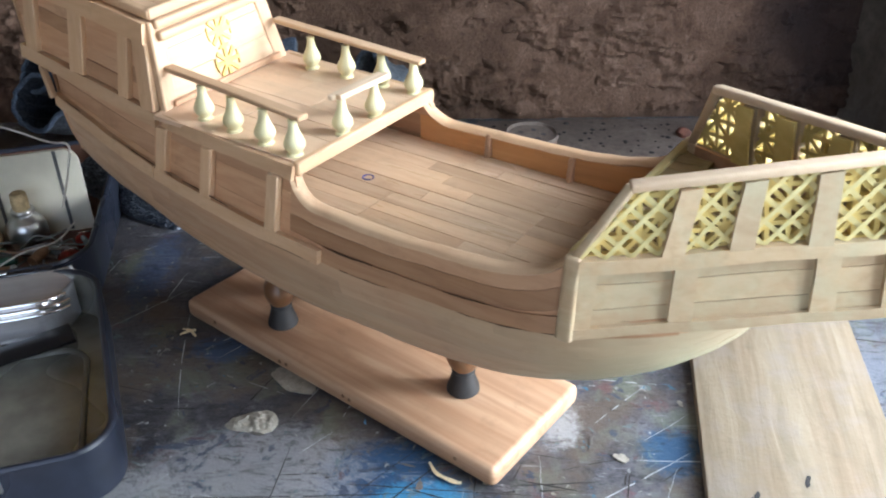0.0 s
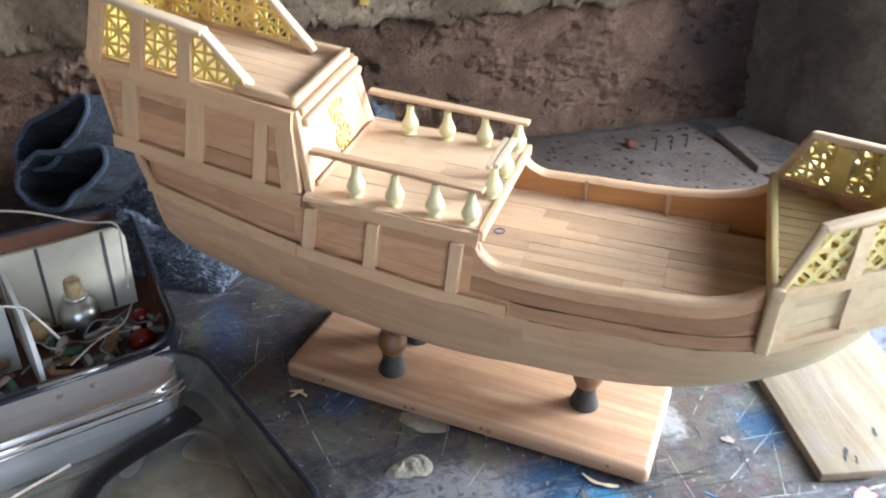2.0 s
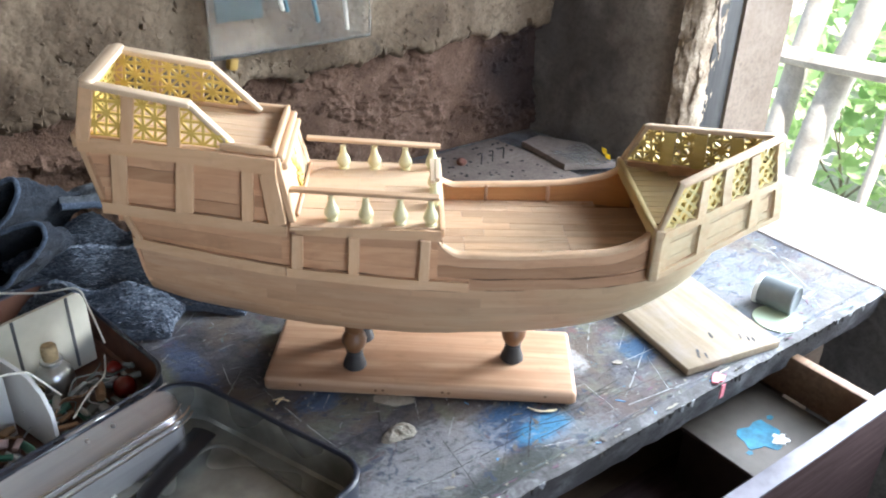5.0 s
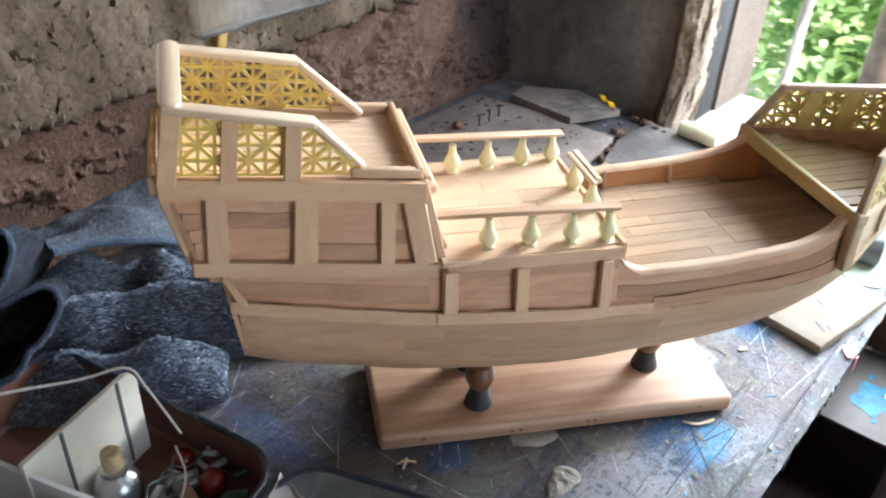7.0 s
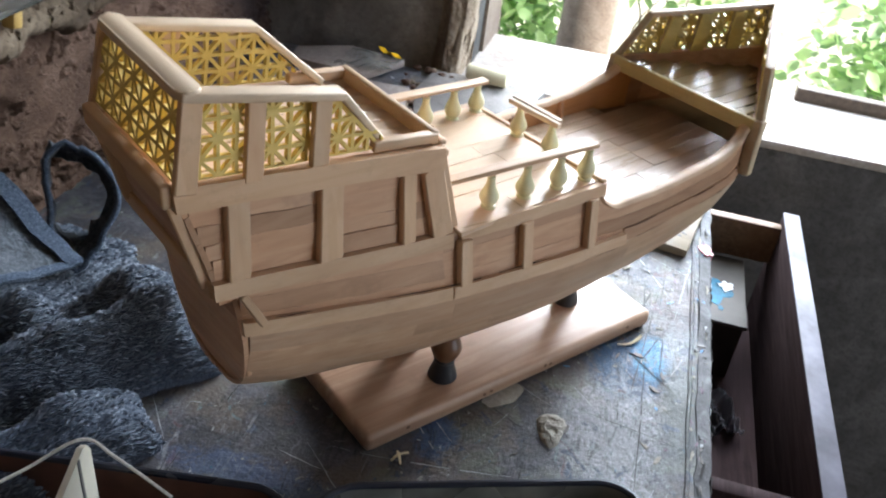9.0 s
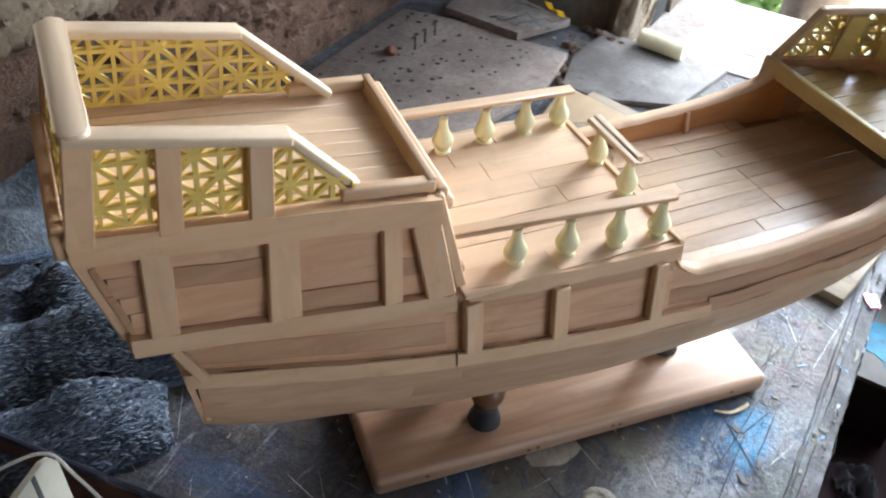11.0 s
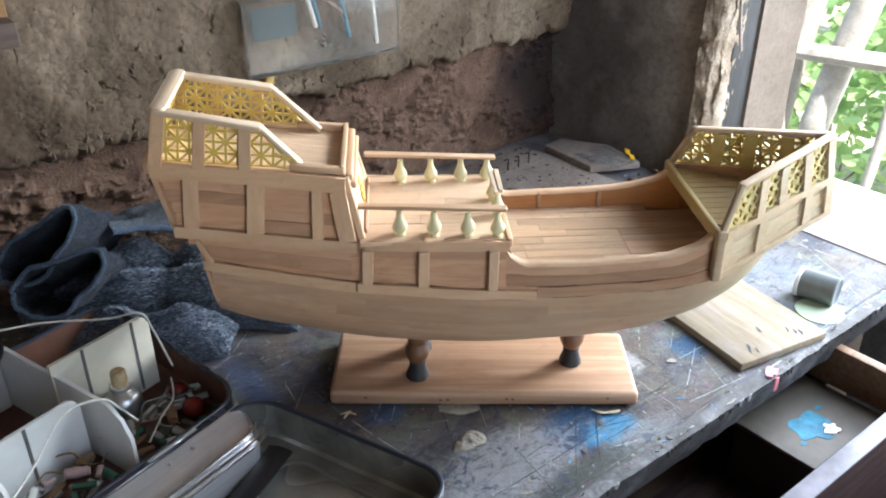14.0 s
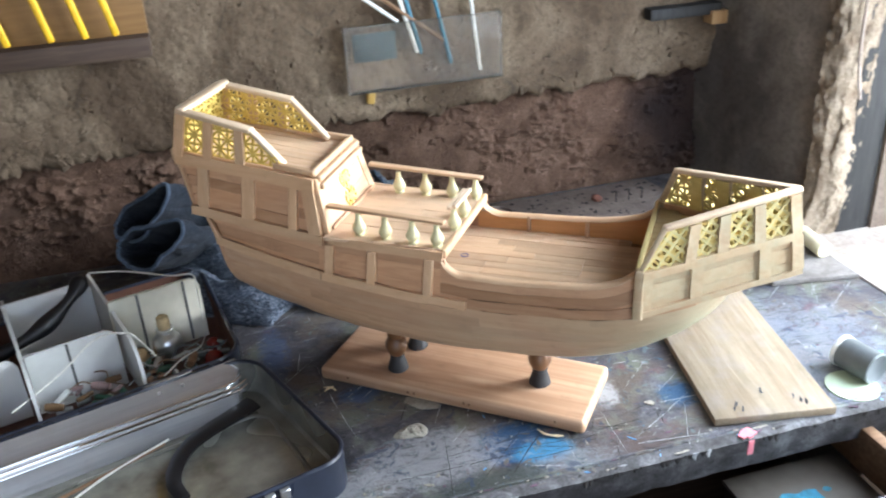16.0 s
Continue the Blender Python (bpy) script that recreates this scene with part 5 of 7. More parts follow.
grid(bm, bench_top, 220, 120)
part("bench_top", bm, BENCH, bench)
bm = bmesh.new()
grid(bm, lambda a, b: (-9 + 14.75 * a, top_edge(-9 + 14.75 * a) - 0.02 + 0.014 * fr(a * 60, b * 2, 3, 4) + 0.1 * b, -0.02 - 0.42 * b), 160, 6, 0.12)
part("bench_edge", bm, EDGE, bench, "chipped front edge")
bm = bmesh.new()
tube(bm, [(-9 + 14.7 * i / 90, -1.33 + 0.012 * fr(i * 0.3, 0, 0, 3), -0.001) for i in range(91)], 0.018, 6)
part("edge_bead", bm, BENCH, bench)
rnd = random.Random(77)


def ribbons(count, angles, length, width, lift, seed, region):
    """Thin tapering scores that lie on the bench top, as one mesh."""
    r = random.Random(seed)
    verts, faces = [], []
    for k in range(count):
        u, v = r.uniform(region[0], region[1]), r.uniform(region[2], region[3])
        mean, spread = r.choice(angles)
        a = radians(r.gauss(mean, spread))
        size = length * math.exp(r.gauss(0, 0.6))
        w = width * r.uniform(0.5, 1.5)
        bend = r.gauss(0, 0.05)
        n = max(4, int(size / 0.07))
        gap = r.uniform(0, 0.35)
        row = []
        for i in range(n + 1):
            s = i / n - 0.5
            x = u + math.cos(a + bend * s) * s * size + 0.006 * fr(s * 9, k, 0, 2)
            y = v + math.sin(a + bend * s) * s * size + 0.006 * fr(s * 9, k, 4, 2)
            if not -1.45 < y < 4.4:
                row = []
                continue
            h = w * (1 - (2 * s) ** 2) * (0.55 + 0.45 * fr(s * 12, k * 3.1, 0, 2)) / 2 + 0.0006
            z = 0.004 * fr(x * 2, y * 2, 0, 3) - 0.004 + lift
            p = len(verts)
            verts.append(((x - math.sin(a) * h) * D, (y + math.cos(a) * h) * D, z * D))
            verts.append(((x + math.sin(a) * h) * D, (y - math.cos(a) * h) * D, z * D))
            if row and fr(s * 5, k * 1.7, 2, 2) > -0.5 + gap:
                q = row[-1]
                faces.append((q, q + 1, p + 1, p))
            row.append(p)
    me = bpy.data.meshes.new("scores")
    me.from_pydata(verts, [], faces)
    return me


def score_paint(name, a, b, rough):
    m = Mat(name, rough)
    m.colour(m.mix(m.ramp(m.noise(m.mapped(1.0), 120, 3), [(0.35, 0.0), (0.65, 1.0)]), a, b))
    return m.mat


PALESCORE = score_paint("bare_score", (0.20, 0.21, 0.23), (0.50, 0.51, 0.52), 0.6)
DARKSCORE = score_paint("dirt_filled_crack", (0.012, 0.011, 0.010), (0.035, 0.03, 0.027), 0.9)
ob = mesh_part("scuffing", ribbons(95, [(62, 8), (64, 9), (40, 5), (40, 5), (88, 6), (-10, 12)], 0.42, 0.010, 0.003, 5, (-2.2, 5.5, -1.45, 2.6)), PALESCORE, bench, "pale scratches through the paint")
tagged(ob, kind="stuff")
ob = mesh_part("cracking", ribbons(60, [(-1, 3), (-1, 3), (-12, 6), (45, 20), (100, 12)], 0.34, 0.011, 0.0025, 8, (-2.0, 5.5, -1.45, 2.2)), DARKSCORE, bench, "dark cracks along the boards")
tagged(ob, kind="stuff")
ob = mesh_part("cracking", ribbons(20, [(0, 3), (0, 3), (0, 3), (70, 14), (-20, 8)], 0.40, 0.013, 0.0035, 18, (-0.6, 2.2, -1.46, -0.7)), DARKSCORE, bench, "dark cracks through the worn paint near the edge")
tagged(ob, kind="stuff")
rnd = random.Random(61)
for k in range(46):
    u = rnd.uniform(-1.2, 5.4)
    bm = bmesh.new()
    w, h = rnd.uniform(0.015, 0.05), rnd.uniform(0.02, 0.09)
    grid(bm, lambda a, b: (u + w * (2 * a - 1) * (1 - 0.6 * b) + 0.02 * fr(b * 3, k, 0, 2), top_edge(u) - 0.022 - 0.008 * math.sin(math.pi * a), -0.015 - h * b), 4, 4, 0.006)
    part("edge_chip", bm, DARKSCORE if k % 7 else PALESCORE, bench)
bm = bmesh.new()
block(bm, at(-1.6, 1.8, -0.4), 14.6, 6.2, 0.3, 0.02)
# unseen back panel, added so the space under the top stays dark
block(bm, at(-1.6, 4.4, -4.2), 14.6, 0.3, 7.4, 0.02)
for u in (-8.5, 4.9):
    for v in (-1.0, 4.3):
        block(bm, at(u, v, -4.3), 0.5, 0.5, 7.4, 0.03)
part("bench_frame", bm, DARKWOOD, bench, "dark frame under the bench top")
# boards and shelf added to shut light out round the drawer
bm = bmesh.new()
block(bm, at(-4.62, -1.30, -4.2), 8.6, 0.16, 7.4, 0.02)
block(bm, at(1.95, -1.30, -4.85), 4.5, 0.16, 6.1, 0.02)
block(bm, at(4.55, -1.30, -4.2), 0.66, 0.16, 7.4, 0.02)
part("bench_front", bm, DARKWOOD, bench, "unseen dark boards added to close the bench under its top")
bm = bmesh.new()
block(bm, at(1.95, 0.6, -1.74), 4.5, 3.6, 0.12, 0.02)
part("drawer_runner", bm, DARKWOOD, bench, "unseen dark shelf added under the drawer")

DRAWER = timber("stained_drawer_wood", (0.020, 0.013, 0.014), (0.038, 0.025, 0.027), (0.068, 0.046, 0.049), 0, 0.8, vary=0.1)
DRAWER.node_tree.nodes["Principled BSDF"].inputs["Specular IOR Level"].default_value = 0.04
drawer = thing("open_drawer", "open dark wooden drawer with a worn pale top edge", "drawer", ENV)
bm = bmesh.new()
block(bm, at(1.95, -2.5, -0.95), 4.6, 0.18, 1.5, 0.02)
part("drawer_front", bm, DRAWER, drawer)
bm = bmesh.new()
block(bm, at(1.95, -2.5, -0.20), 4.6, 0.19, 0.03, 0.01)
part("front_edge", bm, plain("worn_lilac_edge", (0.11, 0.102, 0.125), 0.65, 0, 30, 0.8), drawer, "worn lilac-grey top edge")
for u in (-0.25, 4.1):
    bm = bmesh.new()
    block(bm, at(u, -1.75, -0.95 if u < 0 else -0.55), 0.14, 1.4, 1.35 if u < 0 else 0.5, 0.02)
    part("drawer_side", bm, DRAWER if u < 0 else BROWNWOOD, drawer, "" if u < 0 else "brown wooden drawer side")
bm = bmesh.new()
block(bm, at(1.95, -1.7, -1.62), 4.4, 1.6, 0.08, 0.01)
part("drawer_bottom", bm, DRAWER, drawer)

tray = thing("card_box", "brown card box with spilt blue paint, standing in the drawer", "box", spot(3.33, -1.64, -0.84, 0))
bm = bmesh.new()
block(bm, at(0, 0, 0.0), 1.36, 0.97, 0.05, 0.01)
part("box_lid", bm, CARDBOARD, tray, "greyish card lid")
bm = bmesh.new()
block(bm, at(0, 0, -0.385), 1.31, 0.92, 0.71, 0.012)
part("box_body", bm, plain("dark_brown_card", (0.030, 0.019, 0.015), 0.7, 0, 60, 0.3), tray, "dark brown sides")


def blot(cx, cy, ru, rv, seed, n=44, rag=0.3):
    """A spilt patch with a wavering outline and a few runs."""
    pts = []
    for k in range(n):
        a = 2 * math.pi * k / n
        r = 1 + rag * fr(math.cos(a) * 1.6 + seed, math.sin(a) * 1.6, seed, 4) + 0.12 * math.sin(5 * a + seed)
        pts.append((cx + ru * r * math.cos(a), cy + rv * r * math.sin(a)))
    return pts


bm = bmesh.new()
slab(bm, blot(-0.10, -0.10, 0.27, 0.20, 3), 0.025, 0.030)
slab(bm, blot(0.24, 0.02, 0.05, 0.03, 5, 16), 0.025, 0.029)
slab(bm, blot(-0.42, -0.20, 0.04, 0.03, 8, 16), 0.025, 0.029)
part("paint_stain", bm, plain("teal_blue_paint", (0.012, 0.14, 0.22), 0.75, 0, 70, 0.6), tray, "spilt blue paint")
bm = bmesh.new()
slab(bm, blot(0.02, -0.27, 0.085, 0.07, 6, 26, 0.6), 0.0305, 0.042)
part("white_dab", bm, PENWHITE, tray, "dab of white paint")
bm = bmesh.new()
grid(bm, lambda a, b: (0.55 * a, 0.34 * b, 0.10 + 0.16 * math.sin(math.pi * a) * math.sin(math.pi * b) + 0.16 * fr(a * 4, b * 4, 1, 3)), 26, 20, 0.008)
tagged(part("crumpled_film", bm, clear_plastic("dusty_film", (0.5, 0.5, 0.52), 0.35), None, "crumpled clear plastic film lying in the drawer", spot(1.75, -2.25, -1.56, 20)), category="film")
bm = bmesh.new()
block(bm, at(0, 0, 0.06), 0.30, 0.16, 0.12, 0.02)
tagged(part("plastic_clip", bm, DUSTYPINK, None, "small dusty pink clip lying in the drawer", spot(1.55, -1.72, -1.58, 30)), category="clip")
bm = bmesh.new()
tube(bm, curve_points([(0, 0, 0.03), (0.10, 0.05, 0.05), (0.22, 0.02, 0.03), (0.34, 0.09, 0.03)], 6), 0.03, 8)
tagged(part("red_wire", bm, REDGLASS, None, "short piece of dark red wire in the drawer", spot(1.70, -1.60, -1.58, 60)), category="wire")

# ---------------------------------------------------------------- the tin box on the bench
tin = thing("tin_box", "dark blue tin box lying open, divided tray and stained lid", "tin box", spot(-1.80, 1.32, 0, 16.5))
L, DEPTH, HT = 3.5, 2.25, 0.42


def tin_half(name, y0, y1, height, lining, label, skew):
    """One half of the box: a rounded shell with a wall, a rolled rim and a lining."""
    cx, cy, w, h = -L / 2 + 0.08, (y0 + y1) / 2, L, abs(y1 - y0)
    outer = rounded(w, h, 0.32, 7, cx, cy)
    inner = rounded(w - 0.07, h - 0.07, 0.29, 7, cx, cy)
    def shift(bm):
        for v in bm.verts:
            v.co.x += skew[0] + skew[1] * (v.co.y + 0.17)

    b = bmesh.new()
    n = len(outer)
    lo = [b.verts.new((x, y, 0.004)) for x, y in outer]
    hi = [b.verts.new((x, y, height)) for x, y in outer]
    hj = [b.verts.new((x, y, height)) for x, y in inner]
    for i in range(n):
        j = (i + 1) % n
        b.faces.new((lo[i], lo[j], hi[j], hi[i]))
        b.faces.new((hi[i], hi[j], hj[j], hj[i]))
    b.faces.new(lo[::-1])
    shift(b)
    shell = part(name, b, NAVYTIN, tin, label)
    b = bmesh.new()
    fl = rounded(w - 0.12, h - 0.12, 0.26, 7, cx, cy)
    hj = [b.verts.new((x, y, height - 0.004)) for x, y in inner]
    lj = [b.verts.new((x, y, 0.07)) for x, y in inner]
    fj = [b.verts.new((x, y, 0.04)) for x, y in fl]
    for i in range(n):
        j = (i + 1) % n
        b.faces.new((hj[j], hj[i], lj[i], lj[j]))
        b.faces.new((lj[j], lj[i], fj[i], fj[j]))
    b.faces.new(fj)
    shift(b)
    part("lining", b, lining, shell)
    b = bmesh.new()
    ring = [Vector((x, y, height)) for x, y in rounded(w - 0.035, h - 0.035, 0.3, 7, cx, cy)]
    tube(b, ring + [ring[0], ring[1]], 0.025, 8)
    shift(b)
    part("rolled_rim", b, NAVYTIN, shell)
    return shell


tin_half("tray", -0.15, DEPTH, HT, RUST, "deep tray half of the box", (-0.27, 0.11))
lid_half = tin_half("lid", -2.36, -0.20, 0.40, OLDTIN, "lid half with a stained bare inside", (-0.20, -0.08))
bm = bmesh.new()
beam(bm, (-L + 0.1, -0.175, 0.42), (-0.45, -0.175, 0.42), 0.07, 0.03, (0, 0, 1), 0.01)
part("hinge_strip", bm, NAVYTIN, tin, "dark hinge strip")
bm = bmesh.new()
beam(bm, (-1.29, -0.175, 0.440), (-0.78, -0.175, 0.440), 0.035, 0.012, (0, 0, 1), 0.005)
part("hinge_plate", bm, BARETIN, tin, "bare metal hinge plate")
bm = bmesh.new()
FLANGE = [(-0.05, 0.425), (-0.085, 0.41), (-0.13, 0.385), (-0.30, 0.335), (-0.335, 0.335), (-0.355, 0.355), (-0.385, 0.355), (-0.405, 0.325), (-0.425, 0.325), (-0.44, 0.34), (-0.465, 0.335), (-0.485, 0.28), (-0.49, 0.05)]
for (y0, z0), (y1, z1) in zip(FLANGE, FLANGE[1:]):
    grid(bm, lambda a, b: (-L + 0.05 + (L - 0.36) * a, -0.175 + (y0 + (y1 - y0) * b) * (1 - 0.75 * max(0.0, (a - 0.92) / 0.08) ** 2), z0 + (z1 - z0) * b + 0.004 * fr(a * 9, y0 * 9, 0, 2)), 60, 1)
bmesh.ops.remove_doubles(bm, verts=bm.verts, dist=0.006)
part("inner_flange", bm, STREAKTIN, lid_half, "worn metal flange along the hinge")
POLISHED = plain("polished_tin", (0.82, 0.82, 0.83), 0.14, 1.0, 40, 0.12, 0.03)
for y, z, r, end in ((-0.545, 0.358, 0.013, -0.36), (-0.615, 0.343, 0.016, -0.33), (-0.655, 0.315, 0.010, -0.33)):
    bm = bmesh.new()
    tube(bm, curve_points([(-L + 0.06, y, z), (-2.0, y - 0.004, z + 0.003), (-0.9, y, z), (end - 0.16, y + 0.01, z - 0.002), (end, y + 0.09, z - 0.012)], 8), r, 8)
    part("pressed_ridge", bm, POLISHED, lid_half, "bright polished ridge")
for x in (-0.93, -1.17):
    bm = lathe(bmesh.new(), [(0, 0.02), (0.016, 0.016), (0.022, 0), (0, 0)], 10, pose(x, -0.175 - 0.12, 0.388, 16, 0, 0))
    part("rivet", bm, STEEL, lid_half)
for x in (-0.80, -0.66):
    bm = bmesh.new()
    block(bm, at(x, -2.38, 0.33), 0.09, 0.03, 0.12, 0.008)
    beam(bm, (x - 0.045, -2.40, 0.37), (x + 0.045, -2.40, 0.37), 0.025, 0.02, (0, 0, 1), 0.006)
    part("clasp", bm, STEEL, lid_half, "nickel clasp")
bm = bmesh.new()
line = curve_points([(-0.34, -0.72, 0.17), (-0.60, -0.79, 0.16), (-0.85, -0.84, 0.14), (-1.11, -0.93, 0.11), (-1.30, -1.14, 0.10), (-1.40, -1.40, 0.11), (-1.38, -1.66, 0.12)], 8)


def strap(a, b):
    k = min(len(line) - 2, int(a * (len(line) - 1)))
    p = line[k].lerp(line[k + 1], a * (len(line) - 1) - k)
    d = (line[k + 1] - line[k]).normalized()
    side = Vector((-d.y, d.x, 0)) * (0.235 - 0.11 * a)
    return p + side * (b - 0.5) + Vector((0, 0, 0.02 * math.sin(math.pi * b)))


grid(bm, strap, 48, 6, 0.03)
handle = part("carrying_handle", bm, BLACKRUBBER, tin, "black curved carrying handle lying in the lid")

bm = bmesh.new()
ring = [Vector((x, y, 0.045)) for x, y in rounded(L - 0.42, 1.42, 0.2, 7, -L / 2 - 0.04, -1.49)]
tube(bm, ring + [ring[0], ring[1]], 0.022, 8)
part("pressed_bead", bm, OLDTIN, lid_half, "pressed bead round the lid floor")

# card dividers standing in the tray


def card(x0, y0, x1, y1, z0, z1, mat, tapes=(), cut=0.10):
    """An upright card with its front upper corner rounded off."""
    a, b = Vector((x0, y0, 0)), Vector((x1, y1, 0))
    n = (b - a).normalized()
    side = Vector((-n.y, n.x, 0))
    length = (b - a).length
    prof = [(0, z0), (length, z0), (length, z1 - cut * 1.1), (length - cut * 0.35, z1 - cut * 0.4), (length - cut, z1), (0, z1)]
    bm = bmesh.new()
    lo = [bm.verts.new(a + n * s + side * 0.018 + Vector((0, 0, z))) for s, z in prof]
    hi = [bm.verts.new(a + n * s - side * 0.018 + Vector((0, 0, z))) for s, z in prof]
    bm.faces.new(lo)
    bm.faces.new(hi[::-1])
    for i in range(len(prof)):
        j = (i + 1) % len(prof)
        bm.faces.new((lo[i], hi[i], hi[j], lo[j]))
    ob = part("divider", bm, mat, tin, "upright card divider")
    for s in tapes:
        bm = bmesh.new()
        for sd in (1, -1):
            p = a + n * s + side * 0.021 * sd
            beam(bm, p + Vector((0, 0, z0 + 0.02)), p + Vector((0, 0, z1 - 0.004)), 0.028, 0.006, side, 0)
        part("tape", bm, GREYLINE, ob, "dark tape line")


card(-1.28, 1.08, -0.24, 1.08, 0.06, 0.87, CREAM, (0.32, 0.85))
card(-1.28, 2.2, -1.22, 0.10, 0.06, 0.76, WHITECARD, (), 0.25)
card(-2.25, 0.62, -1.32, 0.64, 0.06, 0.78, WHITECARD, (0.42,))
card(-2.27, 2.1, -2.28, 0.12, 0.06, 0.78, WHITECARD)
card(-2.3, 1.92, -1.31, 1.94, 0.06, 0.80, WHITECARD)
card(-3.35, 0.64, -2.32, 0.64, 0.06, 0.78, WHITECARD, (0.5,))

TIN = spot(-1.80, 1.32, 0, 16.5)


def in_tin(x, y, z, rz=0, rx=0, ry=0):
    return TIN @ pose(x * D, y * D, z * D, rx, ry, rz)


flask = thing("metal_flask", "small satin metal bottle with a cork, standing in the tin tray", "bottle", in_tin(-0.77, 0.88, 0.045) @ Matrix.Diagonal((1.17, 1.17, 1.2, 1)))
bm = lathe(bmesh.new(), [(0, 0), (0.105, 0), (0.125, 0.012), (0.138, 0.06), (0.146, 0.13), (0.145, 0.18), (0.132, 0.225), (0.105, 0.258), (0.078, 0.278), (0.068, 0.292), (0.084, 0.302), (0.088, 0.318), (0.082, 0.332), (0.070, 0.336), (0, 0.336)], 32)
part("bottle_body", bm, ALUMINIUM, flask)
bm = lathe(bmesh.new(), [(0, 0.33), (0.060, 0.33), (0.063, 0.40), (0.058, 0.452), (0.048, 0.462), (0, 0.462)], 16)
part("cork_stopper", bm, CORK, flask, "pale cork stopper")


def ball(name, label, cat, m, r, mat):
    prof = [(0, 0)] + [(r * math.sin(math.pi * k / 12), r - r * math.cos(math.pi * k / 12)) for k in range(1, 12)] + [(0, 2 * r)]
    prof[-3] = (prof[-3][0] * 0.9, prof[-3][1])
    ob = part(name, lathe(bmesh.new(), prof, 20), mat, None, label, m)
    return tagged(ob, category=cat)


ball("wooden_ball", "plain pale wooden ball in the tin tray", "ball", in_tin(-1.10, 0.93, 0.045), 0.11, timber("ball_wood", (0.32, 0.20, 0.10), (0.42, 0.28, 0.15), (0.5, 0.35, 0.2), 0, 0.5))
ball("red_bead", "glossy dark red round bead in the tin tray", "bead", in_tin(-0.40, 0.36, 0.045), 0.11, REDGLASS)
ball("red_bead", "glossy dark red round bead in the tin tray", "bead", in_tin(-0.30, 0.70, 0.045), 0.09, REDGLASS)
rnd = random.Random(21)
CLUT = [("green_scrap", GREENBIT, "bit of green plastic among clutter in the tray", "scrap"), ("clear_scrap", CLEARBIT, "crumpled milky plastic in the tray", "scrap"),
        ("brown_scrap", BROWNWOOD, "offcut of brown wood in the tray", "offcut"), ("steel_scrap", STEEL, "small steel fitting in the tray", "fitting")]
for k in range(100):
    nm, mat, lab, cat = CLUT[rnd.choice([0, 1, 1, 2, 3, 3])]
    if k < 66:
        x, y = rnd.uniform(-1.18, -0.2), rnd.uniform(0.15, 0.72)
        if math.hypot(x + 0.77, y - 0.88) < 0.23 or math.hypot(x + 0.4, y - 0.36) < 0.15:
            continue
    elif k < 96:
        x, y = rnd.uniform(-2.15, -1.4), rnd.uniform(0.15, 0.52)
        nm, mat, lab, cat = rnd.choice([("steel_scrap", STEEL, "small steel fitting in the tray", "fitting"), ("ochre_scrap", ORANGE, "ochre scrap in the tray", "scrap"), ("pink_scrap", DUSTYPINK, "bit of pink plastic in the tray", "scrap"), ("green_scrap", GREENBIT, "bit of green plastic among clutter in the tray", "scrap"), ("white_scrap", WHITECARD, "bit of white plastic in the tray", "scrap")])
    else:
        x, y = rnd.uniform(-1.15, -0.3), rnd.uniform(1.25, 1.95)
    bm = bmesh.new()
    kind = rnd.randrange(3)
    s = rnd.uniform(0.05, 0.13)
    if kind == 0:
        block(bm, at(0, 0, 0), s * 1.8, s * 0.5, s * 0.35, 0.01)
    elif kind == 1:
        lathe(bm, [(0, -s * 0.8), (s * 0.35, -s * 0.8), (s * 0.4, 0), (s * 0.3, s * 0.8), (0, s * 0.8)], 12, pose(0, 0, 0, 90, 0, 0))
    else:
        tube(bm, curve_points([(-s * 1.6, 0, 0), (-s * 0.5, s * 0.5, s * 0.3), (s * 0.6, -s * 0.2, s * 0.2), (s * 1.7, s * 0.3, 0)], 5), 0.008, 6)
    ob = part(nm, bm, mat, None, lab, in_tin(x, y, (0.085 + 0.20 * rnd.random() ** 2) if k < 66 else (0.10 + 0.26 * rnd.random()) if k < 96 else 0.085, rnd.uniform(0, 360), rnd.uniform(-12, 12), rnd.uniform(-15, 15)))
    tagged(ob, category=cat, group="clutter in the tin tray")

for nm, lab, pts, r, mat in (
    ("string", "white string hanging over a card divider", [(-2.5, 0.10, 0.50), (-2.0, 0.30, 0.62), (-1.55, 0.48, 0.80), (-1.24, 0.42, 0.785), (-1.13, 0.38, 0.66), (-1.02, 0.30, 0.47)], 0.011, CORD),
    ("string", "white string looped behind the card dividers", [(-1.28, 2.05, 0.84), (-0.9, 1.75, 0.86), (-0.5, 1.35, 0.84), (-0.30, 1.08, 0.90), (-0.31, 0.90, 0.78), (-0.39, 0.58, 0.55)], 0.010, CORD),
    ("bare_wire", "stiff pale wire lying in the tray", [(-1.0, 0.22, 0.24), (-0.75, 0.35, 0.30), (-0.5, 0.5, 0.28), (-0.35, 0.7, 0.33)], 0.008, CORD),
    ("string", "long white string lying in the lid", [(-2.9, -1.45, 0.06), (-2.39, -1.10, 0.07), (-1.9, -0.88, 0.09), (-1.25, -0.73, 0.12)], 0.012, CORD),
    ("wooden_stick", "long thin wooden stick lying in the lid", [(-2.9, -1.05, 0.09), (-2.0, -0.88, 0.09), (-1.3, -0.74, 0.10)], 0.018, BROWNWOOD),
):
    ob = part(nm, tube(bmesh.new(), curve_points(pts, 8), r, 8), mat, None, lab, TIN)
    tagged(ob, category="string" if "string" in nm else "rod")
bm = bmesh.new()
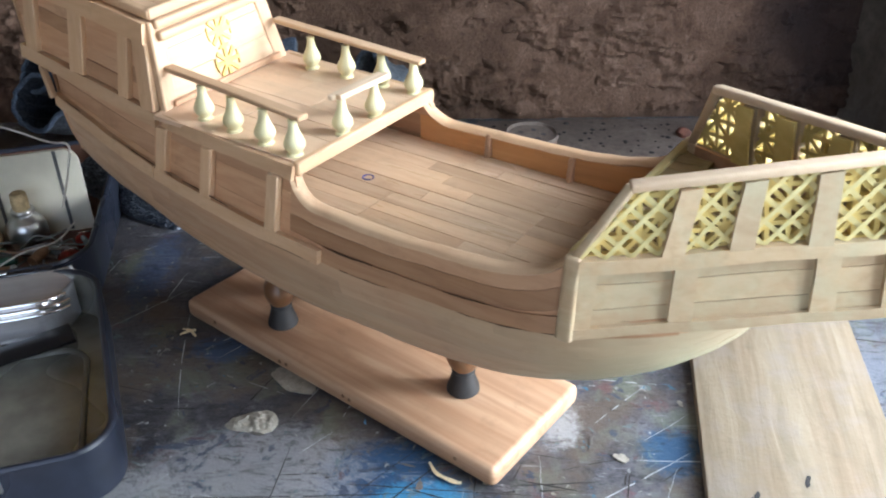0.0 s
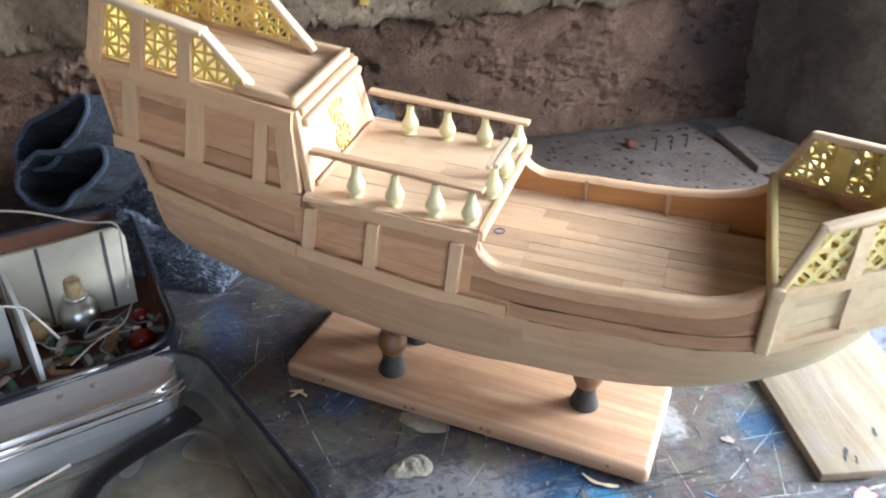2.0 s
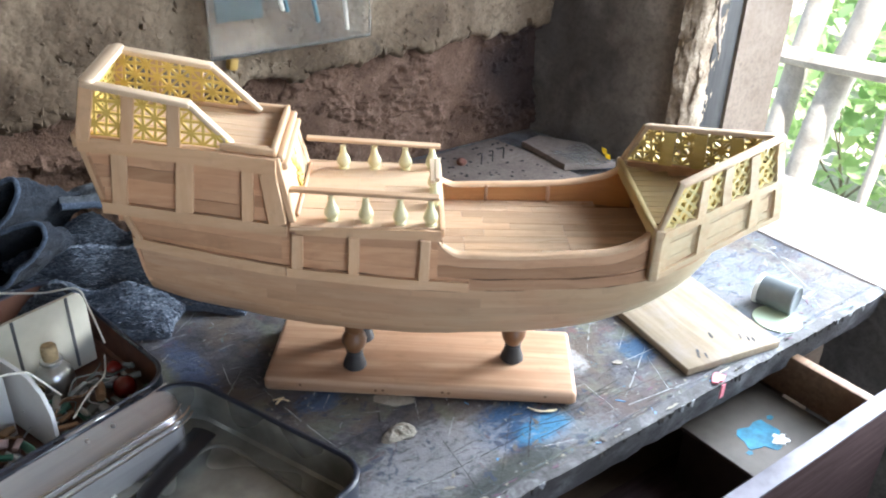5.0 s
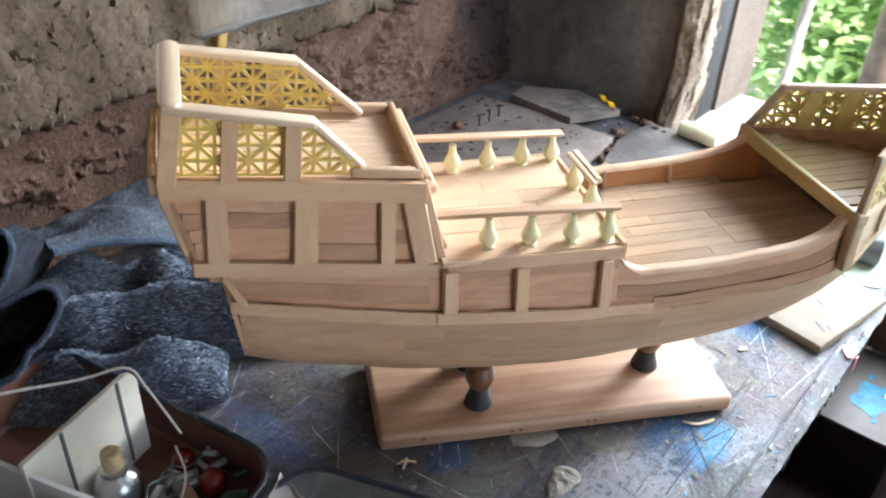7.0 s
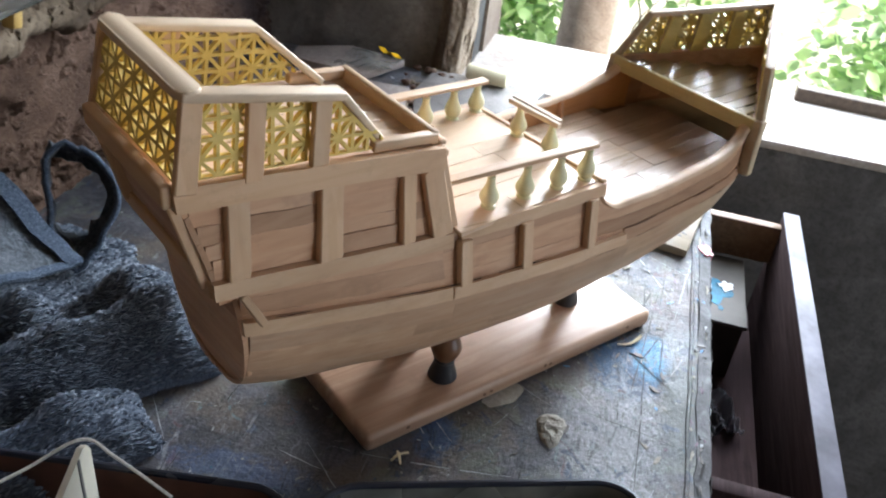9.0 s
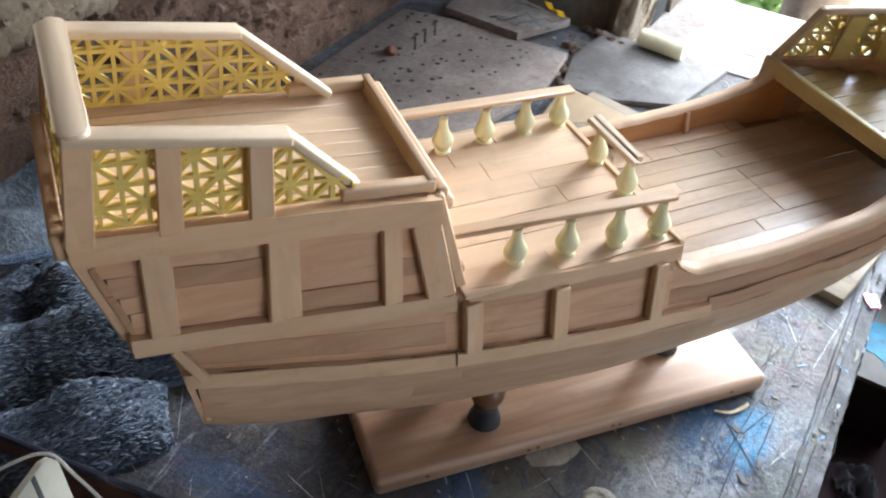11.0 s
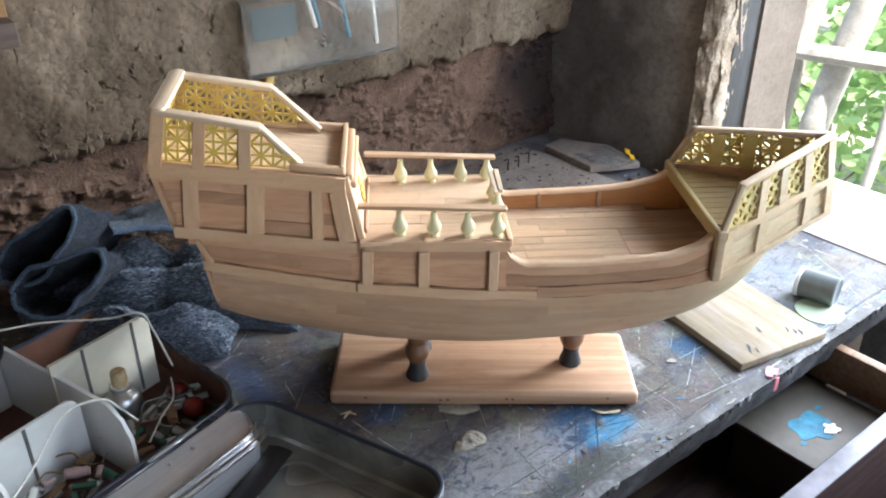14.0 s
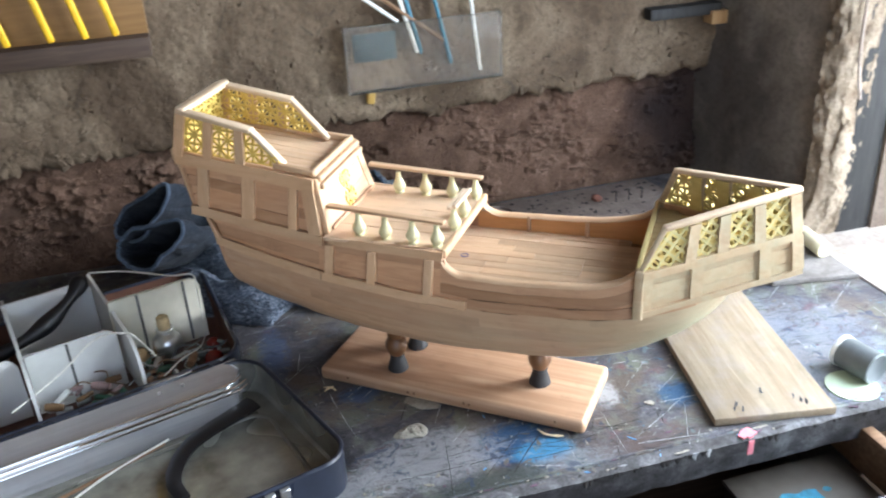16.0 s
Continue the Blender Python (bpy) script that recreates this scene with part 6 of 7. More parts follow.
line = curve_points([(-2.9, 1.25, 0.45), (-2.3, 1.2, 0.62), (-1.9, 1.35, 0.70), (-1.55, 1.55, 0.86), (-1.42, 1.7, 0.95)], 8)
tube(bm, line, 0.085, 12, [1 + 0.25 * math.sin(k * 0.5) for k in range(len(line))])
tool = thing("hand_tool", "black-handled tool with a steel tube lying across the dividers", "tool", TIN)
part("grip", bm, BLACKRUBBER, tool, "black curved rubber grip")
bm = bmesh.new()
lathe(bm, [(0, 0), (0.14, 0), (0.14, 0.35), (0, 0.35)], 20, pose(-2.75, 1.2, 0.47, 0, 84, 12))
part("steel_tube", bm, STEEL, tool, "short steel tube")

# ---------------------------------------------------------------- cloth


def towel_height(u, v):
    """Two thick folds of the bunched towel, with a deep crease between them."""
    d = 0.63 * u + 0.77 * v + 0.05 * math.sin(u * 3.1 + v) + 0.05 * fr(u * 1.5, v * 1.5, 0, 2)
    along = -0.77 * u + 0.63 * v
    h = smooth(d, [0.70, 0.74, 0.85, 1.05, 1.19, 1.26, 1.31, 1.42, 1.60, 1.80, 2.05, 2.3, 2.6], [0.0, 0.11, 0.25, 0.33, 0.20, 0.05, 0.20, 0.42, 0.55, 0.60, 0.48, 0.25, 0.06])
    right = -0.62 + 0.75 * (v - 2.4) + 0.06 * math.sin(v * 7) - (0.85 if d < 1.26 else 0.0)
    fall = smooth(right - u, [0.0, 0.03, 0.12, 0.3], [0.0, 0.35, 0.75, 1.0])
    wrinkle = 0.09 * math.sin(along * 8.5 + 2.0 * fr(u, v, 6, 2)) * (0.4 + 0.6 * math.sin(d * 4.0) ** 2) + 0.06 * math.sin(d * 17 + along * 2.2)
    left = smooth(u, [-3.1, -2.9, -2.5], [0.0, 0.6, 1.0])
    return max(0.0, h * fall * left * (1 + wrinkle * 2.2) + 0.10 * h * fall * fr(u * 3, v * 3, 5, 3))


def towel_fn(a, b):
    u, v = -3.1 + 3.5 * a, 2.1 + 2.4 * b
    h = towel_height(u, v)
    return Vector((u, v, (0.005 + h + 0.012 * fr(u * 26, v * 26, 1, 2)) if h > 0.02 else -0.02))


towel = thing("towel", "bunched fuzzy grey-blue towel on the bench", "towel", ENV)
part("towel_cloth", grid(bmesh.new(), towel_fn, 190, 150), TOWEL, towel)
rnd = random.Random(12)
verts, faces = [], []
for k in range(44000):
    a, b = rnd.random(), rnd.random()
    p = towel_fn(a, b)
    if p.z < 0.0:
        continue
    n = (towel_fn(a + 0.004, b) - p).cross(towel_fn(a, b + 0.004) - p)
    if n.length < 1e-9:
        continue
    n.normalize()
    t = Vector((rnd.gauss(0.7, 0.22), rnd.gauss(-0.4, 0.22), rnd.gauss(0, 0.2)))
    t = (t - t.project(n)).normalized()
    w = n.cross(t)
    size = rnd.uniform(0.7, 1.25)
    o = len(verts)
    c = p + n * rnd.uniform(0.008, 0.02)
    for q in (t * 0.030, w * 0.010, t * -0.030, w * -0.010, n * 0.020 + t * 0.008, n * -0.02):
        verts.append((c + q * size) * D)
    for e, f in ((0, 1), (1, 2), (2, 3), (3, 0)):
        faces += [(o + e, o + f, o + 4), (o + f, o + e, o + 5)]
me = bpy.data.meshes.new("pile")
me.from_pydata(verts, [], faces)
m = Mat("towel_loops", 0.95, 0, 0.1)
m.colour(m.ramp(m.island(), [(0.0, (0.07, 0.085, 0.11)), (0.55, (0.14, 0.165, 0.205)), (1.0, (0.27, 0.30, 0.345))]))
tagged(mesh_part("towel_nap", me, m.mat, towel, "fuzzy loops of the towel"), kind="stuff")


def cuff(parent, mouth, tail, ru, rz, tilt, squash=0.4, across=(1, 0.1, 0), mat=None):
    """An open trouser end: a wide mouth with a thick hem, shrinking towards its tail."""
    a, b = Vector(mouth), Vector(tail)
    ax = (b - a).normalized()
    su = Vector((across[0], across[1], tilt)).normalized()
    su = (su - su.project(ax)).normalized()
    sz = ax.cross(su) * -1
    n = 40

    def f(i, j):
        an = 2 * math.pi * i
        k = 1 - (1 - squash) * j ** 1.2
        wob = 1 + 0.12 * math.sin(3 * an + 1) + 0.05 * math.sin(5 * an + 9 * ru) + 0.16 * fr(math.cos(an) * 2, math.sin(an) * 2, j * 2, 3)
        p = a.lerp(b, j) + su * (ru * wob * math.cos(an) * (0.9 + 0.1 * k)) + sz * (rz * wob * k * math.sin(an))
        p += Vector((0.03, 0.03, 0.045)) * fr(math.cos(an) * 2.4, math.sin(an) * 2.4, j * 4, 4) * (0.6 + 0.6 * j) + sz * (0.06 * rz) * math.sin(9 * j + 3 * math.cos(an)) * j
        p.z = max(p.z, 0.03)
        return p

    def lining(p):
        along = min(1.0, max(0.0, (p - a).dot(ax) / (b - a).length))
        return p + (a.lerp(b, along) - p).normalized() * 0.03

    part("leg", shell(bmesh.new(), f, lining, n, 26), mat or DENIM, parent)
    bm = bmesh.new()
    ring = [f(k / n, 0.0) for k in range(n)]
    tube(bm, ring + ring[:2], 0.026, 8)
    part("hem", bm, DENIMHEM, parent, "pale stitched hem")


jeans = thing("denim_trousers", "crumpled blue denim with open hemmed ends, heaped by the wall", "jeans", ENV)
cuff(jeans, (-2.87, 3.12, 1.00), (-2.3, 4.1, 0.35), 0.47, 0.25, 0.12)
cuff(jeans, (-2.92, 3.45, 1.27), (-2.1, 4.3, 0.62), 0.50, 0.22, 0.32)
cuff(jeans, (0.06, 3.95, 0.66), (0.44, 4.27, 0.42), 0.27, 0.50, -0.1, 0.75, (0.62, -0.78, 0), FADED)
bm = bmesh.new()


def flap_fn(a, b):
    u0 = -2.1 + 1.52 * a
    lo = Vector((u0, 3.72 - 0.20 * a + 0.03 * math.sin(a * 9), smooth(u0, [-2.1, -1.74, -1.41, -0.99, -0.58], [1.10, 1.03, 0.90, 0.72, 0.58])))
    hi = Vector((-2.0 + 1.41 * a, 4.42 - 0.32 * a, 0.84 + 0.42 * a))
    p = lo.lerp(hi, b)
    p.z += 0.10 * math.sin(math.pi * b) * (1 - a) + 0.07 * fr(p.x * 2.0 + b, b * 1.6, 4, 4) + 0.05 * math.sin(5 * (p.x + b)) * math.sin(math.pi * b) + 0.03 * math.sin(b * 9 + a * 4) * b * (1 - a) + 0.035 * math.sin(11 * b - 7 * a) * math.sin(math.pi * b) * (1 - 0.6 * a)
    return p


grid(bm, flap_fn, 50, 16, 0.03)
part("leg", bm, FADED, jeans, "pale flap of denim")
bm = bmesh.new()
tube(bm, [flap_fn(k / 40, 0) for k in range(41)], 0.04, 8)
part("hem", bm, DENIMHEM, jeans, "pale stitched hem")
part("hem", grid(bmesh.new(), lambda a, b: flap_fn(0.90 + 0.10 * a, b) + Vector((0.0, -0.012, 0.022)), 6, 24, 0.02), DENIMHEM, jeans, "broad pale hem band")

# ---------------------------------------------------------------- loose things on the bench
plank = thing("loose_plank", "bare sawn plank with splintered nail holes, flat on the bench", "plank", spot(2.43, -1.24, 0.0, -10.7))
bm = bmesh.new()
block(bm, at(0.62, 1.68, 0.047), 1.24, 3.36, 0.09, 0.012)
part("plank_body", bm, PLANK, plank)
rnd = random.Random(5)
for x, y in ((0.25, 0.14), (0.29, 0.20), (0.33, 0.12), (0.95, 0.18), (0.90, 0.24), (0.99, 0.14), (0.62, 0.38)):
    bm = bmesh.new()
    slab(bm, [(x + rnd.uniform(0.006, 0.020) * math.cos(a) + 0.3 * rnd.uniform(0.03, 0.06) * math.sin(a), y + rnd.uniform(0.03, 0.06) * math.sin(a)) for a in [k * 0.7 for k in range(9)]], 0.09, 0.0945)
    part("nail_hole", bm, BLACKPAINT, plank)

can = thing("film_can", "small grey round can lying on its side", "can", spot(4.30, -0.955, 0.178) @ pose(0, 0, 0, 0, 0, 12) @ pose(0, 0, 0, 90, 0, 0) @ Matrix.Diagonal((0.86, 0.86, 0.86, 1)))
bm = lathe(bmesh.new(), [(0, -0.26), (0.18, -0.26), (0.20, -0.25), (0.20, 0.20), (0.205, 0.22), (0.205, 0.25), (0.19, 0.26), (0.17, 0.245), (0, 0.245)], 28)
part("can_body", bm, plain("grey_can_paint", (0.13, 0.145, 0.15), 0.4, 0.2, 60, 0.15), can)
bm = lathe(bmesh.new(), [(0.196, -0.262), (0.207, -0.262), (0.207, -0.21), (0.202, -0.205)], 28)
part("can_lid", bm, PENWHITE, can, "pale rim of the lid")
bm = bmesh.new()
slab(bm, [(0.27 * math.cos(radians(k * 15)) * (1 + 0.04 * fr(k, 1, 0, 2)), 0.27 * math.sin(radians(k * 15))) for k in range(24)], 0.0, 0.012)
tagged(part("paper_disc", bm, plain("pale_green_paper", (0.38, 0.45, 0.32), 0.7, 0, 60, 0.08), None, "pale green paper disc under the grey can", spot(4.11, -1.13, 0.0)), category="paper")

bm = bmesh.new()
slab(bm, [(1.35, 4.55), (1.15, 3.3), (2.4, 2.65), (3.9, 2.28), (4.88, 2.42), (4.8, 3.9), (4.7, 4.6)], 0.0, 0.10, 0.02)
slate = tagged(part("grey_slab", bm, SLATE, None, "flat grey board pierced by small holes, against the mud wall", ENV), category="slab")
rnd = random.Random(9)
for k in range(150):
    u, v = rnd.uniform(1.5, 4.7), rnd.uniform(2.75, 4.45)
    if v < 3.4 - 0.3 * (u - 1.2):
        continue
    r = rnd.uniform(0.012, 0.036)
    bm = lathe(bmesh.new(), [(0, 0), (r, 0), (r * 0.7, 0.006), (0, 0.007)], 7)
    part("hole", bm, SOOTBLACK, slate, "", pose(u * D, v * D, 0.10 * D, 0, 0, 40 * k))
bm = bmesh.new()
slab(bm, [(4.78, 3.05), (5.5, 2.7), (5.65, 3.5), (5.25, 4.15), (4.85, 4.1)], 0.09, 0.20, 0.02)
tagged(part("grey_slab", bm, SLATE, None, "smaller grey board in the corner by the window", ENV), category="slab")
bm = bmesh.new()
grid(bm, lambda a, b: (4.92 + 0.58 * a, 2.80 + 0.72 * b - 0.12 * a, 0.225 + 0.03 * math.sin(a * 6) * math.sin(b * 5) + 0.05 * fr(a * 4, b * 4, 0, 3)), 26, 26, 0.01)
tagged(part("plastic_bag", bm, clear_plastic("thin_bag_film", (0.80, 0.80, 0.78), 0.22), None, "crumpled clear plastic bag on the grey board", ENV), category="bag")
bm = bmesh.new()
grid(bm, lambda a, b: (5.40 + 0.22 * a, 2.72 + 0.10 * b + 0.30 * a, 0.24 + 0.03 * math.sin(a * 7)), 12, 3, 0.012)
tagged(part("yellow_strip", bm, YELLOW, None, "yellow plastic strip at the bag", ENV), category="strip")
bm = bmesh.new()
slab(bm, [(3.30, 2.05), (4.19, 2.14), (3.97, 1.18)], 0.075, 0.10, 0.004)
tagged(part("tan_card", bm, plain("tan_card_paper", (0.30, 0.205, 0.12), 0.55, 0, 60, 0.12), None, "three-cornered tan board offcut lying beside the slabs", ENV), category="offcut")
rnd = random.Random(3)
for k in range(26):
    f = rnd.random()
    bm = bmesh.new()
    bmesh.ops.create_icosphere(bm, subdivisions=2, radius=rnd.uniform(0.025, 0.07))
    for v in bm.verts:
        v.co *= 1 + 0.5 * noise.noise(v.co * 20 + Vector((k, 0, 0)))
        v.co.z *= 0.6
    u, v = (4.25 + 1.3 * f + rnd.gauss(0, 0.05), 2.30 + 0.28 * f + rnd.gauss(0, 0.06)) if k < 16 else (5.7 + rnd.uniform(-0.15, 0.2), 2.2 + rnd.gauss(0, 0.15))
    tagged(part("rubble_stone", bm, rnd.choice([MUD, PALEPLASTER, MUD]), None, "crumb of fallen wall rubble between the slabs", spot(u, v, 0.03 if k < 16 else 0.05)), category="rubble", group="wall rubble")
bm = bmesh.new()
slab(bm, [(4.25, 2.20), (4.2, 1.75), (4.6, 0.95), (5.7, 0.75), (5.72, 2.3), (4.95, 2.38)], 0.0, 0.07, 0.015)
tagged(part("concrete_slab", bm, CONCRETE, None, "pale thin concrete slab beside the window", ENV), category="slab")
bm = bmesh.new()
line = [Vector((5.63, 1.83, 0.18)), Vector((5.57, 1.27, 0.18))]
lathe(bm, [(0, -0.29), (0.085, -0.29), (0.11, -0.265), (0.108, 0.0), (0.112, 0.265), (0.095, 0.29), (0, 0.29)], 20, Matrix.Translation((5.60, 1.55, 0.18)) @ (line[1] - line[0]).to_track_quat("Z", "Y").to_matrix().to_4x4())
tagged(part("cream_roll", bm, SOAP, None, "cream coloured roll lying by the window", ENV), category="roll")
pot = thing("round_tin", "shallow round tin with a pierced grey lid", "tin", spot(1.90, 3.90, 0.10))
bm = lathe(bmesh.new(), [(0, 0), (0.27, 0), (0.28, 0.02), (0.28, 0.10), (0, 0.10)], 32)
part("tin_body", bm, BROWNWOOD, pot, "brown side of the tin")
bm = lathe(bmesh.new(), [(0, 0.115), (0.26, 0.115), (0.27, 0.145), (0.29, 0.145), (0.295, 0.095), (0.285, 0.095)], 32)
part("tin_lid", bm, SLATE, pot, "grey rimmed lid")
for k in range(5):
    a = k * 1.3
    bm = lathe(bmesh.new(), [(0, 0), (0.028, 0), (0, 0.003)], 10, pose(0.13 * math.cos(a), 0.12 * math.sin(a), 0.117))
    part("lid_hole", bm, BLACKPAINT, pot)
bm = bmesh.new()
bmesh.ops.create_icosphere(bm, subdivisions=3, radius=0.065)
for v in bm.verts:
    v.co = v.co * (1 + 0.35 * fr(v.co.x * 9, v.co.y * 9, v.co.z * 9, 3))
    v.co.x *= 1.3
tagged(part("clay_lump", bm, plain("red_clay", (0.10, 0.035, 0.022), 0.85, 0, 90, 0.35), None, "lump of reddish clay on the grey board", spot(3.61, 4.06, 0.145)), category="clay")
for k in range(3):
    bm = bmesh.new()
    tube(bm, [(0, 0, 0), (0, 0, 0.17), (-0.02, 0, 0.185), (-0.09, 0, 0.185)], 0.011, 6)
    tagged(part("bent_nail", bm, SOOTBLACK, None, "rusty bent nail standing in the grey board", spot(3.87 + 0.215 * k, 3.90, 0.10, 10)), category="nail", group="bent nails")


def splat(name, label, m, ru, rv, mat, seed, z=0.006, n=30, rag=0.35):
    bm = bmesh.new()
    pts = []
    for k in range(n):
        a = 2 * math.pi * k / n
        r = 1 + rag * fr(math.cos(a) * 1.7 + seed, math.sin(a) * 1.7, seed, 4)
        pts.append((ru * r * math.cos(a), rv * r * math.sin(a)))
    slab(bm, pts, 0.0, z)
    return tagged(part(name, bm, mat, None, label, m), category="stain")


def put(x, y, z=0.0, turn=0.0):
    return pose(x * D, y * D, z * D, 0, 0, turn)


PUTTY = earth("dried_putty", [(0.3, (0.26, 0.23, 0.19)), (0.5, (0.46, 0.425, 0.36)), (0.7, (0.58, 0.545, 0.47))], 90, 0.6, 0.9, 0.001)
bm = bmesh.new()


def smear(a, b):
    """A thin lens of putty with a ridged, cracked skin."""
    x = -0.19 + 0.36 * a
    half = smooth(a, [0.0, 0.12, 0.35, 0.7, 0.9, 1.0], [0.012, 0.055, 0.085, 0.115, 0.09, 0.02])
    y = half * (2 * b - 1) * (1 + 0.12 * fr(x * 9, b * 3, 2, 3)) + 0.03 * math.sin(a * 2.5)
    z = 0.034 * (1 - (2 * b - 1) ** 4) * min(1, 6 * a, 6 * (1 - a)) * (0.75 + 0.5 * fr(x * 16, y * 16, 0, 4, 0.6)) - 0.003
    return (x, y, z)


grid(bm, smear, 40, 26)
tagged(part("dried_putty", bm, PUTTY, None, "dried pale putty smear with a cracked skin on the bench", put(-0.14, -0.52, 0, 38)), category="putty")
splat("putty_disc", "flat pale disc of putty beside the stand", put(-0.25, -0.03, 0, 0), 0.20, 0.10, PUTTY, 8, 0.010, 30, 0.15)


PLUM = plain("plum_paint", (0.10, 0.045, 0.075), 0.5, 0, 160, 0.5)
SKYBLUE = plain("light_blue_paint", (0.10, 0.30, 0.55), 0.45, 0, 160, 0.5)
rnd = random.Random(31)
for k in range(110):
    u, v = rnd.uniform(-1.3, 5.5), rnd.choice([rnd.uniform(-1.45, -1.0), rnd.uniform(-1.4, 1.4)])
    mat = rnd.choice([PUTTY, PUTTY, SKYBLUE, CONCRETE, CONCRETE, PLUM])
    splat("paint_fleck", "dried fleck of paint on the bench", spot(u, v, 0.0, rnd.uniform(0, 180)), 0.012 + 0.05 * rnd.random() ** 2.5, rnd.uniform(0.006, 0.02), mat, 40 + k, 0.004, 14, 0.8)["group"] = "paint flecks"
rnd = random.Random(53)
for k in range(60):
    u = rnd.uniform(-1.0, 5.5)
    v = -1.47 + 0.16 * rnd.random() ** 1.6
    mat = rnd.choice([PUTTY, SKYBLUE, CONCRETE, CONCRETE, PALESCORE, DARKSCORE, DARKSCORE, PLUM])
    splat("paint_fleck", "flaking chip of paint along the bench edge", spot(u, v, 0.0, rnd.gauss(0, 14)), 0.012 + 0.09 * rnd.random() ** 3, rnd.uniform(0.004, 0.014), mat, 200 + k, 0.005, 14, 1.0)["group"] = "paint flecks"
splat("pink_paint", "blob of pink paint on the bench edge", spot(2.66, -1.44, 0.0, 20), 0.10, 0.05, PINK, 4, 0.02, 20, 0.6)
bm = bmesh.new()
grid(bm, lambda a, b: (-0.03 + 0.06 * a, -0.01, -0.02 - 0.16 * b), 4, 6, 0.012)
tagged(part("pink_drip", bm, PINK, None, "drip of pink paint down the bench edge", spot(2.66, -1.52, 0.0, 0)), category="stain")
splat("white_blob", "dab of white paint on the bench", put(2.0, 0.737, 0, 10), 0.05, 0.03, PUTTY, 6, 0.01, 20, 0.6)


def shaving(m, pts, w, label):
    bm = bmesh.new()
    line = curve_points(pts, 6)
    for k, (a, b) in enumerate(zip(line, line[1:])):
        beam(bm, a, b, w * (1 - 0.5 * abs(2 * k / len(line) - 1)), 0.006, (0.2, 0.3 * math.sin(k), 1), 0, 0.004)
    return tagged(part("wood_shaving", bm, SHAVING, None, label, m), category="shaving")


shaving(put(-1.31, -0.14), [(-0.07, 0.0, 0.01), (0.0, 0.015, 0.02), (0.08, 0.0, 0.01)], 0.025, "small pale wood shaving on the bench")
shaving(put(-1.31, -0.14), [(-0.03, -0.06, 0.012), (0.0, 0.0, 0.022), (0.02, 0.05, 0.012)], 0.025, "small pale wood shaving on the bench")
shaving(put(1.17, -0.09), [(-0.13, 0.03, 0.012), (-0.03, -0.02, 0.015), (0.10, -0.01, 0.02), (0.14, 0.01, 0.02)], 0.03, "curled pale wood shaving beside the stand")

# ---------------------------------------------------------------- on the mud wall
holder = thing("brush_holder", "scuffed clear plastic holder with brushes, fixed to the wall", "holder", ENV @ pose(0, 0, 0.13 * D))
bm = bmesh.new()
for v in (4.36,):
    block(bm, at(1.12, v, 2.50), 2.25, 0.03, 0.92, 0.008)
for u in (0.02, 2.22):
    block(bm, at(u, 4.48, 2.50), 0.03, 0.21, 0.92, 0.008)
block(bm, at(1.12, 4.48, 2.05), 2.22, 0.21, 0.03, 0.008)
part("holder_shell", bm, CLEAR, holder)
bm = bmesh.new()
block(bm, at(0.42, 4.40, 2.66), 0.60, 0.012, 0.38, 0.004)
part("blue_label", bm, plain("faded_blue_label", (0.018, 0.05, 0.062), 0.6, 0, 60, 0.2), holder, "faded blue label")
bm = bmesh.new()
beam(bm, (0.05, 4.345, 2.955), (2.2, 4.345, 2.955), 0.02, 0.02, (0, 0, 1), 0.004)
RIMPLASTIC = clear_plastic("clear_plastic_edge", (0.62, 0.64, 0.64), 0.2)
part("holder_rim", bm, RIMPLASTIC, holder)
part("holder_rim", beam(bmesh.new(), (0.0, 4.345, 2.06), (2.2, 4.345, 2.06), 0.02, 0.02, (0, 0, 1), 0.004), RIMPLASTIC, holder)
for (u0, z0, u1, z1, mat) in ((0.78, 2.95, 0.15, 3.45, PENWHITE), (1.02, 2.50, 0.72, 3.6, PENWHITE), (1.08, 2.48, 0.82, 3.6, PENBLUE), (1.50, 2.30, 1.22, 3.6, PENBLUE), (1.92, 2.15, 1.78, 3.6, PENWHITE), (1.42, 2.62, 0.55, 3.3, BROWNWOOD)):
    bm = bmesh.new()
    beam(bm, (u0, 4.45, z0), (u1, 4.43, z1), 0.052, 0.045, (0, 1, 0), 0.018)
    tagged(part("paint_brush", bm, mat, None, "slim brush handle standing in the plastic holder", ENV @ pose(0, 0, 0.13 * D)), category="brush", group="brushes in the holder")
rack = thing("tool_rack", "brown wooden wall rack with a dark front ledge", "rack", ENV)
bm = bmesh.new()
block(bm, at(-3.75, 4.36, 3.17), 2.6, 0.30, 0.25, 0.015)
part("ledge", bm, timber("brown_ledge_wood", (0.030, 0.016, 0.011), (0.052, 0.030, 0.021), (0.085, 0.052, 0.036), 0, 0.7, vary=0.2), rack, "dark wooden ledge")
bm = bmesh.new()
block(bm, at(-3.75, 4.5, 4.0), 2.6, 0.06, 1.5, 0.01)
part("back_board", bm, timber("ochre_board", (0.12, 0.060, 0.018), (0.165, 0.086, 0.028), (0.205, 0.115, 0.042), 0, 0.55), rack, "ochre brown back board")
for u in (-4.08, -3.58, -3.18, -2.82):
    bm = bmesh.new()
    beam(bm, (u, 4.30, 3.33), (u - 0.2, 4.28, 4.4), 0.085, 0.06, (0, 1, 0), 0.025)
    tagged(part("screwdriver", bm, YELLOW, None, "yellow plastic screwdriver standing in the wall rack", ENV), category="screwdriver", group="yellow screwdrivers")
ledge = thing("wall_bracket", "short dark shelf on the wall with a pale wooden end", "shelf", ENV)
bm = bmesh.new()
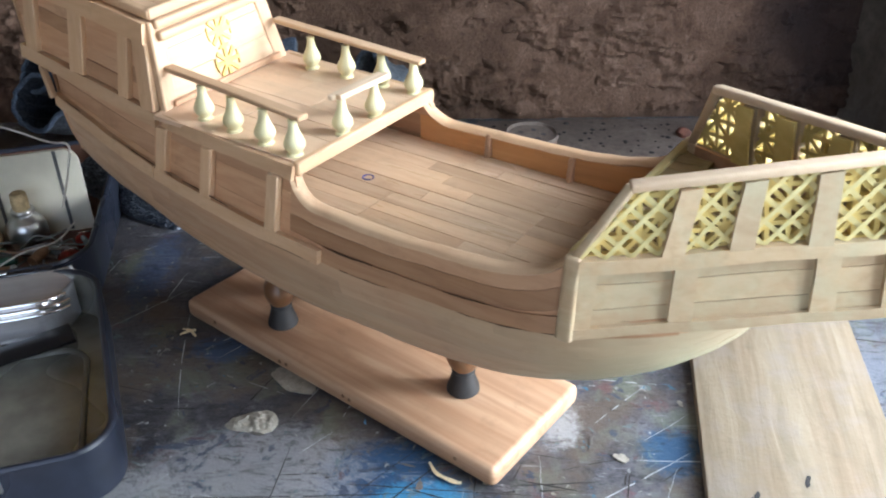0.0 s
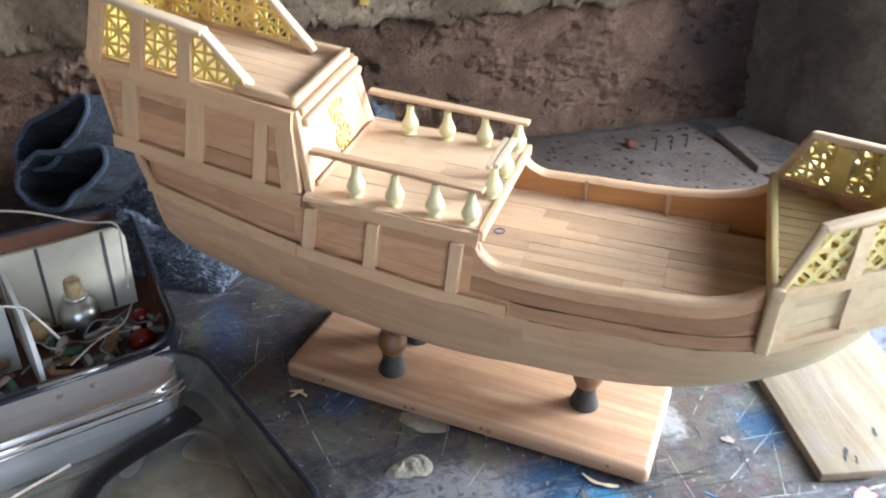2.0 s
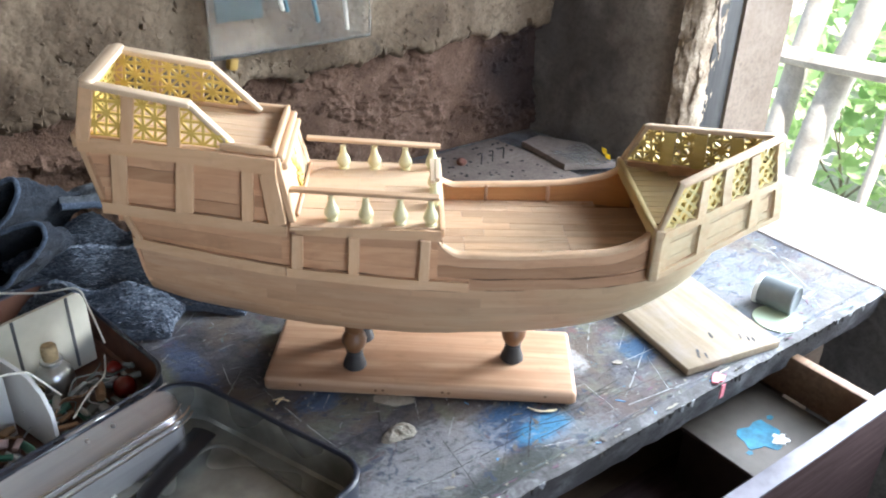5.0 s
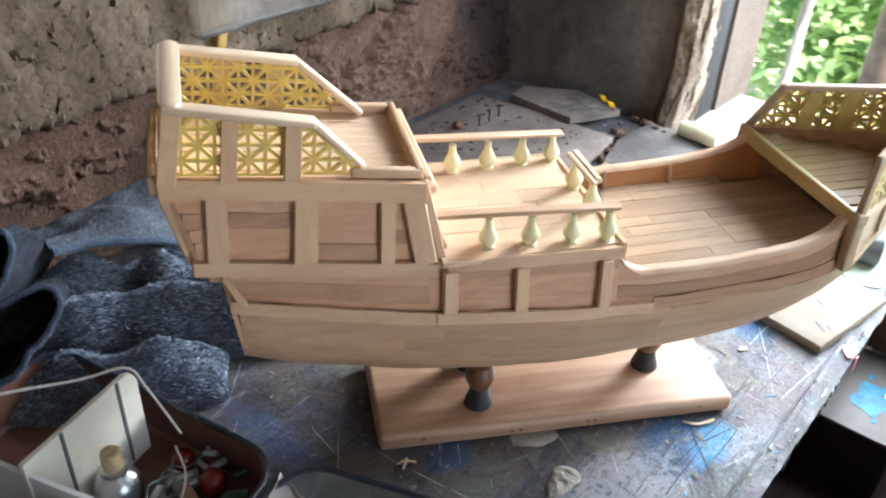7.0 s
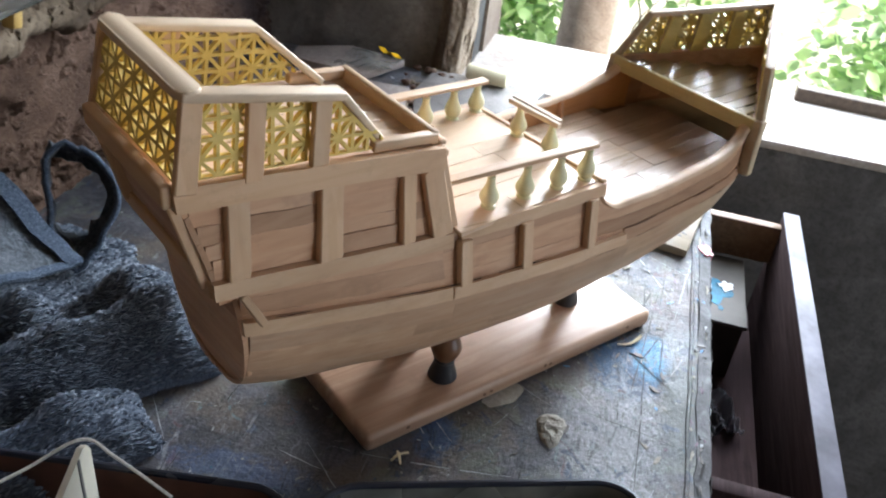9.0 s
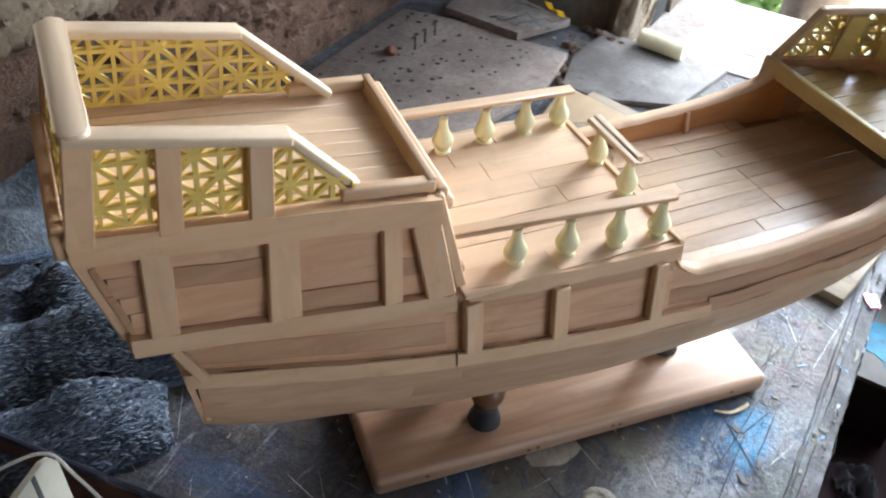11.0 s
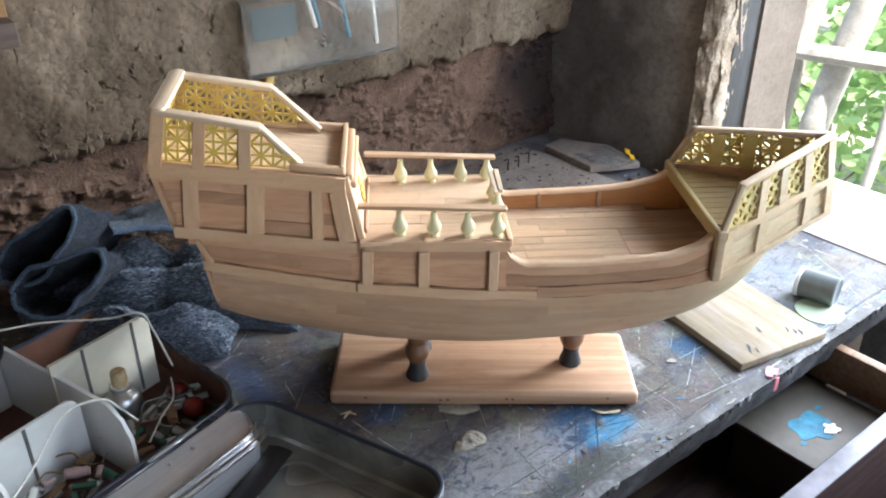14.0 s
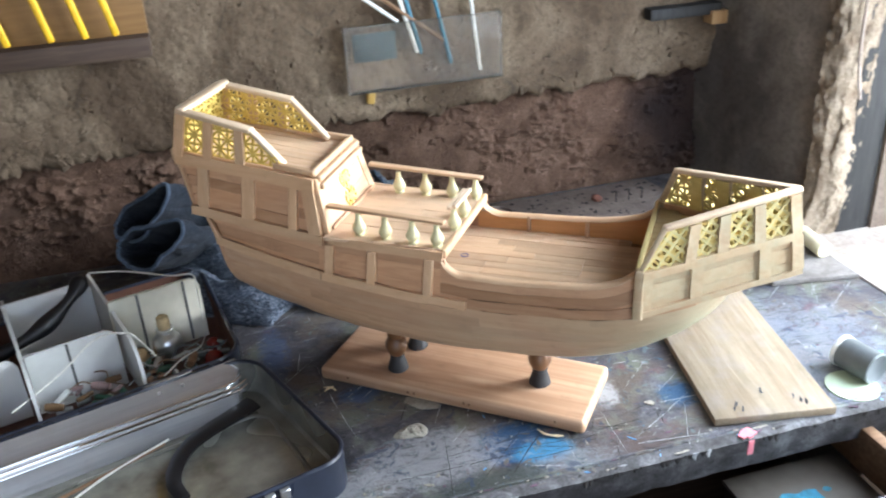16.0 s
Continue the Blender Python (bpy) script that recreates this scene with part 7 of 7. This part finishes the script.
block(bm, at(5.1, 4.42, 2.78), 1.15, 0.24, 0.16, 0.012)
part("shelf_board", bm, BLACKPOST, ledge)
bm = bmesh.new()
block(bm, at(5.62, 4.36, 2.66), 0.26, 0.26, 0.2, 0.015)
part("end_block", bm, timber("end_block_wood", (0.30, 0.16, 0.07), (0.42, 0.26, 0.13), (0.5, 0.33, 0.18), 2, 0.6), ledge, "pale brown wooden end block")
bm = bmesh.new()
block(bm, at(0, 0, 0), 0.12, 0.2, 0.16, 0.03)
tagged(part("wall_plug", bm, YELLOWPLUG, None, "ochre wooden plug in the wall under the holder", ENV @ pose(0.32 * D, 4.55 * D, 2.06 * D, 0, 12, 0)), category="plug")
bm = bmesh.new()
tube(bm, curve_points([(6.10, 1.82, 3.6), (6.08, 1.81, 3.0), (6.05, 1.74, 2.5), (6.07, 1.66, 2.05)], 8), 0.022, 7)
tagged(part("dry_root", bm, BARK, None, "dry brown root hanging at the window corner", ENV), category="root")

# ---------------------------------------------------------------- outside the window


def bush(name, label, centre, spread, count, size, seed):
    """A crown of many small leaves round a few limbs."""
    rnd = random.Random(seed)
    t = thing(name, label, "bush", ENV)
    bm = bmesh.new()
    base = Vector((centre[0], centre[1], -9))
    tips = []
    for k in range(6):
        tip = Vector([c + rnd.gauss(0, s * 0.5) for c, s in zip(centre, spread)])
        tips.append(tip)
        mid = base.lerp(tip, 0.5) + Vector((rnd.uniform(-2, 2), rnd.uniform(-2, 2), 1))
        line = curve_points([base, mid, tip], 5)
        tube(bm, line, 0.05, 6, [1 - 0.85 * i / len(line) for i in range(len(line))])
    part("trunk", bm, BARK, t)
    verts, faces = [], []
    for k in range(count):
        c = rnd.choice(tips)
        p = c + Vector([rnd.gauss(0, s * 0.42) for s in spread])
        s = size * rnd.uniform(0.6, 1.4)
        m = Euler((rnd.uniform(-1, 1), rnd.uniform(-1, 1), rnd.uniform(0, 6.3))).to_matrix()
        o = len(verts)
        for x, y, z in ((0, 0, 0), (0.22, 0.26, 0.05), (0.22, -0.26, 0.05), (0.62, 0.30, 0.03), (0.62, -0.30, 0.03), (1.0, 0, -0.1)):
            verts.append((p + m @ Vector((x * s, y * s, z * s))) * D)
        faces += [(o, o + 2, o + 4, o + 5), (o, o + 5, o + 3, o + 1)]
    me = bpy.data.meshes.new("crown")
    me.from_pydata(verts, [], faces)
    mesh_part("crown", me, LEAF, t)
    return t


bush("garden_bush", "leafy green bush in sunlight outside the window", (25, 4.6, -4.6), (3.2, 2.2, 3.6), 3900, 0.52, 1)
bush("garden_bush", "leafy green bush in sunlight outside the window", (21, -8.6, -3.5), (2.5, 2.4, 4.0), 2600, 0.50, 2)
bush("garden_bush", "sparse leafy bush in glaring sunlight outside the window", (27, 9.6, -4.6), (3.4, 2.6, 4.2), 800, 0.7, 5)
bush("garden_bush", "leafy green bush in sunlight outside the window", (24, -0.4, -1.2), (2.0, 2.4, 1.5), 2200, 0.5, 3)
bush("garden_bush", "leafy green bush in sunlight outside the window", (44, 16, -2), (5, 6, 4), 500, 1.5, 4)


bm = bmesh.new()
line = curve_points([(12.6, 0.8, -9), (12.2, 0.72, -4), (12.0, 0.7, 0), (12.1, 0.6, 5), (12.4, 0.4, 10)], 8)
tube(bm, line, 0.52, 14, [1.2 - 0.35 * k / len(line) for k in range(len(line))])
tree = thing("garden_tree", "bare brown tree trunk close outside the window", "tree", ENV)
part("trunk", bm, BARK, tree)
PALESTICK = earth("weathered_stick", [(0.3, (0.46, 0.43, 0.40)), (0.5, (0.60, 0.57, 0.54)), (0.7, (0.70, 0.67, 0.64))], 30)
fence = thing("stick_fence", "fence of pale leaning sticks outside the window", "fence", ENV)
for k, (v0, v1, r) in enumerate(((5.5, 4.75, 0.36), (6.5, 6.05, 0.30), (3.75, 3.55, 0.13))):
    bm = bmesh.new()
    tube(bm, curve_points([(16.0, v0 + 0.5, -9), (16.0, v0, -3.2), (16.05, (v0 + v1) / 2 + 0.05, -1.0), (16.0, v1, 1.0), (16.0, v1 - 0.5, 4.5)], 6), r, 10)
    part("fence_stick", bm, PALESTICK, fence, "pale leaning stick")
bm = bmesh.new()
tube(bm, [(15.7, 7.6, -0.75), (15.65, 5.6, -0.6), (15.7, 3.3, -0.42)], 0.22, 9)
part("fence_rail", bm, PALESTICK, fence, "pale cross stick")
